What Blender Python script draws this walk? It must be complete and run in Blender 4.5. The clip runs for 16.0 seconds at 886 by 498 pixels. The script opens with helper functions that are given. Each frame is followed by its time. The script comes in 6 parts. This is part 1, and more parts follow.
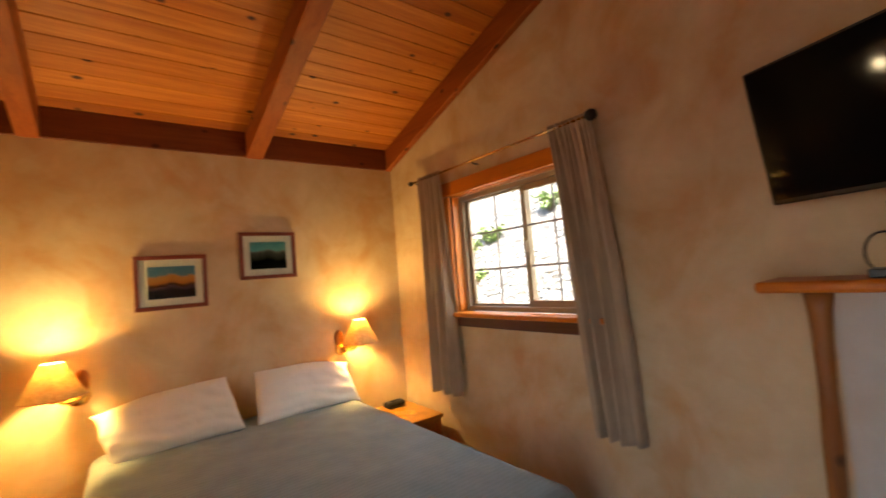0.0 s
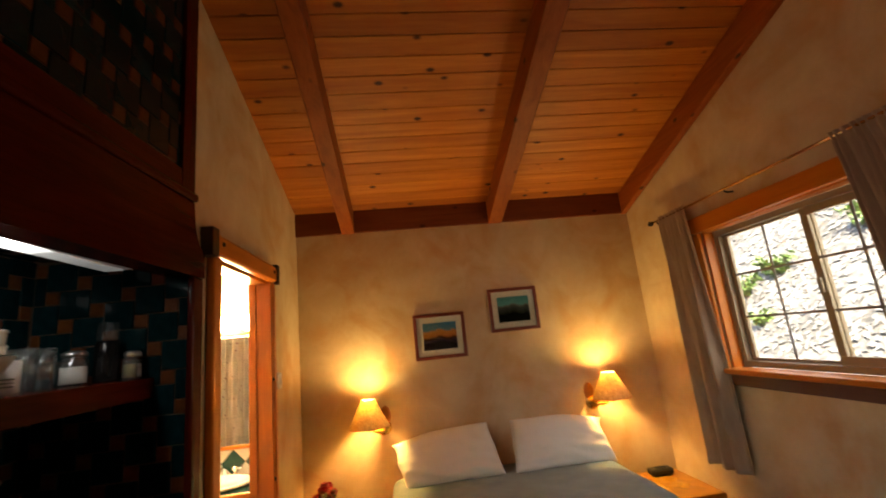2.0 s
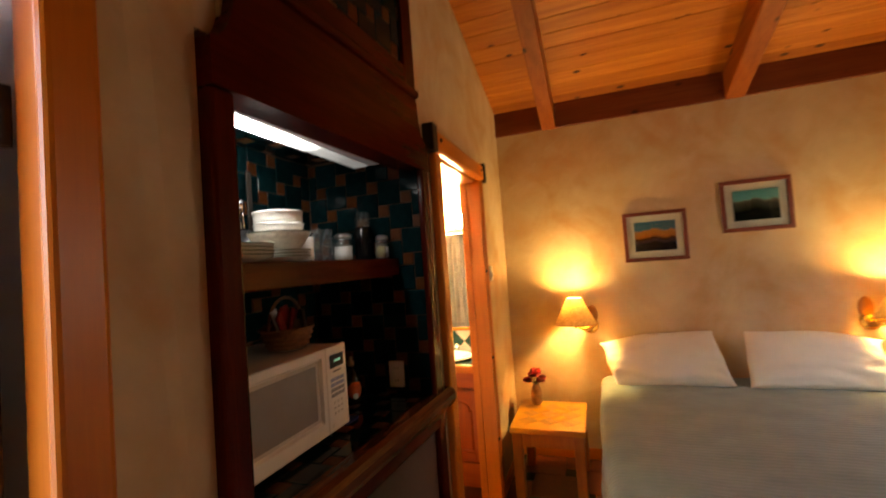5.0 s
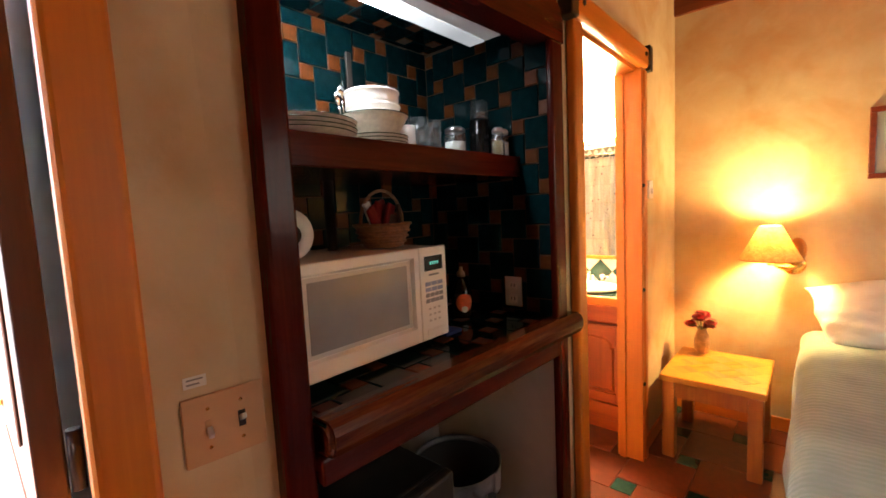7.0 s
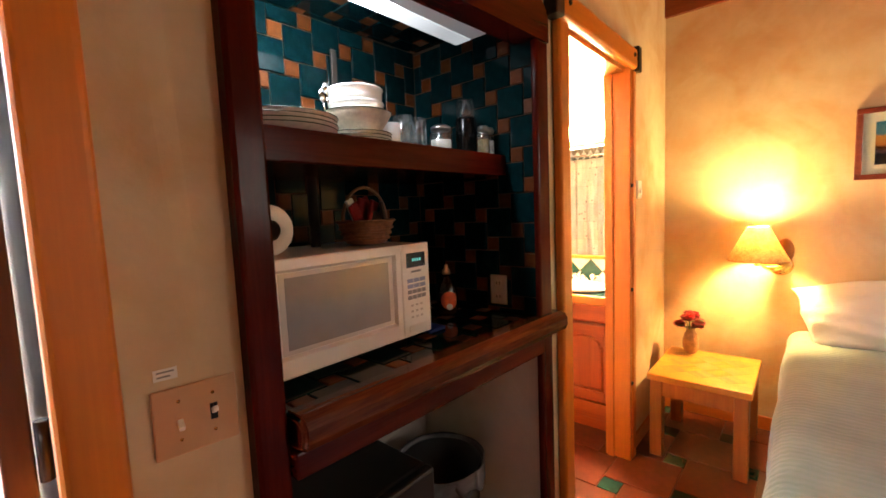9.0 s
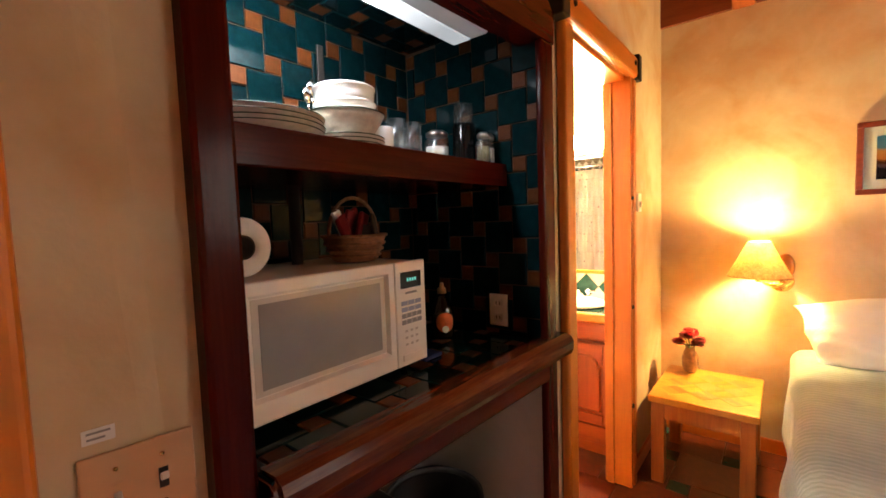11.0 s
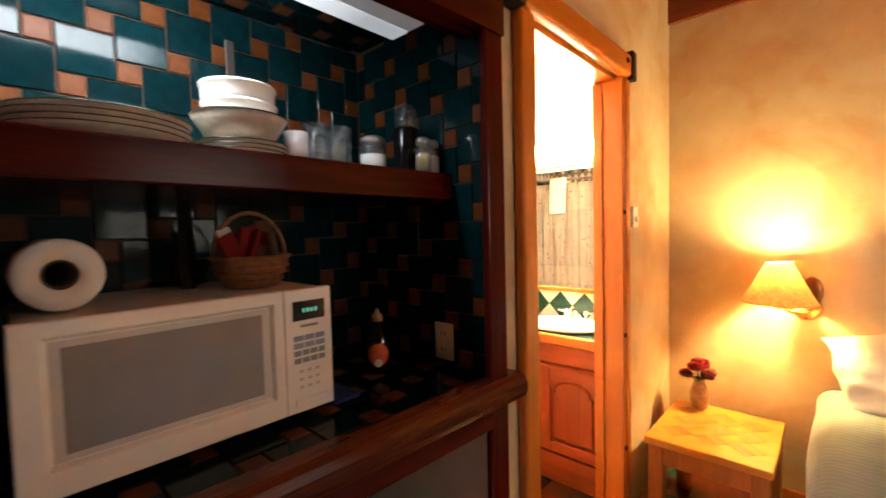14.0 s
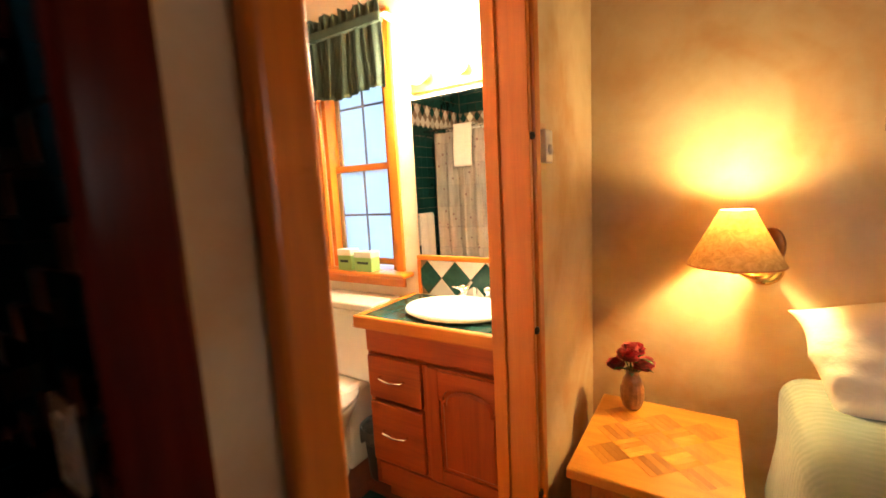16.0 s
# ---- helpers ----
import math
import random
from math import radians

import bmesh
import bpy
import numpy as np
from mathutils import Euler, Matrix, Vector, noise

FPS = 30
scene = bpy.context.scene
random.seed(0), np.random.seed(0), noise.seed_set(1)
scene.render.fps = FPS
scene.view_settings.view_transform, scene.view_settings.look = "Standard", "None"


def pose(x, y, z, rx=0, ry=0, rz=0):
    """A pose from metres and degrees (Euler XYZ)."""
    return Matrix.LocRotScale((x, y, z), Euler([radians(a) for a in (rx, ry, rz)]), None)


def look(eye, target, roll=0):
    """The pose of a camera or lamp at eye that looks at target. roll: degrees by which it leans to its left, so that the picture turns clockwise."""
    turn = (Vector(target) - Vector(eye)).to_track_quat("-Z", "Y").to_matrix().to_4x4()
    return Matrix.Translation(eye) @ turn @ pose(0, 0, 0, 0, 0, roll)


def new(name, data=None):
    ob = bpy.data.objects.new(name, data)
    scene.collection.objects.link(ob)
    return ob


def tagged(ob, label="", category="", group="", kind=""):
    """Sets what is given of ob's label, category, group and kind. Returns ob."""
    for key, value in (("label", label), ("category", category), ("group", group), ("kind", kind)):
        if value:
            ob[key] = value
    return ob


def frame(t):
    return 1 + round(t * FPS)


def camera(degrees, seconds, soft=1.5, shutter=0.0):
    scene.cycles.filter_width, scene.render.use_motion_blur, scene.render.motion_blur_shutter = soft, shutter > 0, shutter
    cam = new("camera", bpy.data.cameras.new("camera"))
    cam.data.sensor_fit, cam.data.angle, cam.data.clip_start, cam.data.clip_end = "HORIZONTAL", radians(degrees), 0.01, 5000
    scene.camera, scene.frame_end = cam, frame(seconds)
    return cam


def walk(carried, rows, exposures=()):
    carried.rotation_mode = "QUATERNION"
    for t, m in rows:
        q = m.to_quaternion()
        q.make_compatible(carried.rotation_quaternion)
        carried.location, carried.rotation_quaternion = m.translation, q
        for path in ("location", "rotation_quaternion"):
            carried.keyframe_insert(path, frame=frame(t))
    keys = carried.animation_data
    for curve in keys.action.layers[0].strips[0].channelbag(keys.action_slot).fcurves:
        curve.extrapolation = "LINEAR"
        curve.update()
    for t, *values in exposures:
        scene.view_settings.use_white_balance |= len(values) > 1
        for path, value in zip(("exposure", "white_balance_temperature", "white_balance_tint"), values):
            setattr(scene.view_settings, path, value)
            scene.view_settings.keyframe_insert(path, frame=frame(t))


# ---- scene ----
cam = camera(92.5, 16.0, soft=1.6, shutter=0.5)
PATH = [
    (0, (0.196, 0.351, 1.625), (1.426, 1.924, 1.736), -4.6),
    (0.5, (0.221, 0.359, 1.621), (1.126, 2.138, 1.754), -4.8),
    (1, (0.249, 0.302, 1.606), (0.778, 2.229, 1.694), -2.9),
    (1.5, (0.25, 0.27, 1.65), (0.637, 2.215, 1.91), -4.4),
    (2, (0.22, 0.239, 1.684), (0.435, 2.185, 2.096), -5.9),
    (2.5, (0.212, 0.209, 1.696), (0.35, 2.132, 2.228), -6.8),
    (3, (0.198, 0.191, 1.706), (0.252, 2.103, 2.29), -7.2),
    (3.5, (0.164, 0.191, 1.727), (0.088, 2.091, 2.345), -6.7),
    (4, (0.145, 0.19, 1.722), (-0.078, 2.088, 2.31), -6.2),
    (4.5, (0.134, 0.213, 1.671), (-0.312, 2.128, 2.038), -5.7),
    (5, (0.081, 0.309, 1.611), (-0.588, 2.192, 1.683), -4.1),
    (7.5, (0.086, 0.64, 1.461), (-1.257, 2.111, 1.278), -2.9),
    (8, (0.108, 0.641, 1.462), (-1.228, 2.12, 1.301), -2.8),
    (8.5, (0.119, 0.635, 1.462), (-1.229, 2.102, 1.289), -2.2),
    (9, (0.122, 0.647, 1.456), (-1.18, 2.154, 1.274), -2.4),
    (11.5, (-0.014, 0.744, 1.468), (-1.26, 2.303, 1.339), -1.9),
    (12, (-0.015, 0.753, 1.472), (-1.272, 2.304, 1.352), -1.9),
    (12.5, (-0.014, 0.766, 1.491), (-1.3, 2.295, 1.4), -2.4),
    (13, (0.019, 0.845, 1.476), (-1.302, 2.342, 1.367), -3.7),
    (13.5, (0.063, 0.979, 1.486), (-1.329, 2.413, 1.411), -1.1),
    (14, (0.103, 1.065, 1.485), (-1.254, 2.533, 1.395), -1.4),
    (14.5, (0.066, 1.195, 1.457), (-1.014, 2.871, 1.303), -1.1),
    (15, (-0.028, 1.361, 1.435), (-0.836, 3.176, 1.207), -2.5),
    (15.5, (-0.106, 1.626, 1.395), (-1.093, 3.356, 1.207), -3.1),
    (16, (-0.165, 1.88, 1.405), (-1.236, 3.547, 1.136), -3.1),
]
EXPOSURES = [
    (0.0, 3.53, 7000, 13), (0.8, 3.31, 7000, 13), (1.5, 3.02, 7200, 13), (2.5, 3.00, 7700, 13), (3.5, 3.22, 8300, 14), (4.5, 3.50, 8200, 14),
    (5.0, 3.50, 7600, 14), (7.5, 4.58, 6400, 13), (9.0, 4.60, 6400, 13), (12.0, 4.62, 6400, 13), (13.5, 4.45, 6400, 13), (14.5, 4.28, 6400, 13), (15.2, 3.97, 6400, 13), (16.0, 3.45, 6300, 13),
]
walk(cam, [(t, look(eye, target, roll)) for t, eye, target, roll in PATH], EXPOSURES)

# ---- world, sun, daylight, exposure ----
world = bpy.data.worlds.new("sky")
scene.world = world
world.use_nodes = True
_nt = world.node_tree
_bg = _nt.nodes["Background"]
_sky = _nt.nodes.new("ShaderNodeTexSky")
_sky.sky_type = "NISHITA"
_sky.sun_disc = False
_sky.sun_elevation = radians(52)
_sky.sun_rotation = radians(150)
_nt.links.new(_sky.outputs["Color"], _bg.inputs["Color"])
_bg.inputs["Strength"].default_value = 0.15


def lamp(name, kind, energy, colour, m, **extra):
    data = bpy.data.lights.new(name, kind)
    data.energy, data.color = energy, colour
    ob = new(name, data)
    ob.matrix_world = m
    return ob


sun = lamp("sun", "SUN", 4.6, (1.0, 0.96, 0.91), look((0, 0, 12), (1.6, 2.8, 8.0)))
sun.data.angle = radians(0.5)
WARM = (1.0, 0.69, 0.255)
for sx in (-0.095, 1.845):
    b = lamp("sconce_bulb", "POINT", 4.0, WARM, pose(sx, 3.70, 1.244))
    b.data.shadow_soft_size = 0.034

# the sky's light through the bedroom window
window_sky = lamp("window_sky", "AREA", 0.48, (1.0, 0.86, 0.68), look((2.535, 2.35, 1.765), (0.0, 2.35, 1.765)))
window_sky.data.shape = "RECTANGLE"
window_sky.data.size, window_sky.data.size_y = 1.14, 0.84


# ---- materials ----
def material(name):
    m = bpy.data.materials.new(name)
    m.use_nodes = True
    nt = m.node_tree
    return m, nt, nt.nodes["Principled BSDF"]


def node(nt, kind, **values):
    n = nt.nodes.new(kind)
    for k, v in values.items():
        n.inputs[k].default_value = v
    return n


def ramp(nt, fac, stops):
    r = nt.nodes.new("ShaderNodeValToRGB")
    e = r.color_ramp.elements
    e[0].position, e[0].color = stops[0][0], (*stops[0][1], 1)
    e[1].position, e[1].color = stops[-1][0], (*stops[-1][1], 1)
    for p, c in stops[1:-1]:
        k = e.new(p)
        k.color = (*c, 1)
    nt.links.new(fac, r.inputs["Fac"])
    return r.outputs["Color"]


def mixed(nt, fac, a, b, blend="MIX"):
    n = nt.nodes.new("ShaderNodeMix")
    n.data_type, n.blend_type = "RGBA", blend
    for sock, v in ((n.inputs["Factor"], fac), (n.inputs["A"], a), (n.inputs["B"], b)):
        if isinstance(v, (int, float)):
            sock.default_value = v
        elif isinstance(v, tuple):
            sock.default_value = (*v, 1)
        else:
            nt.links.new(v, sock)
    return n.outputs["Result"]


def coords(nt, scale=(1, 1, 1), rot=(0, 0, 0), which="Object"):
    tc = nt.nodes.new("ShaderNodeTexCoord")
    mp = nt.nodes.new("ShaderNodeMapping")
    mp.inputs["Scale"].default_value = scale
    mp.inputs["Rotation"].default_value = rot
    nt.links.new(tc.outputs[which], mp.inputs["Vector"])
    return mp.outputs["Vector"]


def noise_tex(nt, vec, scale, detail=4, rough=0.55, dist=0.0):
    n = node(nt, "ShaderNodeTexNoise", Scale=scale, Detail=detail, Roughness=rough, Distortion=dist)
    nt.links.new(vec, n.inputs["Vector"])
    return n.outputs["Fac"]


def bump(nt, bsdf, height, strength, distance=0.002):
    n = node(nt, "ShaderNodeBump", Strength=strength, Distance=distance)
    nt.links.new(height, n.inputs["Height"])
    nt.links.new(n.outputs["Normal"], bsdf.inputs["Normal"])


def plain(name, colour, rough=0.5, metal=0.0, spec=0.5, vary=0.12, scale=12.0, bumps=0.05, coat=0.0):
    m, nt, b = material(name)
    v = coords(nt)
    f = noise_tex(nt, v, scale, 5)
    dark = tuple(c * (1 - vary) for c in colour)
    lite = tuple(min(1, c * (1 + vary)) for c in colour)
    nt.links.new(ramp(nt, f, [(0.3, dark), (0.7, lite)]), b.inputs["Base Color"])
    b.inputs["Roughness"].default_value, b.inputs["Metallic"].default_value = rough, metal
    b.inputs["Specular IOR Level"].default_value = spec
    b.inputs["Coat Weight"].default_value = coat
    b.inputs["Coat Roughness"].default_value = 0.12
    if bumps:
        bump(nt, b, noise_tex(nt, v, scale * 14, 3), bumps)
    return m


def wood(name, a, b, c, axis, rough=0.4, coat=0.3, grain=26.0, knots=True, islands=False, objects=False, spec=0.5):
    """Wood with the grain along an axis: a dark, b middle, c light."""
    m, nt, bs = material(name)
    tc = nt.nodes.new("ShaderNodeTexCoord")
    vec = tc.outputs["Object"]
    rnd = None
    if islands:
        rnd = nt.nodes.new("ShaderNodeNewGeometry").outputs["Random Per Island"]
    elif objects:
        rnd = nt.nodes.new("ShaderNodeObjectInfo").outputs["Random"]
    if rnd is not None:
        mul = nt.nodes.new("ShaderNodeVectorMath")
        mul.operation = "SCALE"
        mul.inputs[0].default_value = (17.0, 9.0, 5.0)
        nt.links.new(rnd, mul.inputs["Scale"])
        add = nt.nodes.new("ShaderNodeVectorMath")
        add.operation = "ADD"
        nt.links.new(vec, add.inputs[0])
        nt.links.new(mul.outputs["Vector"], add.inputs[1])
        vec = add.outputs["Vector"]
    mp = nt.nodes.new("ShaderNodeMapping")
    s = [1.0, 1.0, 1.0]
    s["xyz".index(axis)] = 0.06
    mp.inputs["Scale"].default_value = s
    nt.links.new(vec, mp.inputs["Vector"])
    g = noise_tex(nt, mp.outputs["Vector"], grain, 6, 0.6, 0.6)
    col = ramp(nt, g, [(0.28, a), (0.5, b), (0.72, c)])
    fine = noise_tex(nt, mp.outputs["Vector"], grain * 7, 3)
    col = mixed(nt, 0.22, col, ramp(nt, fine, [(0.3, a), (0.7, c)]))
    if rnd is not None:
        tone = ramp(nt, rnd, [(0.0, (0.62, 0.54, 0.46)), (0.4, (0.86, 0.82, 0.76)), (1.0, (1.0, 1.0, 1.0))])
        col = mixed(nt, 1.0, col, tone, "MULTIPLY")
    if knots:
        mk = nt.nodes.new("ShaderNodeMapping")
        s2 = [1.0, 1.0, 1.0]
        s2["xyz".index(axis)] = 0.62
        mk.inputs["Scale"].default_value = s2
        nt.links.new(vec, mk.inputs["Vector"])
        vo = node(nt, "ShaderNodeTexVoronoi", Scale=7.0, Randomness=1.0)
        nt.links.new(mk.outputs["Vector"], vo.inputs["Vector"])
        k = ramp(nt, vo.outputs["Distance"], [(0.07, (1, 1, 1)), (0.15, (0, 0, 0))])
        col = mixed(nt, k, col, (0.055, 0.013, 0.004))
    nt.links.new(col, bs.inputs["Base Color"])
    bs.inputs["Roughness"].default_value = rough
    bs.inputs["Specular IOR Level"].default_value = spec
    bs.inputs["Coat Weight"].default_value, bs.inputs["Coat Roughness"].default_value = coat, 0.18
    bump(nt, bs, fine, 0.12, 0.001)
    return m


def plaster(name, base, warm, pale):
    m, nt, b = material(name)
    v = coords(nt)
    big = noise_tex(nt, v, 1.7, 4, 0.55, 0.8)
    mid = noise_tex(nt, v, 4.5, 5, 0.6, 0.4)
    col = ramp(nt, big, [(0.38, pale), (0.52, base), (0.62, warm)])
    col = mixed(nt, 0.40, col, ramp(nt, mid, [(0.36, pale), (0.5, base), (0.68, warm)]))
    nt.links.new(col, b.inputs["Base Color"])
    b.inputs["Roughness"].default_value = 0.75
    b.inputs["Specular IOR Level"].default_value = 0.25
    hs = mixed(nt, 0.5, noise_tex(nt, v, 9, 4), noise_tex(nt, v, 60, 3))
    bump(nt, b, hs, 0.25, 0.006)
    return m


def glazed(name, a, b_, rough=0.08, objects=True, spec=0.5):
    m, nt, b = material(name)
    v = coords(nt)
    f = noise_tex(nt, v, 30, 4)
    col = ramp(nt, f, [(0.3, a), (0.7, b_)])
    if objects:
        r = nt.nodes.new("ShaderNodeObjectInfo").outputs["Random"]
    else:
        r = nt.nodes.new("ShaderNodeNewGeometry").outputs["Random Per Island"]
    col = mixed(nt, 1.0, col, ramp(nt, r, [(0, (0.72, 0.72, 0.72)), (1, (1, 1, 1))]), "MULTIPLY")
    nt.links.new(col, b.inputs["Base Color"])
    b.inputs["Roughness"].default_value = rough
    b.inputs["Specular IOR Level"].default_value = spec
    bump(nt, b, noise_tex(nt, v, 14, 2), 0.10, 0.003)
    return m


def glass(name, tint=(0.95, 0.98, 0.97), gloss=0.035):
    m, nt, b = material(name)
    out = nt.nodes["Material Output"]
    t = node(nt, "ShaderNodeBsdfTransparent", Color=(*tint, 1))
    g = node(nt, "ShaderNodeBsdfGlossy", Roughness=0.02)
    mx = nt.nodes.new("ShaderNodeMixShader")
    lw = node(nt, "ShaderNodeLayerWeight", Blend=0.5)
    pw = nt.nodes.new("ShaderNodeMath")
    pw.operation = "POWER"
    pw.inputs[1].default_value = 4.0
    nt.links.new(lw.outputs["Facing"], pw.inputs[0])
    sc = nt.nodes.new("ShaderNodeMath")
    sc.operation = "MULTIPLY_ADD"
    sc.inputs[1].default_value, sc.inputs[2].default_value = 0.55, gloss
    nt.links.new(pw.outputs["Value"], sc.inputs[0])
    nt.links.new(sc.outputs["Value"], mx.inputs["Fac"])
    nt.links.new(t.outputs["BSDF"], mx.inputs[1])
    nt.links.new(g.outputs["BSDF"], mx.inputs[2])
    nt.links.new(mx.outputs["Shader"], out.inputs["Surface"])
    return m


def glow(name, colour, strength):
    m, nt, b = material(name)
    b.inputs["Base Color"].default_value = (*colour, 1)
    b.inputs["Emission Color"].default_value = (*colour, 1)
    b.inputs["Emission Strength"].default_value = strength
    return m


M_WALL = plaster("ochre_plaster", (0.61, 0.45, 0.265), (0.55, 0.325, 0.150), (0.69, 0.555, 0.355))
M_BATHWALL = plaster("cream_plaster", (0.72, 0.62, 0.48), (0.70, 0.57, 0.42), (0.76, 0.68, 0.55))
M_NOOK = plaster("grey_plaster", (0.60, 0.55, 0.48), (0.54, 0.49, 0.42), (0.65, 0.61, 0.55))
M_PLANK = wood("pine_ceiling_plank", (0.42, 0.108, 0.015), (0.56, 0.178, 0.026), (0.74, 0.29, 0.052), "x", 0.5, 0.0, 17, True, islands=True, spec=0.35)
M_BEAM = wood("fir_beam", (0.21, 0.044, 0.009), (0.31, 0.074, 0.014), (0.38, 0.105, 0.022), "y", 0.5, 0.0, 18, spec=0.25)
M_BEAMX = wood("fir_blocking", (0.12, 0.026, 0.008), (0.18, 0.042, 0.012), (0.23, 0.062, 0.018), "x", 0.55, 0.0, 18, spec=0.25)
TRIM = ((0.50, 0.128, 0.006), (0.60, 0.168, 0.009), (0.68, 0.212, 0.016))
M_TRIMZ = wood("varnished_pine_upright", *TRIM, "z", 0.36, 0.06, 16, False)
M_TRIMY = wood("varnished_pine_rail", *TRIM, "y", 0.36, 0.06, 16, False)
M_TRIMX = wood("varnished_pine_trim", *TRIM, "x", 0.36, 0.06, 16, False)
OAK = ((0.26, 0.037, 0.003), (0.38, 0.064, 0.005), (0.46, 0.094, 0.010))
M_OAKX = wood("vanity_oak", *OAK, "x", 0.35, 0.12, 20, False)
M_OAKZ = wood("vanity_oak_upright", *OAK, "z", 0.35, 0.12, 20, False)
MAHOG = ((0.030, 0.0022, 0.0011), (0.056, 0.0044, 0.0019), (0.092, 0.0090, 0.0033))
MAHOGZ = tuple(tuple(v * 1.05 for v in c) for c in MAHOG)
M_MAHZ = wood("mahogany_upright", *MAHOGZ, "z", 0.18, 0.0, 22, False, spec=0.12)
M_MAHY = wood("mahogany_rail", *MAHOG, "y", 0.20, 0.0, 22, False, spec=0.12)
M_NOSE = wood("worn_mahogany_edge", (0.035, 0.0030, 0.0014), (0.075, 0.011, 0.0035), (0.19, 0.052, 0.013), "y", 0.16, 0.0, 30, False, spec=0.16)
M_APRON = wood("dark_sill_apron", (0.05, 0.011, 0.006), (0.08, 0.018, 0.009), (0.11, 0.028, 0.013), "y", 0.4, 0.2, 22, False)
STAND = ((0.50, 0.180, 0.014), (0.62, 0.255, 0.022), (0.72, 0.335, 0.042))
M_STANDX = wood("ash_top", *STAND, "x", 0.35, 0.35, 24, False, objects=True)
M_STANDY = wood("ash_top_cross", tuple(v * 0.86 for v in STAND[0]), tuple(v * 0.82 for v in STAND[1]), tuple(v * 0.80 for v in STAND[2]), "y", 0.35, 0.2, 24, False, objects=True)
M_STANDP = wood("pale_ash_strip", (0.58, 0.25, 0.030), (0.72, 0.37, 0.060), (0.82, 0.48, 0.12), "x", 0.25, 0.25, 24, False, objects=True)
# same ash, darkened: the shade below the tabletop is put into its colour
M_STAND_SHADED = wood("shaded_ash", (0.32, 0.088, 0.010), (0.42, 0.132, 0.016), (0.51, 0.19, 0.028), "z", 0.4, 0.3, 24, False)
M_LOG = wood("weathered_pine_log", (0.20, 0.062, 0.012), (0.30, 0.105, 0.020), (0.39, 0.155, 0.036), "z", 0.45, 0.05, 14)
M_PICT = wood("cherry_picture_frame", (0.11, 0.018, 0.009), (0.17, 0.028, 0.012), (0.23, 0.046, 0.018), "x", 0.35, 0.4, 30, False)
M_DOOR = wood("dark_door_wood", (0.055, 0.022, 0.014), (0.08, 0.032, 0.02), (0.11, 0.045, 0.027), "z", 0.45, 0.2, 22, False)
M_TEAL = glazed("teal_glazed_tile", (0.0012, 0.012, 0.0145), (0.0025, 0.0205, 0.024), 0.08, spec=0.11)
M_ORANGE = glazed("terracotta_inset_tile", (0.095, 0.025, 0.0055), (0.14, 0.041, 0.0095), 0.4, spec=0.12)
M_GROUT = plain("sand_grout", (0.22, 0.16, 0.11), 0.9)
M_NGROUT = plain("dark_niche_grout", (0.075, 0.036, 0.018), 0.9)
M_FLOORT = glazed("terracotta_floor_tile", (0.125, 0.022, 0.006), (0.18, 0.038, 0.010), 0.28)
M_FGROUT = plain("red_brown_grout", (0.11, 0.045, 0.022), 0.9)
M_FLOORG = glazed("green_floor_tile", (0.010, 0.055, 0.042), (0.020, 0.085, 0.065), 0.2)
M_GREEN = glazed("green_bath_tile", (0.008, 0.050, 0.042), (0.014, 0.070, 0.058), 0.1, False)
M_WHITET = glazed("white_bath_tile", (0.74, 0.70, 0.62), (0.80, 0.77, 0.70), 0.12, False)
M_IRON = plain("blackened_iron", (0.035, 0.028, 0.024), 0.5, 0.7)
M_BRASS = plain("brass", (0.78, 0.52, 0.18), 0.22, 1.0, vary=0.05, bumps=0.0)
M_BRONZE = plain("bronze_backplate", (0.46, 0.20, 0.065), 0.34, 0.8)
M_CHROME = plain("chrome", (0.80, 0.80, 0.80), 0.08, 1.0, vary=0.02, bumps=0.0)
M_STEEL = plain("brushed_steel", (0.50, 0.50, 0.50), 0.3, 1.0, vary=0.05)
M_WHITEP = plain("white_appliance_plastic", (0.84, 0.79, 0.71), 0.32, vary=0.03, bumps=0.02)
M_PLATE = plain("ivory_switch_plate", (0.60, 0.345, 0.175), 0.4, vary=0.06)
M_WHITE = plain("white_plastic", (0.78, 0.76, 0.72), 0.35, vary=0.03, bumps=0.02)
M_CHINA = plain("white_china", (0.80, 0.79, 0.76), 0.15, vary=0.02, bumps=0.0, coat=0.5)
M_STONE = plain("speckled_stoneware", (0.52, 0.475, 0.39), 0.3, vary=0.15, scale=60, coat=0.3)
M_PORC = plain("porcelain", (0.80, 0.78, 0.73), 0.1, vary=0.02, bumps=0.0, coat=0.5)
M_BLACK = plain("black_plastic", (0.012, 0.012, 0.013), 0.35, vary=0.1)
M_COFFEE = plain("gloss_black_glaze", (0.006, 0.006, 0.006), 0.12, spec=0.25, vary=0.05, bumps=0.0)
M_RUBBER = plain("black_rubber", (0.02, 0.02, 0.02), 0.7)
M_SCREEN = plain("tv_screen", (0.003, 0.003, 0.004), 0.06, vary=0.02, bumps=0.0, spec=0.05)
M_MWDOOR = plain("microwave_window", (0.27, 0.24, 0.22), 0.10, vary=0.05, bumps=0.0, coat=0.9)
M_MWFRAME = plain("microwave_door_trim", (0.60, 0.54, 0.47), 0.25, vary=0.03, bumps=0.0)
M_LCD = plain("lcd_dark", (0.01, 0.015, 0.02), 0.15, vary=0.02, bumps=0.0)
M_LCDG = glow("lcd_digits", (0.15, 0.75, 0.65), 0.02)
M_BLUE = plain("blue_print", (0.30, 0.33, 0.48), 0.4)
M_GREY = plain("grey_print", (0.25, 0.24, 0.24), 0.4)
M_PAPER = plain("paper_towel", (0.80, 0.76, 0.70), 0.9, vary=0.04, scale=40, bumps=0.2)
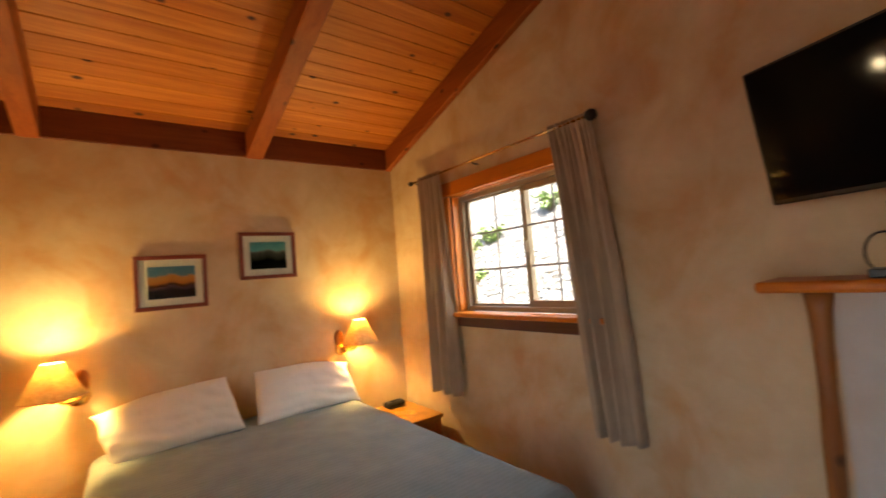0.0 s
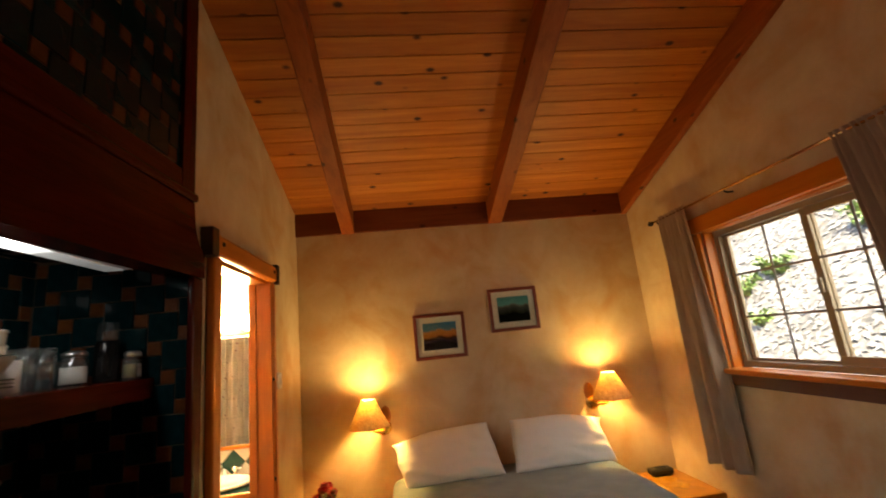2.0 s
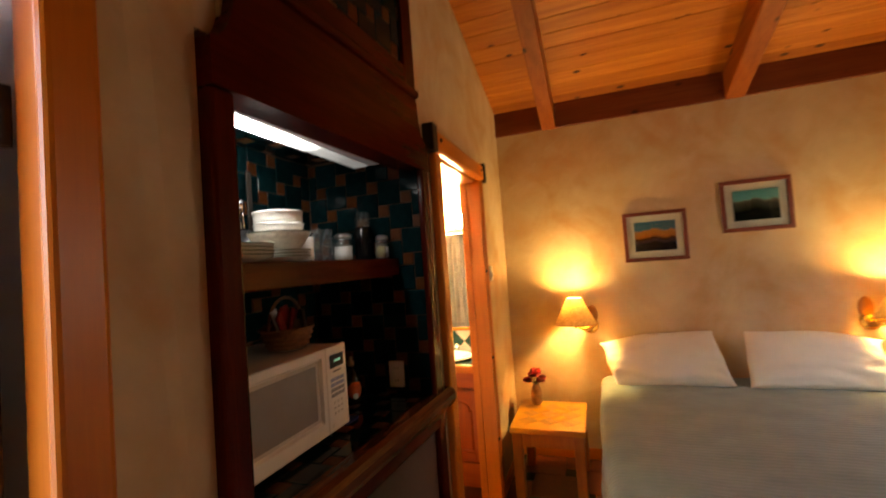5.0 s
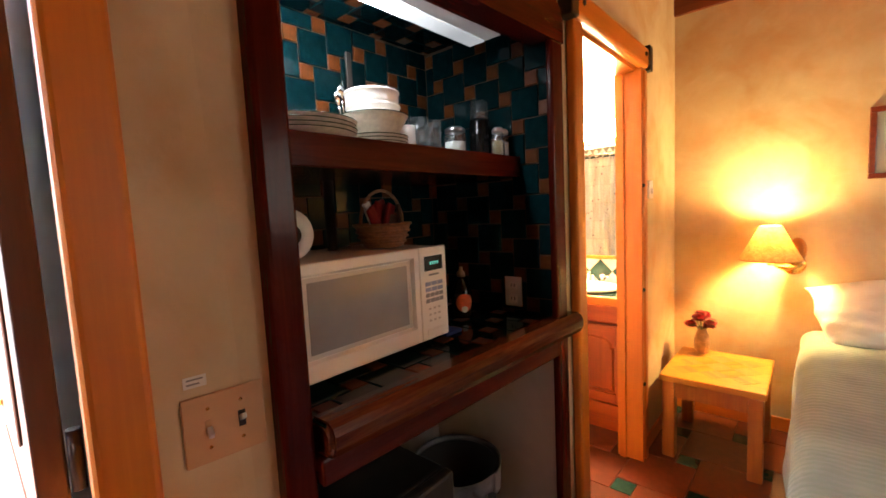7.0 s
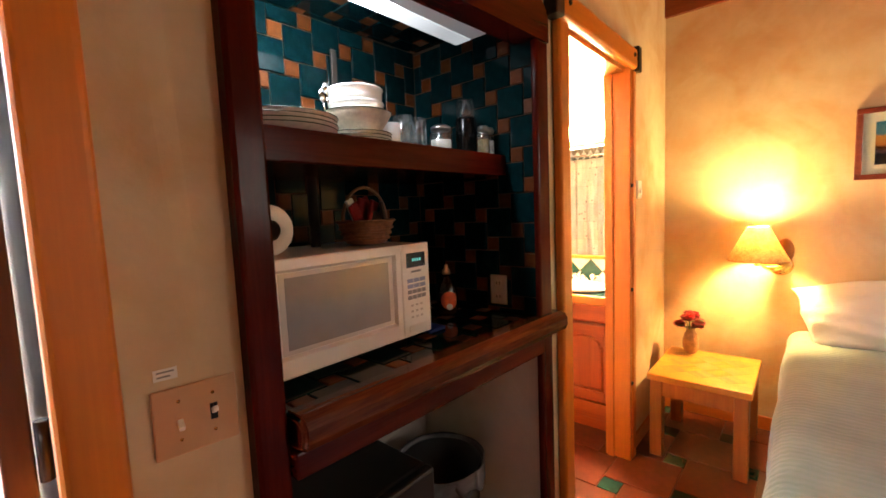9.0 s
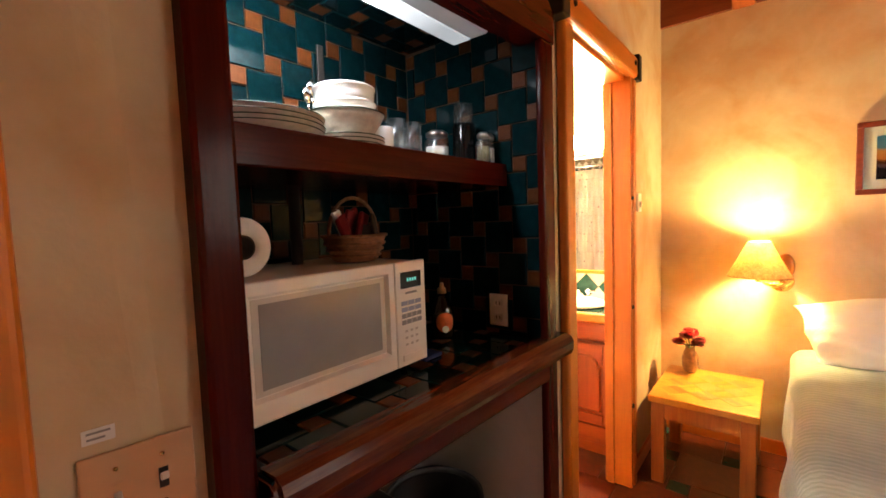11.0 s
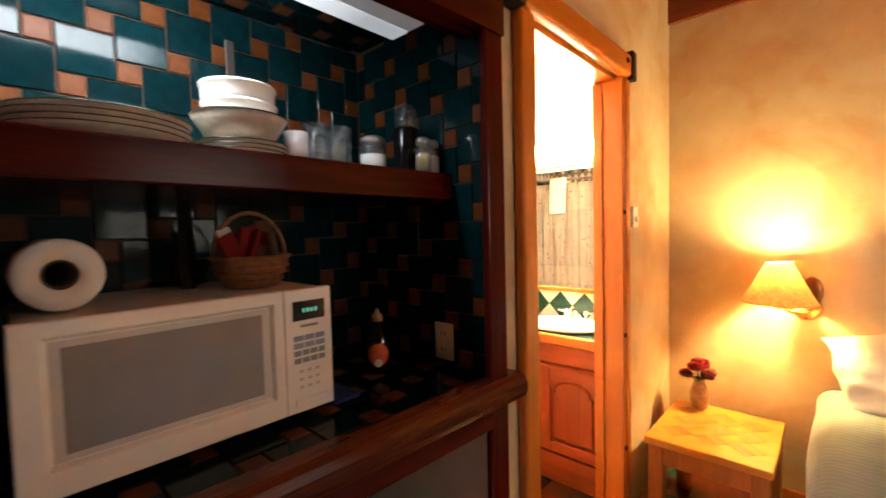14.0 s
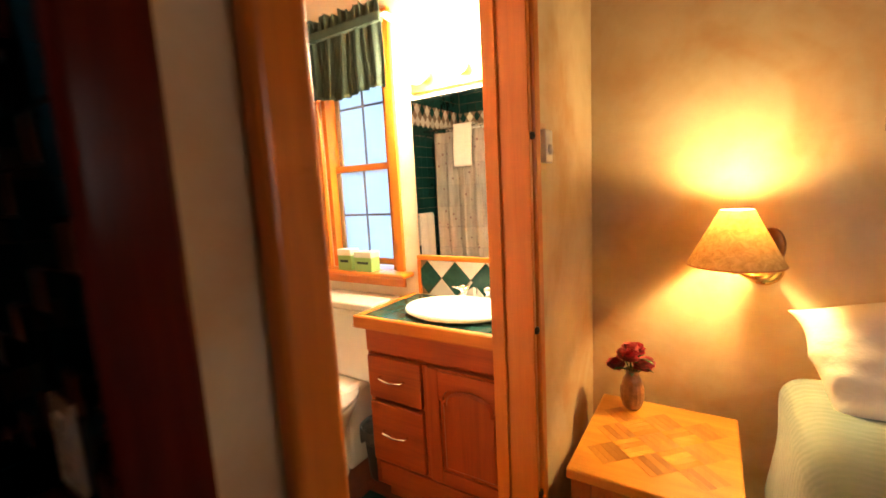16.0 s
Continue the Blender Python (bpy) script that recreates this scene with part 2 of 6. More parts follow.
M_WICKER = plain("wicker", (0.22, 0.085, 0.030), 0.6, vary=0.35, scale=70, bumps=0.3)
M_REDBAG = plain("red_packet", (0.16, 0.008, 0.007), 0.6, spec=0.15, vary=0.3, scale=30)
M_LABEL = plain("orange_label", (0.72, 0.12, 0.02), 0.4, vary=0.2, scale=40)
M_LEMON = plain("amber_liquid", (0.16, 0.10, 0.03), 0.3)
M_RIM = plain("dark_green_rim", (0.03, 0.05, 0.03), 0.25)
# darkened so the roll's hollow reads as shade; also colours the brown packets
M_CORE = plain("darkened_cardboard", (0.06, 0.035, 0.02), 0.9)
M_SOAP = glass("bottle_glass", (0.16, 0.10, 0.05), 0.06)
M_GLASS = glass("clear_glass")
def cloudy(name):
    """Kitchen glass: mostly clear, with a faint milky surface."""
    m = glass(name, (0.93, 0.95, 0.95), 0.09)
    nt = m.node_tree
    out = nt.nodes["Material Output"]
    was = out.inputs["Surface"].links[0].from_socket
    d = node(nt, "ShaderNodeBsdfDiffuse", Color=(0.72, 0.75, 0.75, 1))
    mx = node(nt, "ShaderNodeMixShader", Fac=0.02)
    nt.links.new(was, mx.inputs[1])
    nt.links.new(d.outputs["BSDF"], mx.inputs[2])
    nt.links.new(mx.outputs["Shader"], out.inputs["Surface"])
    return m


M_JAR = cloudy("jar_glass")
def frosted():
    m, nt, b = material("pale_blue_obscure_glass")
    t = node(nt, "ShaderNodeBsdfTranslucent", Color=(0.62, 0.70, 0.76, 1))
    g = node(nt, "ShaderNodeBsdfGlossy", Roughness=0.25)
    mx = node(nt, "ShaderNodeMixShader", Fac=0.05)
    nt.links.new(t.outputs["BSDF"], mx.inputs[1])
    nt.links.new(g.outputs["BSDF"], mx.inputs[2])
    nt.links.new(mx.outputs["Shader"], nt.nodes["Material Output"].inputs["Surface"])
    return m


M_OBSCURE = frosted()
M_PEPPER = plain("ground_spice", (0.20, 0.16, 0.06), 0.8, vary=0.3, scale=120)
M_SALT = plain("white_granules", (0.70, 0.68, 0.64), 0.8, vary=0.1, scale=120)
M_BLUECLOTH = plain("blue_sponge", (0.010, 0.035, 0.17), 0.8, vary=0.2, scale=60, bumps=0.3)
M_LINER = plain("plastic_liner", (0.13, 0.13, 0.135), 0.22, vary=0.3, scale=14, bumps=0.4)
M_BIN = plain("black_bin", (0.015, 0.015, 0.016), 0.45)
M_FLOWER = plain("red_petals", (0.40, 0.020, 0.030), 0.6, vary=0.5, scale=50)
M_PINK = plain("pink_petals", (0.50, 0.09, 0.09), 0.6, vary=0.4, scale=50)
M_LEAF = plain("leaf_green", (0.05, 0.09, 0.02), 0.55, vary=0.4, scale=20)
M_VASE = plain("brown_ceramic_vase", (0.34, 0.17, 0.075), 0.35, vary=0.35, scale=26, bumps=0.3, coat=0.4)
M_VALANCE = plain("green_valance", (0.036, 0.058, 0.042), 0.9, vary=0.15, scale=30, bumps=0.15)
M_TOWEL = plain("white_towel", (0.78, 0.73, 0.64), 0.95, vary=0.05, scale=60, bumps=0.4)
M_BOX = plain("pale_green_box", (0.30, 0.52, 0.16), 0.5, vary=0.08)
M_BOXW = plain("white_carton", (0.72, 0.72, 0.66), 0.5, vary=0.04)
M_VINYL = plain("tan_vinyl", (0.34, 0.26, 0.155), 0.4, vary=0.05, bumps=0.02)
M_TAUPE = plain("grey_muntin", (0.26, 0.24, 0.22), 0.4, vary=0.05)
M_MAT = plain("white_mat_board", (0.72, 0.68, 0.58), 0.8, vary=0.03)
M_ROOF = plain("roofing", (0.06, 0.055, 0.05), 0.85)
def tube_material():
    m, nt, b = material("strip_light_lens")
    sep = nt.nodes.new("ShaderNodeSeparateXYZ")
    nt.links.new(coords(nt), sep.inputs["Vector"])
    fade = ramp(nt, node_map(nt, sep.outputs["Y"], -0.32, 0.30), [(0.0, (1, 1, 1)), (0.32, (0.70, 0.70, 0.70)), (0.50, (0.14, 0.14, 0.14)), (0.68, (0.010, 0.010, 0.010)), (1.0, (0.004, 0.004, 0.004))])
    b.inputs["Base Color"].default_value = (0.40, 0.42, 0.43, 1)
    b.inputs["Emission Color"].default_value = (0.90, 0.97, 1.0, 1)
    mul = nt.nodes.new("ShaderNodeMath")
    mul.operation = "MULTIPLY"
    mul.inputs[1].default_value = 4.8
    nt.links.new(fade, mul.inputs[0])
    nt.links.new(mul.outputs["Value"], b.inputs["Emission Strength"])
    return m


def node_map(nt, value, lo, hi):
    n = nt.nodes.new("ShaderNodeMapRange")
    n.inputs["From Min"].default_value, n.inputs["From Max"].default_value = lo, hi
    nt.links.new(value, n.inputs["Value"])
    return n.outputs["Result"]


M_TUBE = tube_material()
M_LAMPGREY = glow("dim_lens_side", (0.62, 0.66, 0.68), 0.006)
M_GLOBE = glow("lit_globe", (1.0, 0.80, 0.48), 34.0)
M_BARK = plain("bark", (0.10, 0.07, 0.05), 0.9, vary=0.4, scale=10, bumps=0.5)


def curtain_material():
    m, nt, b = material("grey_linen_curtain")
    v = coords(nt)
    f = noise_tex(nt, v, 4, 3)
    w = noise_tex(nt, coords(nt, (160, 160, 8)), 1.0, 2)
    col = mixed(nt, 0.3, ramp(nt, f, [(0.3, (0.38, 0.27, 0.165)), (0.7, (0.46, 0.335, 0.21))]), ramp(nt, w, [(0.3, (0.31, 0.22, 0.14)), (0.7, (0.50, 0.38, 0.26))]))
    nt.links.new(col, b.inputs["Base Color"])
    b.inputs["Roughness"].default_value = 0.9
    b.inputs["Sheen Weight"].default_value = 0.2
    bump(nt, b, w, 0.15, 0.001)
    return m


def blanket_material():
    m, nt, b = material("sage_quilt")
    v = coords(nt)
    f = noise_tex(nt, v, 7, 4)
    col = ramp(nt, f, [(0.3, (0.150, 0.205, 0.175)), (0.7, (0.205, 0.262, 0.228))])
    wv = node(nt, "ShaderNodeTexWave", Scale=11.0, Distortion=3.4, Detail=2.0)
    wv.inputs["Detail Scale"].default_value = 2.5
    wv.bands_direction = "Y"
    nt.links.new(v, wv.inputs["Vector"])
    wz = node(nt, "ShaderNodeTexWave", Scale=11.0, Distortion=3.4, Detail=2.0)
    wz.bands_direction = "Z"
    nt.links.new(v, wz.inputs["Vector"])
    nt.links.new(col, b.inputs["Base Color"])
    b.inputs["Roughness"].default_value = 0.75
    b.inputs["Sheen Weight"].default_value = 0.25
    both = mixed(nt, 0.5, wv.outputs["Color"], wz.outputs["Color"])
    bump(nt, b, mixed(nt, 0.25, both, noise_tex(nt, v, 90, 2)), 0.42, 0.006)
    return m


def pillow_material():
    m, nt, b = material("white_cotton")
    v = coords(nt)
    b.inputs["Base Color"].default_value = (0.79, 0.72, 0.59, 1)
    b.inputs["Roughness"].default_value = 0.85
    b.inputs["Sheen Weight"].default_value = 0.15
    hs = mixed(nt, 0.6, noise_tex(nt, v, 5, 4, 0.5, 1.2), noise_tex(nt, v, 18, 3))
    bump(nt, b, hs, 0.5, 0.02)
    return m


def shade_material():
    m, nt, b = material("parchment_shade")
    out = nt.nodes["Material Output"]
    v = coords(nt)
    f = noise_tex(nt, v, 45, 5, 0.65, 1.0)
    col = ramp(nt, f, [(0.35, (0.50, 0.34, 0.16)), (0.65, (0.72, 0.55, 0.30))])
    d = node(nt, "ShaderNodeBsdfDiffuse")
    t = node(nt, "ShaderNodeBsdfTranslucent")
    nt.links.new(col, d.inputs["Color"])
    nt.links.new(col, t.inputs["Color"])
    mx = node(nt, "ShaderNodeMixShader", Fac=0.24)
    nt.links.new(d.outputs["BSDF"], mx.inputs[1])
    nt.links.new(t.outputs["BSDF"], mx.inputs[2])
    nt.links.new(mx.outputs["Shader"], out.inputs["Surface"])
    return m


def shower_material():
    m, nt, b = material("patchwork_shower_curtain")
    v = coords(nt)
    sw = nt.nodes.new("ShaderNodeSeparateXYZ")
    nt.links.new(v, sw.inputs["Vector"])
    cb = nt.nodes.new("ShaderNodeCombineXYZ")
    nt.links.new(sw.outputs["X"], cb.inputs["X"])
    nt.links.new(sw.outputs["Z"], cb.inputs["Y"])
    br = node(nt, "ShaderNodeTexBrick", Scale=1.0, **{"Mortar Size": 0.004, "Brick Width": 0.16, "Row Height": 0.21})
    br.inputs["Color1"].default_value = (0.40, 0.34, 0.27, 1)
    br.inputs["Color2"].default_value = (0.29, 0.26, 0.23, 1)
    br.inputs["Mortar"].default_value = (0.28, 0.24, 0.20, 1)
    nt.links.new(cb.outputs["Vector"], br.inputs["Vector"])
    f = noise_tex(nt, coords(nt, (30, 30, 5)), 1.0, 4)
    col = mixed(nt, 0.22, br.outputs["Color"], ramp(nt, f, [(0.35, (0.17, 0.15, 0.13)), (0.65, (0.50, 0.44, 0.36))]))
    vo = node(nt, "ShaderNodeTexVoronoi", Scale=14.0)
    nt.links.new(v, vo.inputs["Vector"])
    col = mixed(nt, ramp(nt, vo.outputs["Distance"], [(0.10, (1, 1, 1)), (0.18, (0, 0, 0))]), col, (0.16, 0.08, 0.07))
    nt.links.new(col, b.inputs["Base Color"])
    b.inputs["Roughness"].default_value = 0.8
    return m


def ground_material():
    m, nt, b = material("leaf_litter")
    v = coords(nt)
    vo = node(nt, "ShaderNodeTexVoronoi", Scale=9.0)
    nt.links.new(v, vo.inputs["Vector"])
    f = noise_tex(nt, v, 1.2, 6, 0.6)
    col = mixed(nt, 0.5, ramp(nt, f, [(0.35, (0.085, 0.074, 0.062)), (0.65, (0.16, 0.142, 0.125))]), ramp(nt, vo.outputs["Color"], [(0.1, (0.1, 0.1, 0.1)), (0.9, (0.9, 0.88, 0.85))]), "SOFT_LIGHT")
    nt.links.new(col, b.inputs["Base Color"])
    b.inputs["Roughness"].default_value = 0.9
    bump(nt, b, vo.outputs["Distance"], 0.8, 0.05)
    return m


def painting(name, bands):
    """A landscape picture: bands of height (0 bottom to 1 top) and colour, with an uneven skyline."""
    m, nt, b = material(name)
    tc = nt.nodes.new("ShaderNodeTexCoord")
    sep = nt.nodes.new("ShaderNodeSeparateXYZ")
    nt.links.new(tc.outputs["Generated"], sep.inputs["Vector"])
    cb = nt.nodes.new("ShaderNodeCombineXYZ")
    nt.links.new(sep.outputs["X"], cb.inputs["X"])
    n = noise_tex(nt, cb.outputs["Vector"], 3.2, 5, 0.55)
    add = nt.nodes.new("ShaderNodeMath")
    add.operation = "MULTIPLY_ADD"
    nt.links.new(n, add.inputs[0])
    add.inputs[1].default_value = -0.55
    nt.links.new(sep.outputs["Z"], add.inputs[2])
    r = nt.nodes.new("ShaderNodeValToRGB")
    e = r.color_ramp.elements
    e[0].position, e[0].color = bands[0][0], (*bands[0][1], 1)
    e[1].position, e[1].color = bands[-1][0], (*bands[-1][1], 1)
    for p, c in bands[1:-1]:
        k = e.new(p)
        k.color = (*c, 1)
    nt.links.new(add.outputs["Value"], r.inputs["Fac"])
    fine = noise_tex(nt, tc.outputs["Generated"], 24, 4)
    nt.links.new(mixed(nt, 0.5, r.outputs["Color"], ramp(nt, fine, [(0.3, (0.35, 0.35, 0.38)), (0.7, (1.0, 1.0, 1.0))]), "MULTIPLY"), b.inputs["Base Color"])
    b.inputs["Roughness"].default_value = 0.12
    return m


M_CURTAIN, M_BLANKET, M_PILLOW, M_SHADE = curtain_material(), blanket_material(), pillow_material(), shade_material()
M_SHOWER, M_GROUND = shower_material(), ground_material()
M_SUNSET = painting("sunset_lake_picture", [(-0.25, (0.006, 0.007, 0.020)), (-0.02, (0.02, 0.016, 0.035)), (0.06, (0.10, 0.06, 0.09)), (0.10, (0.035, 0.010, 0.008)), (0.16, (0.09, 0.022, 0.008)), (0.20, (0.50, 0.17, 0.035)), (0.40, (0.62, 0.26, 0.07)), (0.46, (0.10, 0.24, 0.36)), (0.75, (0.05, 0.20, 0.36))])
M_PEAK = painting("mountain_picture", [(-0.25, (0.008, 0.010, 0.009)), (0.08, (0.02, 0.024, 0.020)), (0.30, (0.085, 0.088, 0.080)), (0.38, (0.20, 0.20, 0.18)), (0.41, (0.15, 0.42, 0.44)), (0.75, (0.08, 0.32, 0.38))])
m_, nt_, b_ = material("mirror_silver")
b_.inputs["Base Color"].default_value = (0.88, 0.90, 0.89, 1)
b_.inputs["Metallic"].default_value, b_.inputs["Roughness"].default_value = 1.0, 0.015
M_MIRROR = m_

# ---- mesh helpers ----
ORIGIN = {}


def box(bm, x0, x1, y0, y1, z0, z1, bev=0.0, seg=2):
    v = [bm.verts.new(p) for p in ((x0, y0, z0), (x1, y0, z0), (x1, y1, z0), (x0, y1, z0), (x0, y0, z1), (x1, y0, z1), (x1, y1, z1), (x0, y1, z1))]
    fs = [bm.faces.new([v[i] for i in q]) for q in ((0, 3, 2, 1), (4, 5, 6, 7), (0, 1, 5, 4), (1, 2, 6, 5), (2, 3, 7, 6), (3, 0, 4, 7))]
    if bev:
        es = {e for f in fs for e in f.edges}
        bmesh.ops.bevel(bm, geom=list(es), offset=bev, segments=seg, affect="EDGES", profile=0.5)
    return bm


def boxed(*args, bev=0.0, seg=2):
    return box(bmesh.new(), *args, bev=bev, seg=seg)


def prism(bm, poly, axis, a, b):
    """A polygon of two coordinates, pushed from a to b along an axis (x: (y, z); y: (x, z); z: (x, y))."""
    def at(p, w):
        return {"x": (w, p[0], p[1]), "y": (p[0], w, p[1]), "z": (p[0], p[1], w)}[axis]
    lo, hi = [bm.verts.new(at(p, a)) for p in poly], [bm.verts.new(at(p, b)) for p in poly]
    n = len(poly)
    fs = [bm.faces.new(lo[::-1]), bm.faces.new(hi)]
    for i in range(n):
        fs.append(bm.faces.new((lo[i], lo[(i + 1) % n], hi[(i + 1) % n], hi[i])))
    bmesh.ops.recalc_face_normals(bm, faces=fs)
    return fs


def lathe(profile, centre, steps=28, bm=None, axis="z"):
    """Turns (radius, height) pairs round an upright axis through centre."""
    bm = bm or bmesh.new()
    rings = []
    for r, h in profile:
        ring = []
        for i in range(steps):
            a = 2 * math.pi * i / steps
            p = (r * math.cos(a), r * math.sin(a), h)
            if axis == "y":
                p = (p[0], h, p[1])
            elif axis == "x":
                p = (h, p[0], p[1])
            ring.append(bm.verts.new(Vector(centre) + Vector(p)))
        rings.append(ring)
    fs = []
    for lo, hi in zip(rings, rings[1:]):
        for i in range(steps):
            fs.append(bm.faces.new((lo[i], lo[(i + 1) % steps], hi[(i + 1) % steps], hi[i])))
    for ring, r in ((rings[0], profile[0][0]), (rings[-1], profile[-1][0])):
        if r > 0.0005:
            fs.append(bm.faces.new(ring))
    bmesh.ops.recalc_face_normals(bm, faces=fs)
    for f in fs:
        f.smooth = True
    return bm


def tube(points, radius, bm=None, steps=10):
    bm = bm or bmesh.new()
    pts = [Vector(p) for p in points]
    rings = []
    for i, p in enumerate(pts):
        d = (pts[min(i + 1, len(pts) - 1)] - pts[max(i - 1, 0)]).normalized()
        u = d.orthogonal().normalized() if i == 0 else (rings_u - d * rings_u.dot(d)).normalized()
        rings_u = u
        w = d.cross(u)
        rings.append([bm.verts.new(p + radius * (math.cos(2 * math.pi * k / steps) * u + math.sin(2 * math.pi * k / steps) * w)) for k in range(steps)])
    for lo, hi in zip(rings, rings[1:]):
        for k in range(steps):
            bm.faces.new((lo[k], lo[(k + 1) % steps], hi[(k + 1) % steps], hi[k])).smooth = True
    bm.faces.new(rings[0][::-1])
    bm.faces.new(rings[-1])
    return bm


def sheet(nu, nv, fn, bm=None):
    """A grid of fn(u, v) with u and v from 0 to 1."""
    bm = bm or bmesh.new()
    g = [[bm.verts.new(fn(i / nu, j / nv)) for j in range(nv + 1)] for i in range(nu + 1)]
    for i in range(nu):
        for j in range(nv):
            bm.faces.new((g[i][j], g[i + 1][j], g[i + 1][j + 1], g[i][j + 1])).smooth = True
    return bm


def thing(name, at, label, category, group=""):
    ob = new(name)
    ob.empty_display_size = 0.05
    ob.location = at
    ORIGIN[ob] = Vector(at)
    return tagged(ob, label, category, group)


def part(name, bm, mat, parent, label=""):
    """One mesh object under a thing or a part; the bmesh is in the world's coordinates."""
    o = ORIGIN[parent]
    bmesh.ops.translate(bm, verts=bm.verts, vec=-o)
    me = bpy.data.meshes.new(name)
    bm.to_mesh(me)
    bm.free()
    me.materials.append(mat)
    ob = new(name, me)
    ob.parent = parent
    ORIGIN[ob] = o
    return tagged(ob, label)


def solid(name, bm, mat, label, category="", kind="structure", at=(0, 0, 0)):
    """A top-level mesh: a piece of the setting, or a thing of one piece."""
    bmesh.ops.translate(bm, verts=bm.verts, vec=-Vector(at))
    me = bpy.data.meshes.new(name)
    bm.to_mesh(me)
    bm.free()
    me.materials.append(mat)
    ob = new(name, me)
    ob.location = at
    ORIGIN[ob] = Vector(at)
    return tagged(ob, label, category, kind=kind)


def thicken(ob, t, offset=0.0):
    md = ob.modifiers.new("thickness", "SOLIDIFY")
    md.thickness, md.offset = t, offset
    return ob


def soften(ob, levels=1):
    md = ob.modifiers.new("smooth", "SUBSURF")
    md.levels = md.render_levels = levels
    return ob

# ---- the house ----
XL, XLB, XR, YH, YS, YR = -0.63, -0.735, 2.37, 3.87, -2.21, 0.83   # wall faces, ridge
XW, YBW, YTUB = -2.72, 3.62, 0.85                                   # bath walls


def ceil_z(y):
    return 2.84 + 0.32 * (YH - (y if y >= YR else 2 * YR - y))


def wall_along_y(bm, x0, x1, y0, y1, z0, z1=None):
    """A piece of wall; with no z1 it reaches the sloping ceiling."""
    if z1 is not None:
        return box(bm, x0, x1, y0, y1, z0, z1)
    top = [(y, ceil_z(y) + 0.02) for y in ([y1, YR, y0] if y0 < YR < y1 else [y1, y0])]
    prism(bm, [(y0, z0), (y1, z0)] + top, "x", x0, x1)
    return bm


def lean(y):
    """How far the west wall stands back of its northern face."""
    return -0.054 * min(max(2.05 - y, 0.0), 1.06)


def leaned(bm):
    for v in bm.verts:
        v.co.x += lean(v.co.y)
    return bm


# bedroom walls
XS = -0.73            # face of the west wall's southern part, set back of the kitchenette
bm = bmesh.new()
wall_along_y(bm, XLB, XL, 1.05, 2.07, 2.165)
leaned(bm)
wall_along_y(bm, XS - 0.105, XS, YS, -0.24, 0)
wall_along_y(bm, XS - 0.105, XS, -0.24, 0.745, 2.20)
wall_along_y(bm, XS - 0.105, XS, 0.745, 0.99, 0)
wall_along_y(bm, XS - 0.105, XS, 0.99, 1.05, 2.165)
for v in bm.verts:
    if 0.97 < v.co.y < 1.051 and v.co.x < XS + 0.01:
        v.co.x += 0.032
wall_along_y(bm, XLB, XL, 2.07, 2.26, 0)
wall_along_y(bm, XLB, XL, 2.26, 3.04, 2.16)
wall_along_y(bm, XLB, XL, 3.04, YH, 0)
solid("wall_west", bm, M_WALL, "mottled ochre plaster wall with a bath doorway and kitchenette niche", "wall")
bm = boxed(XLB, XR + 0.15, YH, YH + 0.15, 0, ceil_z(YH) + 0.06)
solid("wall_north", bm, M_WALL, "mottled ochre plaster wall behind the bed", "wall")
WY0, WY1, WZ0, WZ1 = 1.72, 2.98, 1.29, 2.24
bm = bmesh.new()
wall_along_y(bm, XR, XR + 0.15, YS, WY0, 0)
wall_along_y(bm, XR, XR + 0.15, WY0, WY1, 0, WZ0)
wall_along_y(bm, XR, XR + 0.15, WY0, WY1, WZ1)
wall_along_y(bm, XR, XR + 0.15, WY1, YH, 0)
solid("wall_east", bm, M_WALL, "mottled ochre plaster wall with a window and television", "wall")
solid("wall_south", boxed(XS - 0.105, XR + 0.15, YS - 0.15, YS, 0, ceil_z(YS) + 0.06), M_WALL, "ochre plaster wall closing the bedroom", "wall")

# bath walls
BX0, BX1, BZ0, BZ1 = -2.05, -1.57, 1.00, 2.24
bm = bmesh.new()
box(bm, XW - 0.12, BX0, YBW, YBW + 0.13, 0, ceil_z(YBW) + 0.03)
box(bm, BX1, XLB, YBW, YBW + 0.13, 0, ceil_z(YBW) + 0.03)
box(bm, BX0, BX1, YBW, YBW + 0.13, 0, BZ0)
box(bm, BX0, BX1, YBW, YBW + 0.13, BZ1, ceil_z(YBW) + 0.03)
solid("wall_bath_north", bm, M_BATHWALL, "cream plaster bathroom wall with a window", "wall")
bm = wall_along_y(bmesh.new(), XW - 0.12, XW, YTUB - 0.1, YBW, 0)
solid("wall_bath_west", bm, M_BATHWALL, "cream plaster bathroom side wall", "wall")
solid("wall_bath_south", boxed(XW - 0.12, XLB, YTUB - 0.1, YTUB, 0, ceil_z(YTUB) + 0.02), M_BATHWALL, "cream plaster wall behind the bathtub", "wall")
bm = bmesh.new()
wall_along_y(bm, -1.33, -1.265, YTUB, 2.20, 0)
wall_along_y(bm, -1.265, XLB, 2.14, 2.20, 0)
solid("wall_bath_niche", bm, M_BATHWALL, "cream plaster wall round the back of the niche", "wall")

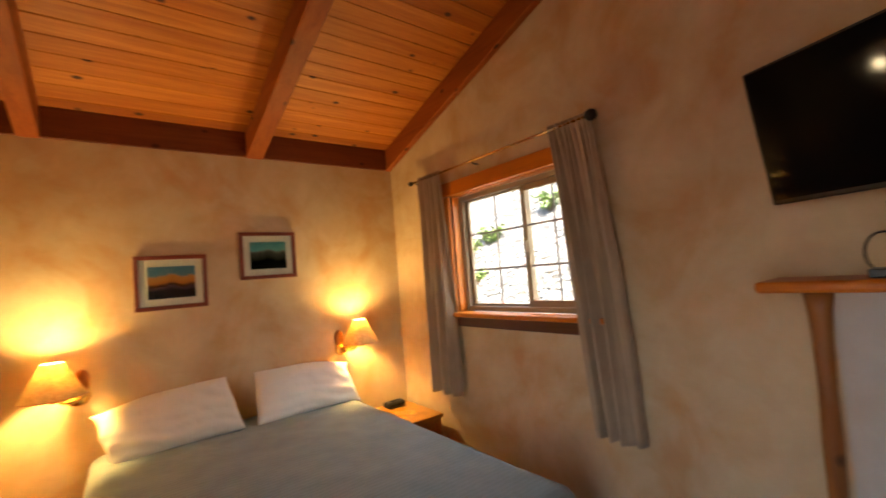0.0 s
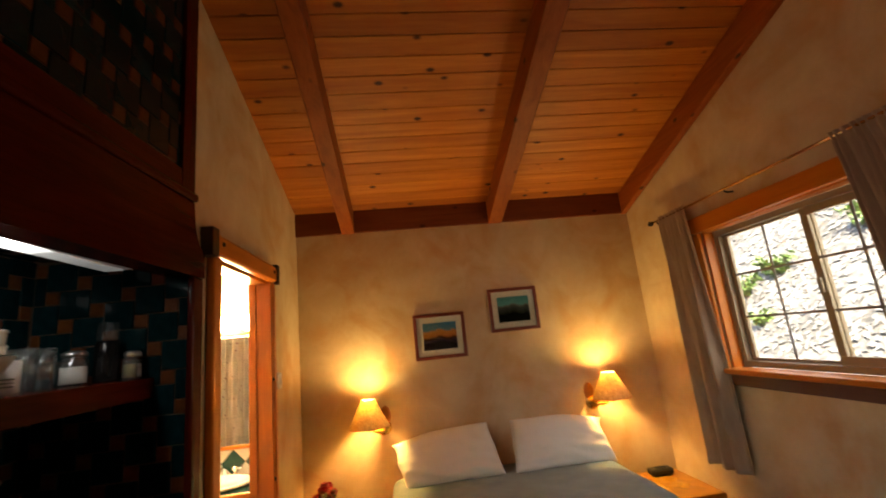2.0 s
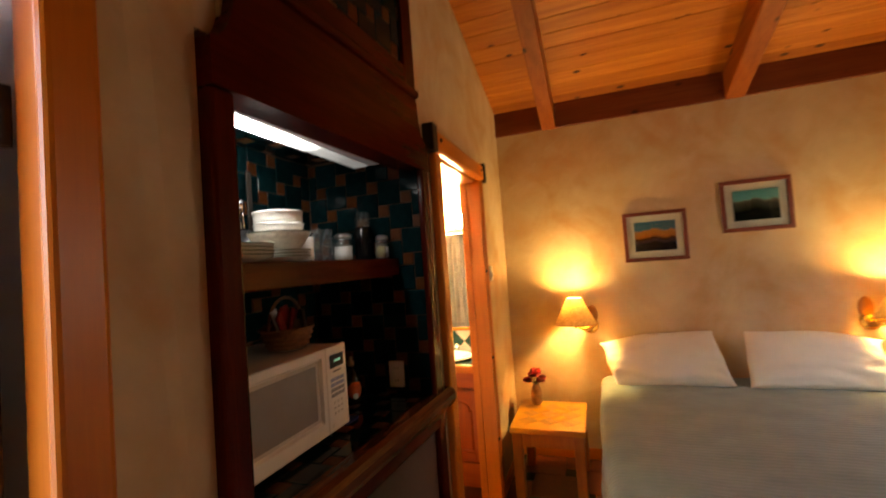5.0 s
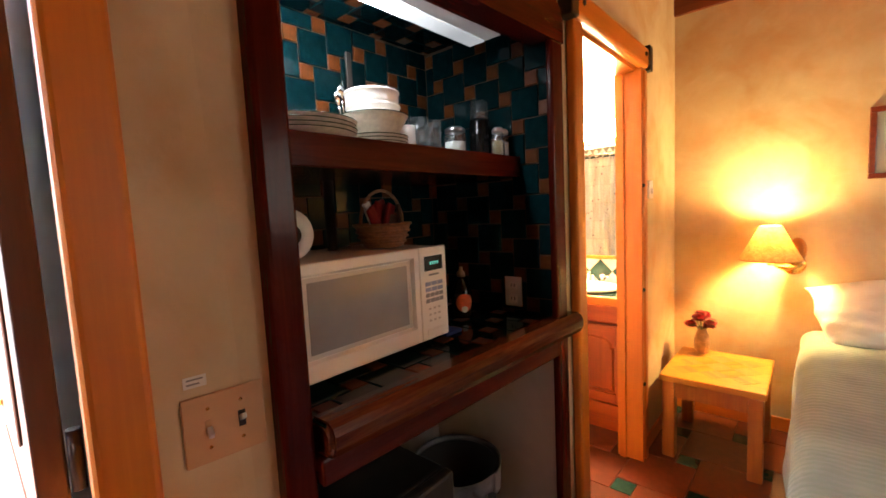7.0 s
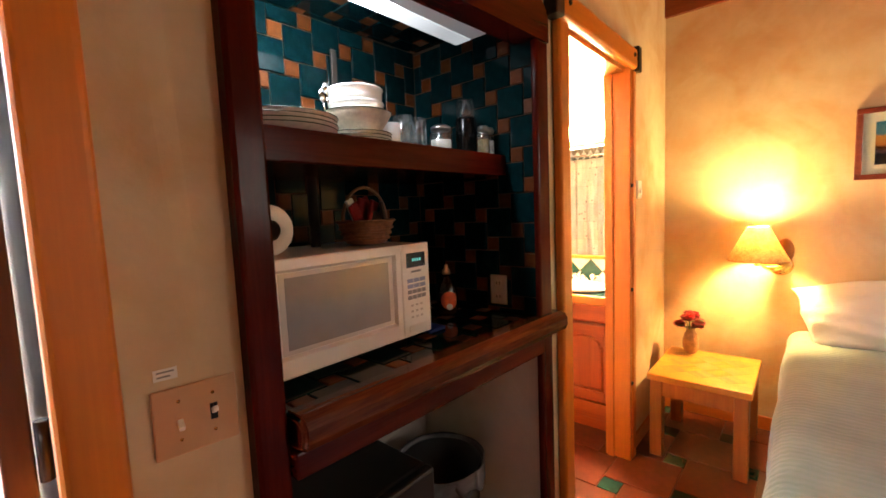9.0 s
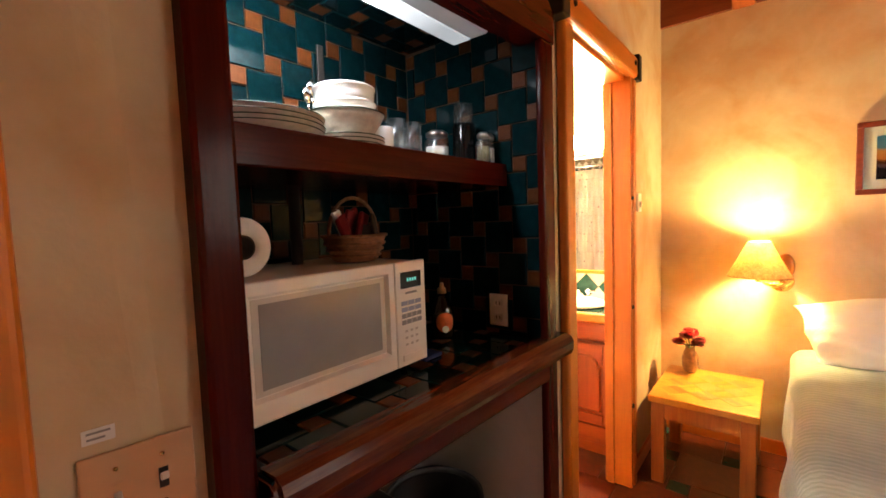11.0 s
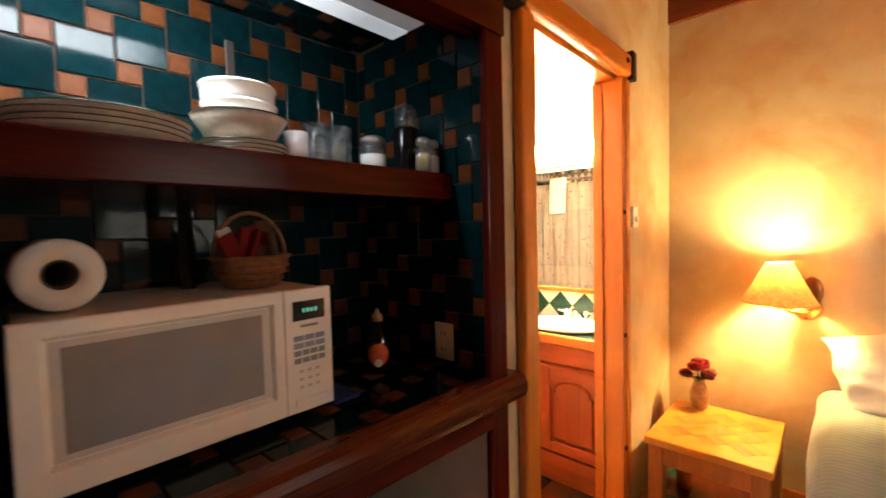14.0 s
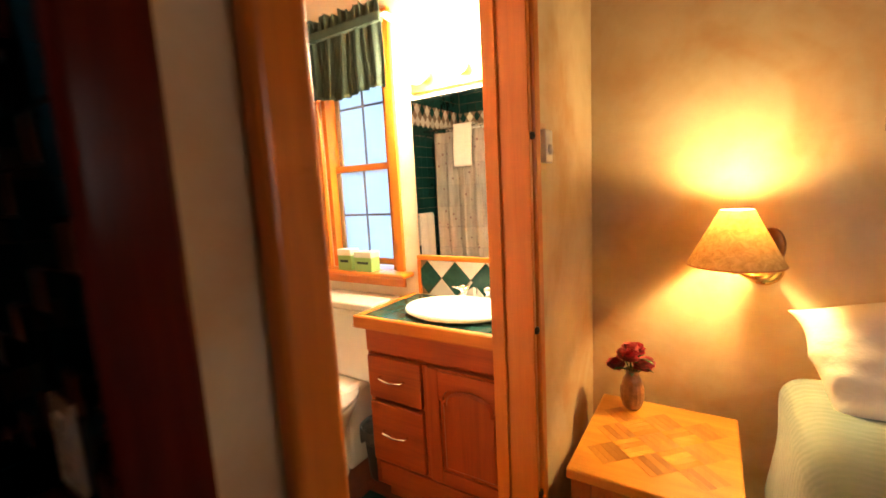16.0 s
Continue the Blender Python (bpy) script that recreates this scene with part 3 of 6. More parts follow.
# ceiling of separate tongue-and-groove planks in one mesh, light-blocking roof slab above
bm = bmesh.new()
slope = math.atan(0.32)
ca, sa = math.cos(slope), math.sin(slope)
run = (YH + 0.2 - YR) / ca
rows = int(run / 0.128) + 1
rng = random.Random(4)
for side in (1, -1):
    for k in range(rows):
        lo, hi = k * 0.128, min((k + 1) * 0.128, run)
        if hi - lo < 0.02:
            continue
        g, c = rng.uniform(0.0006, 0.0013), rng.uniform(0.002, 0.005)
        poly = [(lo + g, 0.03), (lo + g, c), (lo + g + c, 0), (hi - g - c, 0), (hi - g, c), (hi - g, 0.03)]
        pts = [(YR + side * (d * ca + h * sa), ceil_z(YR) - d * sa + h * ca) for d, h in poly]
        prism(bm, pts, "x", XW - 0.1 if side > 0 else -1.55, XR + 0.12)
solid("ceiling", bm, M_PLANK, "knotty pine tongue-and-groove plank ceiling", "ceiling")
# unseen slab added to block light; overhangs sized for the daylight let in
bm = bmesh.new()
for side in (1, -1):
    ye = YR + side * (YH + 0.6 - YR)
    ze = ceil_z(YR) - 0.32 * abs(ye - YR)
    prism(bm, [(YR, ceil_z(YR) + 0.035), (ye, ze + 0.035), (ye, ze + 0.16), (YR, ceil_z(YR) + 0.16)], "x", XW - 0.5 if side > 0 else -1.65, XR + 0.25)
solid("roof", bm, M_ROOF, "unseen dark slab over the pine ceiling, keeping daylight out", "roof")

# rafters and dark blocking at the head wall
for i, (x0, x1) in enumerate(((-0.245, -0.135), (1.05, 1.175), (2.31, 2.368))):
    bm = bmesh.new()
    d = 0.195
    prism(bm, [(YH - 0.003, ceil_z(YH) - 0.001), (YR, ceil_z(YR) - 0.001), (YR, ceil_z(YR) - d), (YH - 0.003, ceil_z(YH) - d)], "x", x0, x1)
    bmesh.ops.bevel(bm, geom=[e for e in bm.edges], offset=0.006, segments=1, affect="EDGES")
    prism(bm, [(YS + 0.003, ceil_z(YS) - 0.001), (YR - 0.004, ceil_z(YR - 0.004) - 0.001), (YR - 0.004, ceil_z(YR - 0.004) - d), (YS + 0.003, ceil_z(YS) - d)], "x", x0, x1)
    solid(f"beam_{i + 1}", bm, M_BEAM, "reddish fir rafter under the plank ceiling", "beam")
for i, (x0, x1) in enumerate(((XL, -0.247), (-0.133, 1.048), (1.177, 2.308))):
    solid(f"trim_blocking_{i + 1}", boxed(x0, x1, YH - 0.03, YH - 0.001, 2.652, 2.852, bev=0.003, seg=1), M_BEAMX, "dark fir blocking board between rafters", "blocking")
# bath ceiling beams
for i, y in enumerate((2.35, 3.25)):
    solid(f"beam_bath_{i + 1}", boxed(XW, XLB, y - 0.05, y + 0.05, ceil_z(y) - 0.17, ceil_z(y) - 0.01, bev=0.005, seg=1), M_BEAMX, "fir beam across the bathroom ceiling", "beam")

# floor slab and foundation
floor = solid("floor", boxed(XW - 0.12, XR + 0.15, YS - 0.15, YH + 0.15, -0.16, -0.008), M_FGROUT, "terracotta tile floor with small green insets", "floor")
# base boards
solid("baseboard_1", boxed(XL + 0.001, XR - 0.001, YH - 0.016, YH - 0.001, 0.0, 0.085, bev=0.004, seg=1), M_TRIMX, "varnished pine baseboard", "baseboard")
solid("baseboard_2", boxed(XL + 0.001, XL + 0.016, 3.11, YH - 0.018, 0.0, 0.085, bev=0.004, seg=1), M_TRIMY, "varnished pine baseboard", "baseboard")
solid("baseboard_3", boxed(XR - 0.016, XR - 0.001, YS + 0.02, YH - 0.018, 0.0, 0.085, bev=0.004, seg=1), M_TRIMY, "varnished pine baseboard", "baseboard")


# ---- bath doorway ----
def doorway():
    d = tagged(new("door_1"), "varnished pine doorway with iron-cornered lintel, door out of sight", "doorway", kind="structure")
    ORIGIN[d] = Vector((0, 0, 0))
    part("jamb", boxed(XLB - 0.004, -0.600, 3.028, 3.05, 0.0, 2.165, bev=0.003), M_TRIMZ, d)
    part("jamb", boxed(XLB - 0.004, -0.600, 2.245, 2.272, 0.0, 2.165, bev=0.003), M_TRIMZ, d)
    part("head_jamb", boxed(XLB - 0.004, -0.632, 2.273, 3.027, 2.14, 2.164, bev=0.003), M_TRIMY, d)
    part("stop", boxed(-0.725, -0.69, 3.016, 3.027, 0.0, 2.138, bev=0.002), M_TRIMZ, d)
    part("stop", boxed(-0.725, -0.69, 2.273, 2.284, 0.0, 2.138, bev=0.002), M_TRIMZ, d)
    for y0, y1 in ((2.185, 2.270), (3.053, 3.108)):
        bm = boxed(-0.629, -0.592, y0, y1, 0.0, 2.150, bev=0.012, seg=3)
        part("casing", bm, M_TRIMZ, d)
    lin = part("lintel", boxed(-0.629, -0.580, 2.165, 3.108, 2.152, 2.258, bev=0.018, seg=3), M_TRIMY, d)
    for y0, y1 in ((2.125, 2.190), (3.082, 3.135)):
        bm = boxed(-0.629, -0.572, y0, y1, 2.142, 2.272, bev=0.006)
        part("corner_strap", bm, M_IRON, lin, "blackened iron corner strap")
    for y in (2.245, 3.03):
        part("bolt", lathe([(0.0, 0.008), (0.010, 0.006), (0.012, 0)], (-0.578, y, 2.212), 10, axis="x"), M_IRON, lin, "black iron bolt head")
    sp = part("strike_plate", boxed(-0.722, -0.690, 3.0225, 3.0275, 0.955, 1.005, bev=0.002, seg=1), M_BRASS, d, "brass strike plate")
    part("latch_hole", boxed(-0.712, -0.698, 3.0205, 3.0232, 0.967, 0.993), M_BLACK, sp)
    for z in (1.545, 0.98, 0.45):
        part("bumper", lathe([(0.0, 0.0), (0.013, 0.002), (0.015, 0.012), (0.013, 0.020), (0.0, 0.022)], (-0.604, 3.045, z - 0.01), 12), M_IRON, d, "dark round iron knob")


doorway()


# ---- front doorway with its leaf swung outwards ----
def front_door():
    d = tagged(new("door_2"), "dark wooden front door standing open to bright daylight", "door", kind="structure")
    ORIGIN[d] = Vector((0, 0, 0))
    d.matrix_basis = pose(-0.100, 0.026, 0)
    part("casing", boxed(-0.629, -0.600, 0.690, 0.778, 0.0, 2.288, bev=0.013, seg=3), M_TRIMZ, d)
    part("casing", boxed(-0.629, -0.596, -0.320, -0.245, 0.0, 2.288, bev=0.013, seg=3), M_TRIMZ, d)
    part("head_casing", boxed(-0.629, -0.590, -0.330, 0.785, 2.290, 2.383, bev=0.013, seg=3), M_TRIMY, d)
    part("jamb", boxed(-0.690, -0.6295, 0.698, 0.727, 0.0, 2.19, bev=0.003), M_TRIMZ, d)
    part("jamb", boxed(XLB - 0.01, -0.600, -0.238, -0.218, 0.0, 2.19, bev=0.003), M_TRIMZ, d)
    part("head_jamb", boxed(XLB - 0.01, -0.600, -0.217, 0.706, 2.165, 2.19, bev=0.003), M_TRIMY, d)
    part("threshold", boxed(XLB - 0.03, -0.62, -0.217, 0.706, -0.006, 0.018, bev=0.005), M_DOOR, d)
    leaf = part("leaf", boxed(-1.57, -0.702, 0.636, 0.676, 0.02, 2.16, bev=0.004), M_DOOR, d, "dark stained wooden door leaf")
    for z0, z1 in ((0.25, 0.95), (1.10, 2.00)):
        part("panel", boxed(-1.45, -0.825, 0.630, 0.6355, z0, z1, bev=0.002, seg=1), M_DOOR, leaf)
    for z in (0.3, 1.1, 1.9):
        part("hinge", tube([(-0.697, 0.687, z - 0.05), (-0.697, 0.687, z + 0.05)], 0.010), M_IRON, leaf, "black iron hinge")
    part("door_knob", lathe([(0.0, -0.065), (0.022, -0.062), (0.028, -0.045), (0.012, -0.025), (0.012, 0.0), (0.028, 0.0)], (-1.50, 0.635, 1.0), 16, axis="y"), M_BRASS, leaf, "brass door knob")


front_door()


# ---- bedroom window ----
def bedroom_window():
    w = tagged(new("window_1"), "sliding window with tan frame, muntins and varnished pine trim", "window", kind="structure")
    ORIGIN[w] = Vector((0, 0, 0))
    part("head_trim", boxed(2.335, XR - 0.001, WY0 - 0.06, WY1 + 0.085, 2.232, 2.345, bev=0.008), M_TRIMY, w)
    part("side_trim", boxed(2.340, XR - 0.001, WY1 + 0.002, WY1 + 0.078, 1.285, 2.230, bev=0.008), M_TRIMZ, w)
    part("side_trim", boxed(2.340, XR - 0.001, WY0 - 0.078, WY0 - 0.002, 1.285, 2.230, bev=0.008), M_TRIMZ, w)
    part("reveal", boxed(XR + 0.001, XR + 0.070, WY1 - 0.016, WY1 - 0.001, WZ0 + 0.016, WZ1 - 0.016), M_TRIMZ, w)
    part("reveal", boxed(XR + 0.001, XR + 0.070, WY0 + 0.001, WY0 + 0.016, WZ0 + 0.016, WZ1 - 0.016), M_TRIMZ, w)
    part("reveal", boxed(XR + 0.001, XR + 0.070, WY0 + 0.001, WY1 - 0.001, WZ1 - 0.015, WZ1 - 0.001), M_TRIMY, w)
    part("window_sill", boxed(2.305, XR + 0.072, WY0 - 0.09, WY1 + 0.06, 1.270, 1.303, bev=0.008), M_TRIMY, w)
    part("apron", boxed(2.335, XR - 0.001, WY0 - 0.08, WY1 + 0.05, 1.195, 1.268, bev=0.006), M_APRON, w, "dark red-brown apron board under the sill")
    x0, x1 = XR + 0.072, XR + 0.135
    fr = part("window_frame", boxed(x0, x1, WY0 + 0.017, WY1 - 0.017, WZ0 + 0.014, WZ0 + 0.05, bev=0.003), M_VINYL, w)
    part("frame_rail", boxed(x0, x1, WY0 + 0.017, WY1 - 0.017, WZ1 - 0.052, WZ1 - 0.016, bev=0.003), M_VINYL, fr)
    part("frame_stile", boxed(x0, x1, WY0 + 0.017, WY0 + 0.052, WZ0 + 0.052, WZ1 - 0.054, bev=0.003), M_VINYL, fr)
    part("frame_stile", boxed(x0, x1, WY1 - 0.052, WY1 - 0.017, WZ0 + 0.052, WZ1 - 0.054, bev=0.003), M_VINYL, fr)
    za, zb = WZ0 + 0.052, WZ1 - 0.054
    for name, ya, yb, xs, fw in (("fixed_sash", 2.275, WY1 - 0.054, x0 + 0.036, 0.014), ("sliding_sash", WY0 + 0.054, 2.318, x0 + 0.008, 0.042)):
        s = part(name, boxed(xs, xs + 0.022, ya, yb, za, za + fw + 0.004, bev=0.002, seg=1), M_VINYL, w)
        part("sash_rail", boxed(xs, xs + 0.022, ya, yb, zb - fw, zb, bev=0.002, seg=1), M_VINYL, s)
        part("sash_stile", boxed(xs, xs + 0.022, ya, ya + max(fw, 0.034), za + fw + 0.005, zb - fw - 0.001, bev=0.002, seg=1), M_VINYL, s)
        part("sash_stile", boxed(xs, xs + 0.022, yb - max(fw, 0.034), yb, za + fw + 0.005, zb - fw - 0.001, bev=0.002, seg=1), M_VINYL, s)
        gl = part("pane", boxed(xs + 0.009, xs + 0.012, ya + 0.01, yb - 0.01, za + 0.01, zb - 0.01), M_GLASS, s)
        gl.visible_shadow = False
        a, b = ya + 0.034, yb - 0.034
        part("muntin", boxed(xs + 0.004, xs + 0.0085, (a + b) / 2 - 0.007, (a + b) / 2 + 0.007, za + 0.01, zb - 0.01), M_TAUPE, s)
        for k in (1, 2):
            z = za + (zb - za) * k / 3
            part("muntin", boxed(xs + 0.0032, xs + 0.0083, a, b, z - 0.007, z + 0.007), M_TAUPE, s)
    part("latch", boxed(x0 - 0.012, x0 + 0.007, 2.285, 2.305, 1.72, 1.80, bev=0.003), M_VINYL, w)


bedroom_window()


def curtain_rod():
    r = thing("curtain_rod", (2.30, 2.53, 2.43), "thin brass curtain rod with dark finials above the window", "curtain rod")
    part("rod", tube([(2.30, 3.40, 2.428), (2.30, 1.66, 2.428)], 0.008), M_BRASS, r)
    for y, s, k in ((3.40, 1, 0.7), (1.66, -1, 1.0)):
        part("finial", lathe([(0.0, -0.005), (0.014 * k, 0.0), (0.026 * k, 0.018), (0.030 * k, 0.032), (0.022 * k, 0.050), (0.0, 0.060)] if s > 0 else [(0.0, 0.005), (0.014, 0.0), (0.030, -0.018), (0.034, -0.036), (0.026, -0.056), (0.0, -0.066)], (2.30, y, 2.428), 14, axis="y"), M_IRON, r, "dark round finial")
    for y in (3.36, 2.62, 1.72):
        part("bracket", tube([(2.366, y, 2.41), (2.33, y, 2.408), (2.306, y, 2.415)], 0.006), M_IRON, r)


curtain_rod()


def curtain(yt0, yt1, yb0, yb1, folds, seed, label):
    """A gathered curtain between two widths, hanging from the rod."""
    rng = random.Random(seed)
    ph = [rng.uniform(0, 6.28) for _ in range(4)]

    def at(u, v):
        z = 2.452 - v * 1.80
        e = v ** 0.7
        y = (yt0 + (yt1 - yt0) * u) * (1 - e) + (yb0 + (yb1 - yb0) * u) * e
        amp = 0.014 + 0.016 * min(1, v * 2.2)
        f = min(1.0, v * 1.6)
        w = (1 - f) * math.sin(u * folds * 3.1 * math.pi + ph[0]) + f * 1.25 * math.sin(u * folds * 1.25 * math.pi + ph[0] + 0.9 * math.sin(2.2 * v + ph[1]))
        w += 0.30 * math.sin(u * folds * 2.9 * math.pi + ph[2] + 1.4 * v) + 0.25 * noise.noise(Vector((u * 5, v * 2, seed)))
        y += 0.006 * math.sin(u * 17 + v * 5 + ph[3])
        if v < 0.04:
            amp *= 0.5
        return (2.298 + amp * w, y, z + 0.006 * math.sin(u * 14 + ph[2]) * (v > 0.97))

    c = solid("curtain", sheet(110, 44, at), M_CURTAIN, label, "curtain", "", (2.30, (yb0 + yb1) / 2, 0.65))
    thicken(c, 0.003)
    return tagged(c, group="curtains at the window")


curtain(3.33, 3.00, 3.35, 2.95, 5, 3, "narrow grey-beige linen curtain gathered at the window's corner side")
curtain(1.94, 1.63, 1.79, 1.50, 6, 8, "grey-beige linen curtain gathered beside the television wall")


# ---- bed ----
def bed():
    b = thing("bed", (0.875, 2.65, 0), "double bed made up with a sage green quilt", "bed")
    part("box_spring", boxed(0.13, 1.62, 1.56, 3.78, 0.12, 0.40, bev=0.03, seg=3), M_WHITE, b)
    part("mattress", boxed(0.10, 1.65, 1.53, 3.80, 0.402, 0.675, bev=0.06, seg=4), M_PILLOW, b)
    for x in (0.2, 1.55):
        for y in (1.7, 3.6):
            part("leg", boxed(x - 0.03, x + 0.03, y - 0.03, y + 0.03, 0.0, 0.119, bev=0.004, seg=1), M_BLACK, b)
    x0, x1, y0, y1, top, r = 0.045, 1.705, 1.46, 3.70, 0.705, 0.085
    wx, wy, drop = x1 - x0, y1 - y0, 0.50

    def lip(d, flare):
        """How far out and down the cloth lies, d metres past the edge of the top."""
        if d <= 0:
            return 0.0, 0.0
        a = min(d / r, math.pi / 2)
        out, down = r * math.sin(a), r * (1 - math.cos(a))
        rest = d - r * math.pi / 2
        if rest > 0:
            down += rest
            out += flare * rest
        return out, down

    def at(u, v):
        gx = -drop + u * (wx - 2 * r + 2 * drop)
        gy = -drop + v * (wy - r + drop)
        cx, cy = min(max(gx, 0), wx - 2 * r), max(gy, 0)
        dx, dy = gx - cx, gy - cy
        d = math.hypot(dx, dy)
        n = noise.noise(Vector((gx * 2.2, gy * 2.2, 0.3)))
        out, down = lip(min(d, drop), 0.05 + 0.04 * n)
        ux, uy = (dx / d, dy / d) if d > 1e-6 else (0, 0)
        z = top - down + 0.010 * n + 0.004 * noise.noise(Vector((gx * 7, gy * 7, 1.3)))
        z -= 0.012 * max(0, 1 - abs(gx - (wx / 2 - r)) / 0.5) * 0.3
        wob = 0.012 * math.sin(9 * (gx + gy)) * min(1, d / 0.3)
        return (x0 + r + cx + ux * (out + wob), y0 + r + cy + uy * (out + wob), z)

    q = part("quilt", sheet(90, 100, at), M_BLANKET, b, "sage green quilt with narrow channel stitching")
    thicken(q, 0.012, -1.0)


bed()


def pillow(x0, x1, seed, turn, out, label):
    """A soft pillow that leans on the wall at the head of the bed."""
    rng = random.Random(seed)
    o = Vector((rng.uniform(0, 9), rng.uniform(0, 9), 0))
    w, h, t = x1 - x0, 0.415, 0.085
    lean = radians(52)

    def make(side):
        def at(u, v):
            a, b = 2 * u - 1, 2 * v - 1
            edge = max(0.0, (1 - abs(a) ** 3.0)) ** 0.5 * max(0.0, (1 - abs(b) ** 3.0)) ** 0.5
            n = noise.noise(Vector((a * 1.6, b * 1.6, 2)) + o) * 0.022 + noise.noise(Vector((a * 4.5, b * 3.5, 5)) + o) * 0.009
            corner = max(0.0, a * out) ** 2
            n += 0.018 * corner * max(0.0, -b + 0.3) * math.sin(9 * b + 7 * a * out + 2 * math.sin(3 * a))
            n += 0.010 * max(0.0, -b) * math.sin(16 * b + 3 * a + 1.5 * math.sin(5 * a + seed))
            k = 1 - 0.07 * (1 - abs(b) ** 2) * abs(a) ** 6
            kk = 1 - 0.06 * (1 - abs(a) ** 2) * abs(b) ** 6
            q = Vector((a * w / 2 * k, b * h / 2 * kk, side * (t * edge + n * edge)))
            y = -q.z * math.sin(lean) + q.y * math.cos(lean) * 0.9
            z = q.z * math.cos(lean) + q.y * math.sin(lean)
            z -= 0.055 * corner * max(0.0, b + 0.2)
            x = q.x + (0.075 if out < 0 else 0.0) * corner * max(0.0, -b) - 0.020 * out * corner * max(0.0, b) + 0.045 * out * max(0.0, -a * out) ** 2 * max(0.0, b)
            ear = max(0.0, a * out) ** 9 * max(0.0, b) ** 5
            x += 0.040 * out * ear
            z += 0.012 * ear
            c, s = math.cos(turn), math.sin(turn)
            return ((x0 + x1) / 2 + x * c - z * s, 3.585 + y, 0.848 + x * s * 0.6 + z * c)
        return at

    bm = sheet(44, 34, make(1))
    sheet(44, 34, make(-1), bm)
    bmesh.ops.remove_doubles(bm, verts=bm.verts, dist=0.0015)
    bmesh.ops.recalc_face_normals(bm, faces=bm.faces)
    p = solid("pillow", bm, M_PILLOW, label, "pillow", "", ((x0 + x1) / 2, 3.58, 0.70))
    soften(p)
    tagged(p, group="pillows on the bed")


pillow(0.07, 0.86, 2, radians(4), -1, "plump white cotton pillow leaning by the parquet nightstand")
pillow(0.93, 1.71, 5, radians(-1), 1, "plump white cotton pillow leaning by the alarm clock")


# ---- nightstands ----
def nightstand(x0, x1, y0, y1, top, label):
    n = thing("nightstand", ((x0 + x1) / 2, (y0 + y1) / 2, 0), label, "nightstand", "nightstands by the bed")
    part("tabletop", boxed(x0, x1, y0, y1, top - 0.038, top - 0.0006, bev=0.006), M_STANDX, n)
    # aprons and legs wear the ash with under-table shade painted in
    part("apron", boxed(x0 + 0.03, x1 - 0.03, y0 + 0.02, y0 + 0.042, top - 0.125, top - 0.040), M_STAND_SHADED, n)
    part("apron", boxed(x0 + 0.03, x1 - 0.03, y1 - 0.042, y1 - 0.02, top - 0.125, top - 0.040), M_STAND_SHADED, n)
    part("apron", boxed(x0 + 0.02, x0 + 0.042, y0 + 0.044, y1 - 0.044, top - 0.125, top - 0.040), M_STAND_SHADED, n)
    part("apron", boxed(x1 - 0.042, x1 - 0.02, y0 + 0.044, y1 - 0.044, top - 0.125, top - 0.040), M_STAND_SHADED, n)
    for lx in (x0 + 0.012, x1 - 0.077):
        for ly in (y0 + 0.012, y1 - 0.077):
            part("leg", boxed(lx, lx + 0.065, ly, ly + 0.065, 0.0, top - 0.039, bev=0.006), M_STAND_SHADED, n)
    # woven parquet: strips laid aslant, alternating in direction
    cx, cy, c = (x0 + x1) / 2, (y0 + y1) / 2, 0.100
    for i in range(-5, 6):
        for j in range(-5, 6):
            px, py = cx + (i - j) * c * 0.7071, cy + (i + j) * c * 0.7071
            if abs(px - cx) > (x1 - x0) / 2 - 0.085 or abs(py - cy) > (y1 - y0) / 2 - 0.085:
                continue
            along = (i + j) % 2
            for s in range(4):
                bm = bmesh.new()
                off = (s - 1.5) * c / 4
                if along:
                    box(bm, -c / 2 + 0.0003, c / 2 - 0.0003, off - c / 8 + 0.0003, off + c / 8 - 0.0003, 0, 0.0032)
                else:
                    box(bm, off - c / 8 + 0.0003, off + c / 8 - 0.0003, -c / 2 + 0.0003, c / 2 - 0.0003, 0, 0.0032)
                bmesh.ops.transform(bm, matrix=Matrix.Translation((px, py, top - 0.003)) @ Matrix.Rotation(radians(45), 4, "Z"), verts=bm.verts)
                part("parquet_strip", bm, M_STANDP if along else M_STANDY, n)
    return n


nightstand(-0.552, -0.063, 3.155, 3.735, 0.485, "square ash nightstand with a parquet top and flower vase")
nightstand(1.800, 2.290, 3.200, 3.785, 0.485, "square ash nightstand with a parquet top and alarm clock")


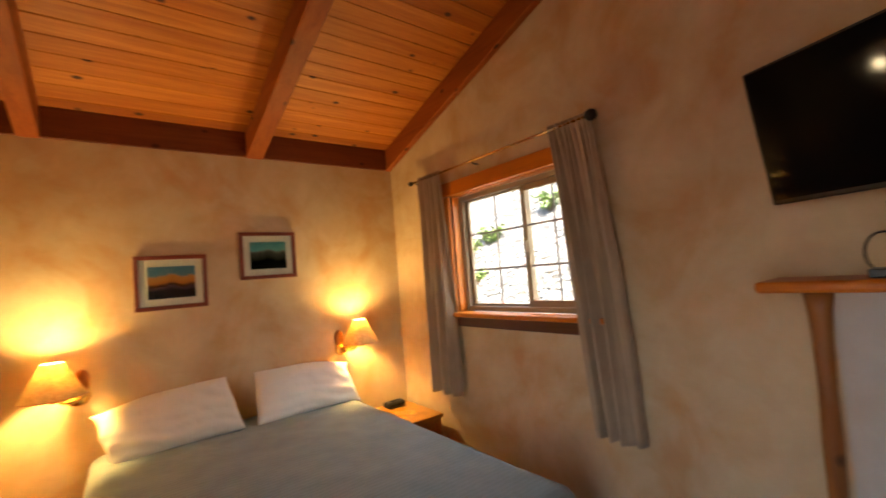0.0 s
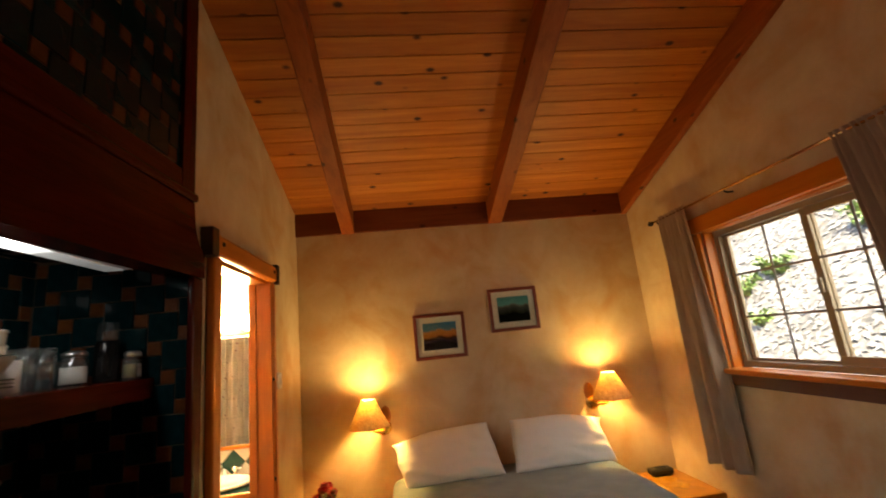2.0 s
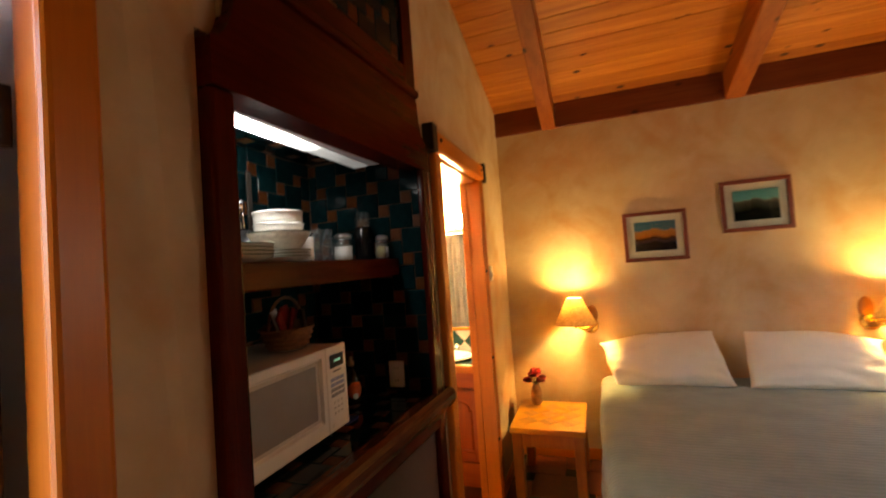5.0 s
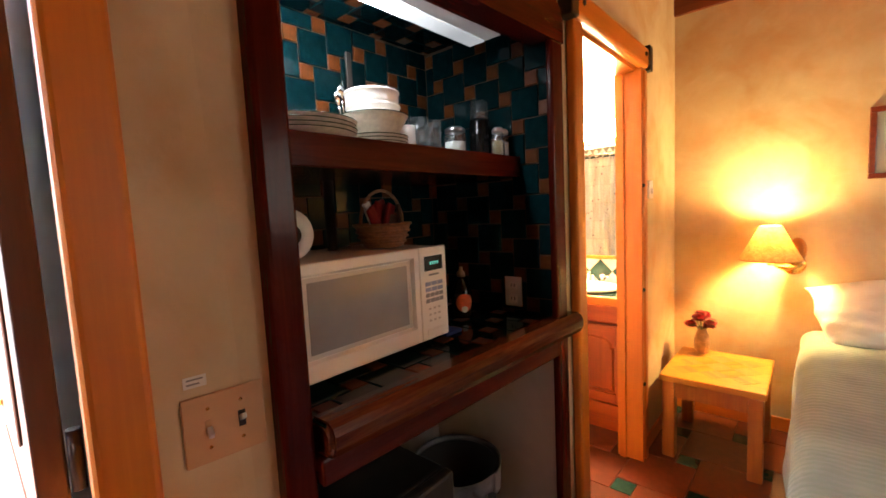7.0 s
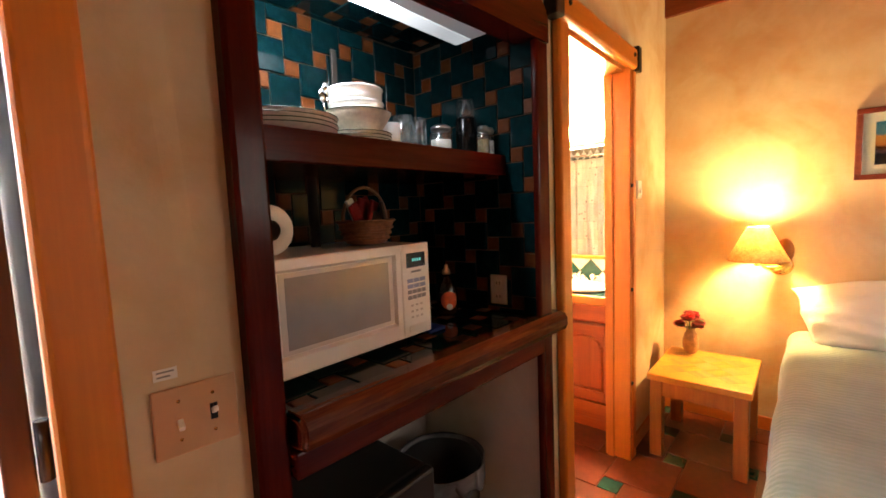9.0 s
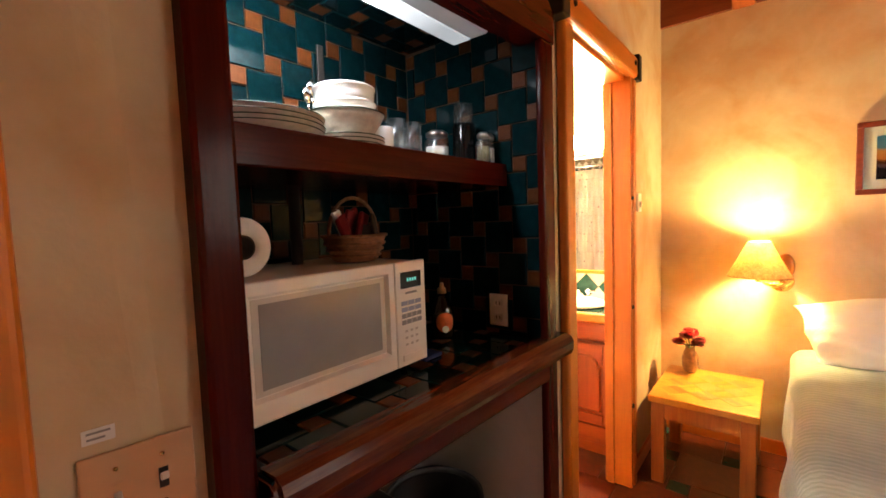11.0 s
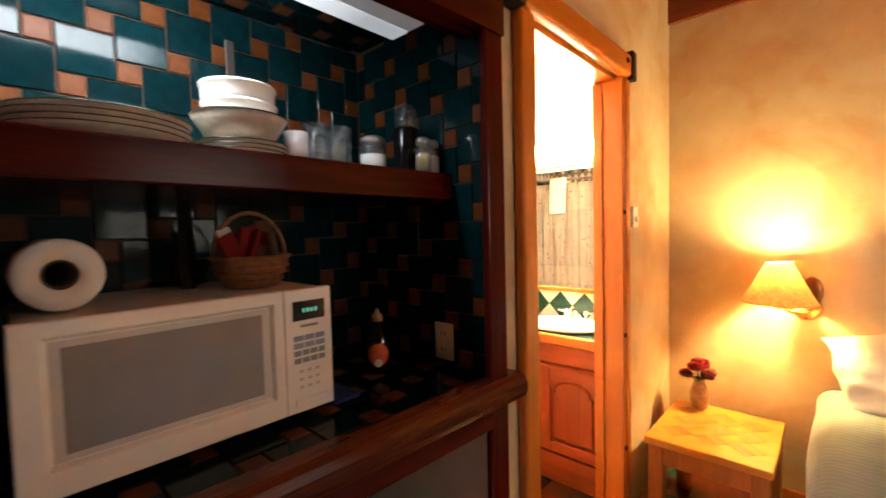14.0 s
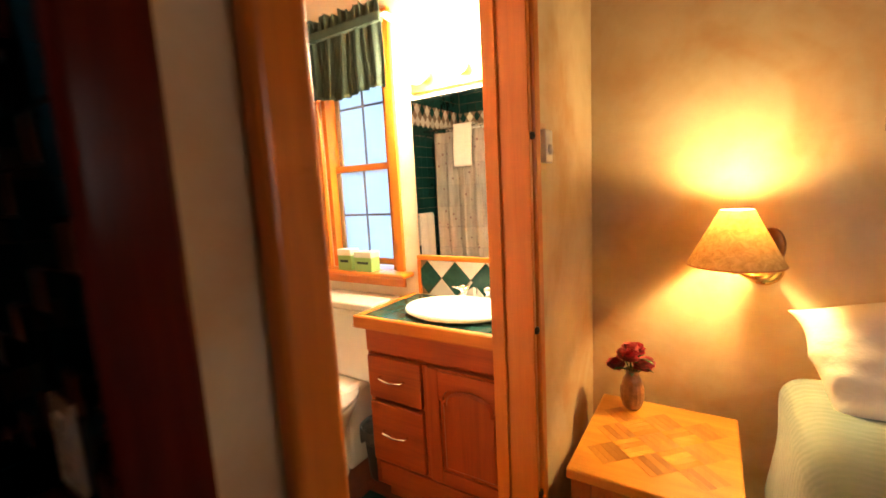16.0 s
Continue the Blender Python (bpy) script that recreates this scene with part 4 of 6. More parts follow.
def vase(x, y, z):
    prof = [(0.026, 0), (0.036, 0.012), (0.044, 0.045), (0.044, 0.080), (0.036, 0.118), (0.026, 0.142), (0.024, 0.152), (0.030, 0.165)]
    rings = []
    for k in range(33):
        h = 0.165 * k / 32
        q = max(i for i in range(len(prof) - 1) if prof[i][1] <= h + 1e-9)
        f = (h - prof[q][1]) / (prof[q + 1][1] - prof[q][1])
        rings.append((prof[q][0] + (prof[q + 1][0] - prof[q][0]) * (f * f * (3 - 2 * f)), h))
    bm = lathe(rings + [(0.025, 0.165), (0.019, 0.150), (0.0, 0.12)], (0, 0, 0), 48)
    for w in bm.verts:
        r = math.hypot(w.co.x, w.co.y)
        if r > 0.025 and 0.012 < w.co.z < 0.140:
            a = math.atan2(w.co.y, w.co.x)
            k = 1 + 0.055 * math.sin(8 * a + 250 * w.co.z) * math.sin(8 * a - 250 * w.co.z)
            w.co.x, w.co.y = w.co.x * k, w.co.y * k
    bmesh.ops.translate(bm, vec=(x, y, z), verts=bm.verts)
    solid("vase", bm, M_VASE, "small brown ceramic vase with a knobbly relief", "vase", "", (x, y, z))
    b = thing("flower_bunch", (x, y, z + 0.10), "bunch of small red roses with dark leaves", "flowers")
    rng = random.Random(11)
    heads = [(-0.010, 0.012, 0.242)] + [((0.040 + 0.026 * (k % 2)) * math.cos(k * 1.05 + 0.4), (0.036 + 0.014 * (k % 2)) * math.sin(k * 1.05 + 0.4), 0.172 + 0.048 * ((k * 2) % 3) / 2 + 0.014 * rng.random()) for k in range(7)]
    for k, (dx, dy, dz) in enumerate(heads):
        st = part("stem", tube([(x + dx * 0.1, y + dy * 0.1, z + 0.135), (x + dx * 0.5, y + dy * 0.5, z + 0.165), (x + dx, y + dy, z + dz - 0.01)], 0.0018, steps=6), M_LEAF, b)
        bm = bmesh.new()
        for ring, n, rr, tilt in ((0, 4, 0.018, 0.15), (1, 6, 0.026, 0.45), (2, 8, 0.031, 0.80), (3, 9, 0.032, 1.15), (4, 9, 0.029, 1.55)):
            for q in range(n):
                a = 2 * math.pi * q / n + ring * 0.5 + k
                m = Matrix.Translation((x + dx, y + dy, z + dz)) @ Matrix.Rotation(a, 4, "Z") @ Matrix.Rotation(tilt + rng.uniform(-0.15, 0.15), 4, "Y")
                vs = []
                for u in range(4):
                    for w in range(4):
                        uu, ww = u / 3, w / 3 - 0.5
                        p = Vector((0.006 * math.sin(uu * 2.2) + 0.25 * rr * ww * ww * -4 * 0.3, ww * rr * 1.3 * math.sin(math.pi * (0.15 + 0.75 * uu)), uu * rr * 1.2))
                        vs.append(bm.verts.new(m @ p))
                for u in range(3):
                    for w in range(3):
                        bm.faces.new((vs[u * 4 + w], vs[u * 4 + w + 1], vs[u * 4 + w + 5], vs[u * 4 + w + 4])).smooth = True
        part("rose", bm, M_FLOWER if k % 3 else M_PINK, b)
    for k in range(9):
        a, l = rng.uniform(0, 6.28), rng.uniform(0.04, 0.075)
        ax, ay, az = x + 0.03 * math.cos(a), y + 0.03 * math.sin(a), z + rng.uniform(0.16, 0.22)

        def at(u, w, a=a, l=l, ax=ax, ay=ay, az=az):
            s = (w - 0.5) * 0.022 * math.sin(math.pi * min(0.98, 0.05 + u * 0.95))
            d = u * l
            return (ax + d * math.cos(a) - s * math.sin(a), ay + d * math.sin(a) + s * math.cos(a), az + 0.5 * d - 6 * d * d)
        thicken(part("leaf", sheet(5, 2, at), M_LEAF, b), 0.0008)


vase(-0.425, 3.655, 0.4855)


def alarm_clock():
    c = thing("alarm_clock", (2.12, 3.68, 0.486), "low black alarm clock on the far nightstand", "clock")
    bm = boxed(2.03, 2.21, 3.63, 3.73, 0.4865, 0.535, bev=0.020, seg=4)
    part("body", bm, M_BLACK, c)
    part("display", boxed(2.05, 2.19, 3.627, 3.6295, 0.500, 0.520), M_LCD, c)
    part("snooze_bar", boxed(2.08, 2.16, 3.66, 3.70, 0.535, 0.540, bev=0.002), M_RUBBER, c)


alarm_clock()


# ---- sconces ----
def sconce(sx, bx, label):
    """A wall lamp whose shade hangs beside its brass plate."""
    s = thing("wall_lamp", (bx, YH, 1.05), label, "wall lamp", "lamps over the bed")
    bp = part("backplate", lathe([(0.0, -0.022), (0.040, -0.020), (0.058, -0.012), (0.062, -0.001)], (bx, YH, 1.045), 28, axis="y"), M_BRASS, s, "round polished brass wall plate")
    bm = lathe([(0.0, -0.020), (0.030, -0.019), (0.046, -0.012), (0.052, -0.001)], (0, 0, 0), 28, None, "y")
    bmesh.ops.scale(bm, vec=(0.85, 1.0, 1.45), verts=bm.verts)
    bmesh.ops.translate(bm, vec=(bx + (0.018 if bx > sx else -0.018), YH, 1.13), verts=bm.verts)
    part("rosette", bm, M_BRONZE, s, "oval bronze wall rosette")
    part("arm", tube([(bx, YH - 0.02, 1.06), (bx, YH - 0.06, 1.06), ((bx + sx) / 2, 3.77, 1.062), (sx, 3.71, 1.060), (sx, 3.70, 1.070), (sx, 3.70, 1.085)], 0.008), M_BRASS, s)
    part("drip_dish", lathe([(0.0, -0.026), (0.020, -0.024), (0.046, -0.010), (0.058, 0.006), (0.054, 0.007), (0.0, -0.004)], ((sx + 2 * bx) / 3, 3.765, 1.046), 28), M_BRASS, s, "shallow polished brass dish")
    part("socket", lathe([(0.012, 1.055), (0.018, 1.06), (0.019, 1.10), (0.018, 1.130), (0.013, 1.150), (0.0, 1.152)], (sx, 3.70, 0.0), 20), M_BRASS, s)
    sh = part("shade", lathe([(0.150, 1.090), (0.148, 1.094), (0.053, 1.282), (0.051, 1.286)], (sx, 3.70, 0.0), 48), M_SHADE, s, "crinkled parchment cone shade, lit from inside")
    me = sh.data
    b2 = bmesh.new()
    b2.from_mesh(me)
    bmesh.ops.delete(b2, geom=[f for f in b2.faces if len(f.verts) > 4], context="FACES")
    b2.to_mesh(me)
    b2.free()
    thicken(sh, 0.0012)
    part("rim", ring_tube((sx, 3.70, 1.089), 0.150, 0.0028), M_BRONZE, sh, "dark lower rim")
    part("harp", tube([(sx - 0.080, 3.70, 1.228), (sx, 3.70, 1.222), (sx + 0.080, 3.70, 1.228)], 0.0018, steps=6), M_BRASS, sh)


def ring_tube(c, r, t, axis="z", steps=40):
    bm = bmesh.new()
    rings = []
    for i in range(steps):
        a = 2 * math.pi * i / steps
        ring = []
        for k in range(8):
            b = 2 * math.pi * k / 8
            rr, h = r + t * math.cos(b), t * math.sin(b)
            p = (rr * math.cos(a), rr * math.sin(a), h)
            if axis == "y":
                p = (p[0], p[2], p[1])
            elif axis == "x":
                p = (p[2], p[0], p[1])
            ring.append(bm.verts.new(Vector(c) + Vector(p)))
        rings.append(ring)
    for i in range(steps):
        lo, hi = rings[i], rings[(i + 1) % steps]
        for k in range(8):
            bm.faces.new((lo[k], lo[(k + 1) % 8], hi[(k + 1) % 8], hi[k])).smooth = True
    return bm


sconce(-0.095, 0.005, "brass wall lamp with a lit parchment shade by the doorway corner")
sconce(1.845, 1.745, "brass wall lamp with a lit parchment shade near the window")


# ---- pictures ----
def picture(x0, x1, z0, z1, art, label):
    p = thing("picture", ((x0 + x1) / 2, YH, (z0 + z1) / 2), label, "picture", "pictures over the bed")
    f, ya, yb = 0.028, YH - 0.026, YH - 0.001
    part("frame_rail", boxed(x0, x1, ya, yb, z1 - f, z1, bev=0.004), M_PICT, p)
    part("frame_rail", boxed(x0, x1, ya, yb, z0, z0 + f, bev=0.004), M_PICT, p)
    part("frame_stile", boxed(x0, x0 + f, ya + 0.001, yb, z0 + f, z1 - f, bev=0.004), M_PICT, p)
    part("frame_stile", boxed(x1 - f, x1, ya + 0.001, yb, z0 + f, z1 - f, bev=0.004), M_PICT, p)
    part("mat", boxed(x0 + f, x1 - f, YH - 0.012, YH - 0.008, z0 + f, z1 - f), M_MAT, p, "off-white mat board")
    m = 0.048
    part("print", boxed(x0 + f + m, x1 - f - m, YH - 0.0145, YH - 0.0122, z0 + f + m, z1 - f - m), art, p)
    g = part("glazing", boxed(x0 + f, x1 - f, YH - 0.0185, YH - 0.0170, z0 + f, z1 - f), M_GLASS, p)
    g.visible_shadow = False


picture(0.303, 0.738, 1.523, 1.897, M_SUNSET, "framed print of a sunset over a lake")
picture(0.962, 1.390, 1.690, 2.057, M_PEAK, "framed print of a rounded mountain under teal sky")


# ---- thermostat and switches ----
def thermostat():
    t = thing("thermostat", (XL, 3.185, 1.53), "small white thermostat on an ivory plate", "thermostat")
    part("plate", boxed(XL + 0.001, XL + 0.008, 3.145, 3.235, 1.455, 1.60, bev=0.002), M_PLATE, t)
    b = part("body", boxed(XL + 0.0082, XL + 0.034, 3.155, 3.222, 1.475, 1.575, bev=0.005), M_WHITE, t)
    part("dial", lathe([(0.0, 0.008), (0.014, 0.007), (0.016, 0.0)], (XL + 0.0342, 3.188, 1.515), 16, axis="x"), M_WHITE, b)


thermostat()


def light_switch():
    s = thing("light_switch", (XS, 0.908, 1.105), "double ivory switch plate, both toggles, label above", "switch")
    part("plate", boxed(XS + 0.001, XS + 0.007, 0.840, 0.975, 1.044, 1.168, bev=0.003), M_PLATE, s)
    for y, up in ((0.880, -1), (0.934, 1)):
        slot = part("slot", boxed(XS + 0.0071, XS + 0.0085, y - 0.006, y + 0.006, 1.092, 1.122), M_BLACK if up > 0 else M_PLATE, s)
        bm = boxed(XS + 0.007, XS + 0.026, y - 0.0045, y + 0.0045, 1.102, 1.112, bev=0.0015)
        bmesh.ops.rotate(bm, cent=(XS + 0.006, y, 1.107), matrix=Matrix.Rotation(radians(-28 * up), 3, "Y"), verts=bm.verts)
        part("toggle", bm, M_WHITE, slot, "white toggle")
        for z in (1.072, 1.142):
            part("screw", lathe([(0.0, 0.0018), (0.003, 0.0012), (0.0034, 0)], (XS + 0.0071, y, z), 8, axis="x"), M_BRASS, s)
    lb = solid("label_strip", boxed(XS + 0.001, XS + 0.002, 0.848, 0.884, 1.184, 1.204), M_WHITE, "small white printed label above the switches", "label", "", (XS, 0.866, 1.194))
    for k in range(2):
        part("print_line", boxed(XS + 0.002, XS + 0.0024, 0.853, 0.879 - 0.006 * k, 1.197 - 0.008 * k, 1.200 - 0.008 * k), M_GREY, lb)
    # both follow the wall, which runs slightly askew here
    s.matrix_basis = pose(XS + 0.0215, 0.908, 1.105, 0, 0, -7.4)
    lb.matrix_basis = pose(XS + 0.0165, 0.866, 1.194, 0, 0, -7.4)


light_switch()


# ---- television and mantel on the east wall ----
def television():
    t = thing("television", (2.20, 0.42, 2.05), "black flat television tilted out on a wall arm", "television")
    m = Matrix.Translation((2.19, 0.868, 2.05)) @ Matrix.Rotation(radians(-19), 4, "Z") @ Matrix.Rotation(radians(-10), 4, "Y")

    def local(name, args, mat, label="", bev=0.003, parent=None):
        bm = boxed(*args, bev=bev)
        bmesh.ops.transform(bm, matrix=m, verts=bm.verts)
        return part(name, bm, mat, parent or t, label)

    local("case", (0.004, 0.055, -0.96, 0.0, -0.275, 0.250), M_BLACK, bev=0.008)
    local("screen", (0.0, 0.003, -0.948, -0.012, -0.255, 0.239), M_SCREEN, "dark glossy screen", 0.0)
    local("logo_strip", (0.001, 0.0038, -0.52, -0.44, -0.270, -0.262), M_GREY, "", 0.0)
    part("arm", tube([(2.09, 0.42, 2.05), (2.25, 0.40, 2.05), (2.366, 0.40, 2.05)], 0.02), M_IRON, t)
    part("wall_bracket", boxed(2.345, XR - 0.001, 0.32, 0.48, 1.93, 2.17, bev=0.004), M_IRON, t)


television()


def mantel():
    m = thing("mantel", (2.22, 0.1, 0), "rough pine mantel shelf on log posts below the television", "mantel")
    bm = boxed(2.085, XR - 0.002, -0.75, 0.905, 1.452, 1.495, bev=0.016, seg=3)
    part("shelf", bm, M_TRIMY, m)
    for y in (0.755, -0.60):
        prof = [(0.034, 0.0), (0.030, 0.3), (0.033, 0.5), (0.028, 0.7), (0.031, 0.9), (0.027, 1.1), (0.031, 1.30), (0.036, 1.38), (0.046, 1.4515)]
        bm = lathe(prof, (0, 0, 0), 20)
        for w in bm.verts:
            w.co.x += 0.010 * math.sin(3.1 * w.co.z + y)
            w.co.y += 0.012 * math.sin(2.3 * w.co.z + 1.0)
        bmesh.ops.translate(bm, vec=(2.21, y, 0.0), verts=bm.verts)
        part("post", bm, M_LOG, m, "crooked round pine post")
    part("back_panel", boxed(2.34, XR - 0.002, -0.56, 0.735, 0.087, 1.4515), M_NOOK, m, "pale panel behind the posts")
    d = thing("media_box", (2.22, 0.55, 1.496), "small black box with a looped cable on the mantel", "media box")
    part("case", boxed(2.13, 2.26, 0.45, 0.60, 1.4965, 1.525, bev=0.004), M_BLACK, d)
    pts = [(2.24, 0.565 + 0.05 * math.sin(a), 1.575 + 0.070 * -math.cos(a)) for a in [k * 0.35 for k in range(0, 14)]]
    part("cable", tube(pts + [(2.34, 0.55, 1.75)], 0.004, steps=8), M_RUBBER, d, "thin black cable")


mantel()


# ---- tiles laid in a pinwheel of large and small squares ----
TILE_MESH = {}


def tile_mesh(w, h, t, mat):
    key = (round(w, 4), round(h, 4), round(t, 4), mat.name)
    if key not in TILE_MESH:
        bm = bmesh.new()
        c = min(0.0022, w / 4, h / 4)
        lo = [bm.verts.new(p) for p in ((0, 0, 0), (w, 0, 0), (w, h, 0), (0, h, 0))]
        mid = [bm.verts.new(p) for p in ((0, 0, t - c), (w, 0, t - c), (w, h, t - c), (0, h, t - c))]
        hi = [bm.verts.new(p) for p in ((c, c, t), (w - c, c, t), (w - c, h - c, t), (c, h - c, t))]
        bm.faces.new(hi)
        for a, b in ((lo, mid), (mid, hi)):
            for i in range(4):
                bm.faces.new((a[i], a[(i + 1) % 4], b[(i + 1) % 4], b[i]))
        me = bpy.data.meshes.new("tile")
        bm.to_mesh(me)
        bm.free()
        me.materials.append(mat)
        TILE_MESH[key] = me
    return TILE_MESH[key]


def pinwheel(parent, o, u, v, wide, high, a, b, at, big, small, t=0.006, gap=0.004, skip=None, seed=1):
    """Tiles over a wide x high field at o with axes u, v. at: the middle of one small tile in the field."""
    u, v = Vector(u), Vector(v)
    n = u.cross(v)
    rng = random.Random(seed)
    px, py = at[0] - a - b / 2, at[1] - b / 2
    count = int((wide + high) / a) + 6
    for i in range(-count, count + 1):
        for j in range(-count, count + 1):
            x, y = px + i * a - j * b, py + i * b + j * a
            for x0, y0, s, mat in ((x, y, a, big), (x + a, y, b, small)):
                xa, xb = max(x0 + gap / 2, gap / 2), min(x0 + s - gap / 2, wide - gap / 2)
                ya, yb = max(y0 + gap / 2, gap / 2), min(y0 + s - gap / 2, high - gap / 2)
                if xb - xa < 0.010 or yb - ya < 0.010 or (skip and skip((xa + xb) / 2, (ya + yb) / 2)):
                    continue
                ob = new("tile", tile_mesh(xb - xa, yb - ya, t, mat))
                tilt = Matrix.Rotation(rng.uniform(-0.006, 0.006), 4, "X") @ Matrix.Rotation(rng.uniform(-0.006, 0.006), 4, "Y")
                rot = Matrix((u, v, n)).transposed().to_4x4()
                where = Vector(o) + u * xa + v * ya - ORIGIN[parent]
                ob.matrix_basis = Matrix.Translation(where) @ rot @ tilt
                ob.parent = parent


# ---- kitchenette ----
KF = -0.596           # front of its face frame
KX = -1.20            # back of the niche


def kitchenette():
    k = thing("kitchenette", (-0.9, 1.51, 0), "dark mahogany kitchenette niche lined with teal and orange tiles", "kitchenette")
    for x0, y0, y1 in ((-0.66, 0.990, 1.054), (-0.622, 2.012, 2.092)):
        part("post", leaned(boxed(x0, KF - (0.008 if y0 < 1.5 else 0), y0, y1, 0.0, 2.030, bev=0.008)), M_MAHZ, k)
    # header board with curved shoulders
    bm = bmesh.new()
    poly = [(0.990, 2.032), (2.100, 2.032), (2.100, 2.10)]
    for s in range(7):
        a = s / 6 * math.pi / 2
        poly.append((2.100 - 0.090 * math.sin(a), 2.14 + 0.17 * (1 - math.cos(a)) + 0.0))
    poly.append((2.005, 2.335))
    poly.append((1.062, 2.335))
    for s in range(6, -1, -1):
        a = s / 6 * math.pi / 2
        poly.append((0.990 + 0.072 * math.sin(a), 2.14 + 0.17 * (1 - math.cos(a))))
    poly.append((0.990, 2.10))
    fs = prism(bm, poly, "x", -0.69, KF)
    part("header", leaned(bm), M_MAHY, k)
    part("cornice", leaned(boxed(-0.63, KF + 0.016, 1.056, 2.010, 2.337, 2.372, bev=0.010, seg=3)), M_MAHY, k)
    up = part("upper_panel", leaned(boxed(-0.629, -0.614, 1.14, 1.92, 2.44, 3.38)), M_NGROUT, k, "dark tiled panel in a mahogany frame")
    for y0, y1 in ((1.060, 1.148), (1.915, 2.005)):
        bm = bmesh.new()
        prism(bm, [(y0, 2.374), (y1, 2.374), (y1, ceil_z(y1) - 0.004), (y0, ceil_z(y0) - 0.004)], "x", -0.69, KF)
        part("stile", leaned(bm), M_MAHZ, k)
    part("rail", leaned(boxed(-0.63, KF - 0.002, 1.149, 1.914, 2.374, 2.455, bev=0.004)), M_MAHY, k)
    part("rail", leaned(boxed(-0.63, KF - 0.002, 1.149, 1.914, 3.30, 3.40, bev=0.004)), M_MAHY, k)
    # niche lining
    back = part("back_lining", boxed(KX - 0.02, KX - 0.006, 0.96, 2.07, 0.98, 2.16), M_NGROUT, k)
    right = part("side_lining", boxed(KX - 0.006, -0.624, 2.036, 2.07, 0.98, 2.16), M_NGROUT, k)
    left = part("side_lining", boxed(KX - 0.006, -0.725, 0.96, 0.994, 0.98, 2.16), M_NGROUT, k)
    top = part("niche_ceiling", boxed(KX - 0.006, -0.69, 0.995, 2.035, 2.142, 2.16), M_NGROUT, k)
    ctr = part("counter", box(boxed(KX - 0.006, -0.690, 0.995, 2.035, 1.00, 1.050), -0.690, -0.630, 1.056, 2.035, 1.00, 1.050), M_NGROUT, k)
    nos = bmesh.new()
    poly = [(-0.626, 0.985), (-0.575, 0.985), (-0.560, 0.992), (-0.552, 1.010), (-0.552, 1.036), (-0.560, 1.052), (-0.577, 1.062), (-0.626, 1.060)]
    prism(nos, poly, "y", 1.056, 2.135)
    bmesh.ops.bevel(nos, geom=[e for e in nos.edges if abs(e.verts[0].co.y - e.verts[1].co.y) < 1e-6 and max(v.co.x for v in e.verts) > -0.60], offset=0.010, segments=3, affect="EDGES")
    part("counter_nosing", leaned(nos), M_NOSE, k, "worn glossy bullnose edge")
    part("apron", leaned(boxed(-0.640, KF + 0.012, 1.053, 2.010, 0.925, 0.983, bev=0.006)), M_MAHY, k)
    sh = part("shelf", boxed(KX, -0.745, 0.996, 2.034, 1.575, 1.652, bev=0.004), M_MAHY, k)
    # open bay under the counter
    part("bay_wall", boxed(-1.262, -0.624, 2.040, 2.068, 0.0, 0.975), M_NOOK, k)
    part("bay_wall", boxed(-1.262, -0.725, 0.962, 0.992, 0.0, 0.975), M_NOOK, k)
    part("bay_back", boxed(-1.262, -1.235, 0.993, 2.039, 0.0, 0.995), M_NOOK, k)
    part("shelf_post", tube([(-1.06, 1.40, 1.051), (-1.06, 1.40, 1.574)], 0.016, steps=14), M_IRON, k, "dark iron post under the shelf")
    A, B = 0.112, 0.053
    pinwheel(back, (KX - 0.006, 0.995, 1.05), (0, 1, 0), (0, 0, 1), 1.04, 1.088, A, B, (1.169 - 0.995, 1.954 - 1.05), M_TEAL, M_ORANGE, 0.006, 0.004, None, 1)
    pinwheel(right, (KX, 2.036, 1.05), (1, 0, 0), (0, 0, 1), 0.574, 1.088, A, B, (-0.691 - KX, 1.924 - 1.05), M_TEAL, M_ORANGE, 0.006, 0.004, None, 2)
    pinwheel(left, (-0.725, 0.994, 1.05), (-1, 0, 0), (0, 0, 1), 0.475, 1.088, A, B, (0.2, 0.3), M_TEAL, M_ORANGE, 0.006, 0.004, None, 3)
    pinwheel(top, (KX, 0.995, 2.142), (0, 1, 0), (1, 0, 0), 1.04, 0.51, A, B, (1.53 - 0.995, -1.031 - KX), M_TEAL, M_ORANGE, 0.006, 0.004, None, 4)
    pinwheel(ctr, (KX, 2.035, 1.050), (0, -1, 0), (1, 0, 0), 0.978, 0.572, A, B, (2.035 - 1.276, -0.64 - KX), M_TEAL, M_ORANGE, 0.006, 0.004, None, 5)
    pinwheel(up, (-0.614 + lean(1.149), 1.149, 2.456), Vector((0.054, 1, 0)).normalized(), (0, 0, 1), 0.765, 0.842, 0.118, 0.056, (1.40 - 1.149, 2.566 - 2.456), M_TEAL, M_ORANGE, 0.006, 0.004, None, 6)
    return k


kitchenette()


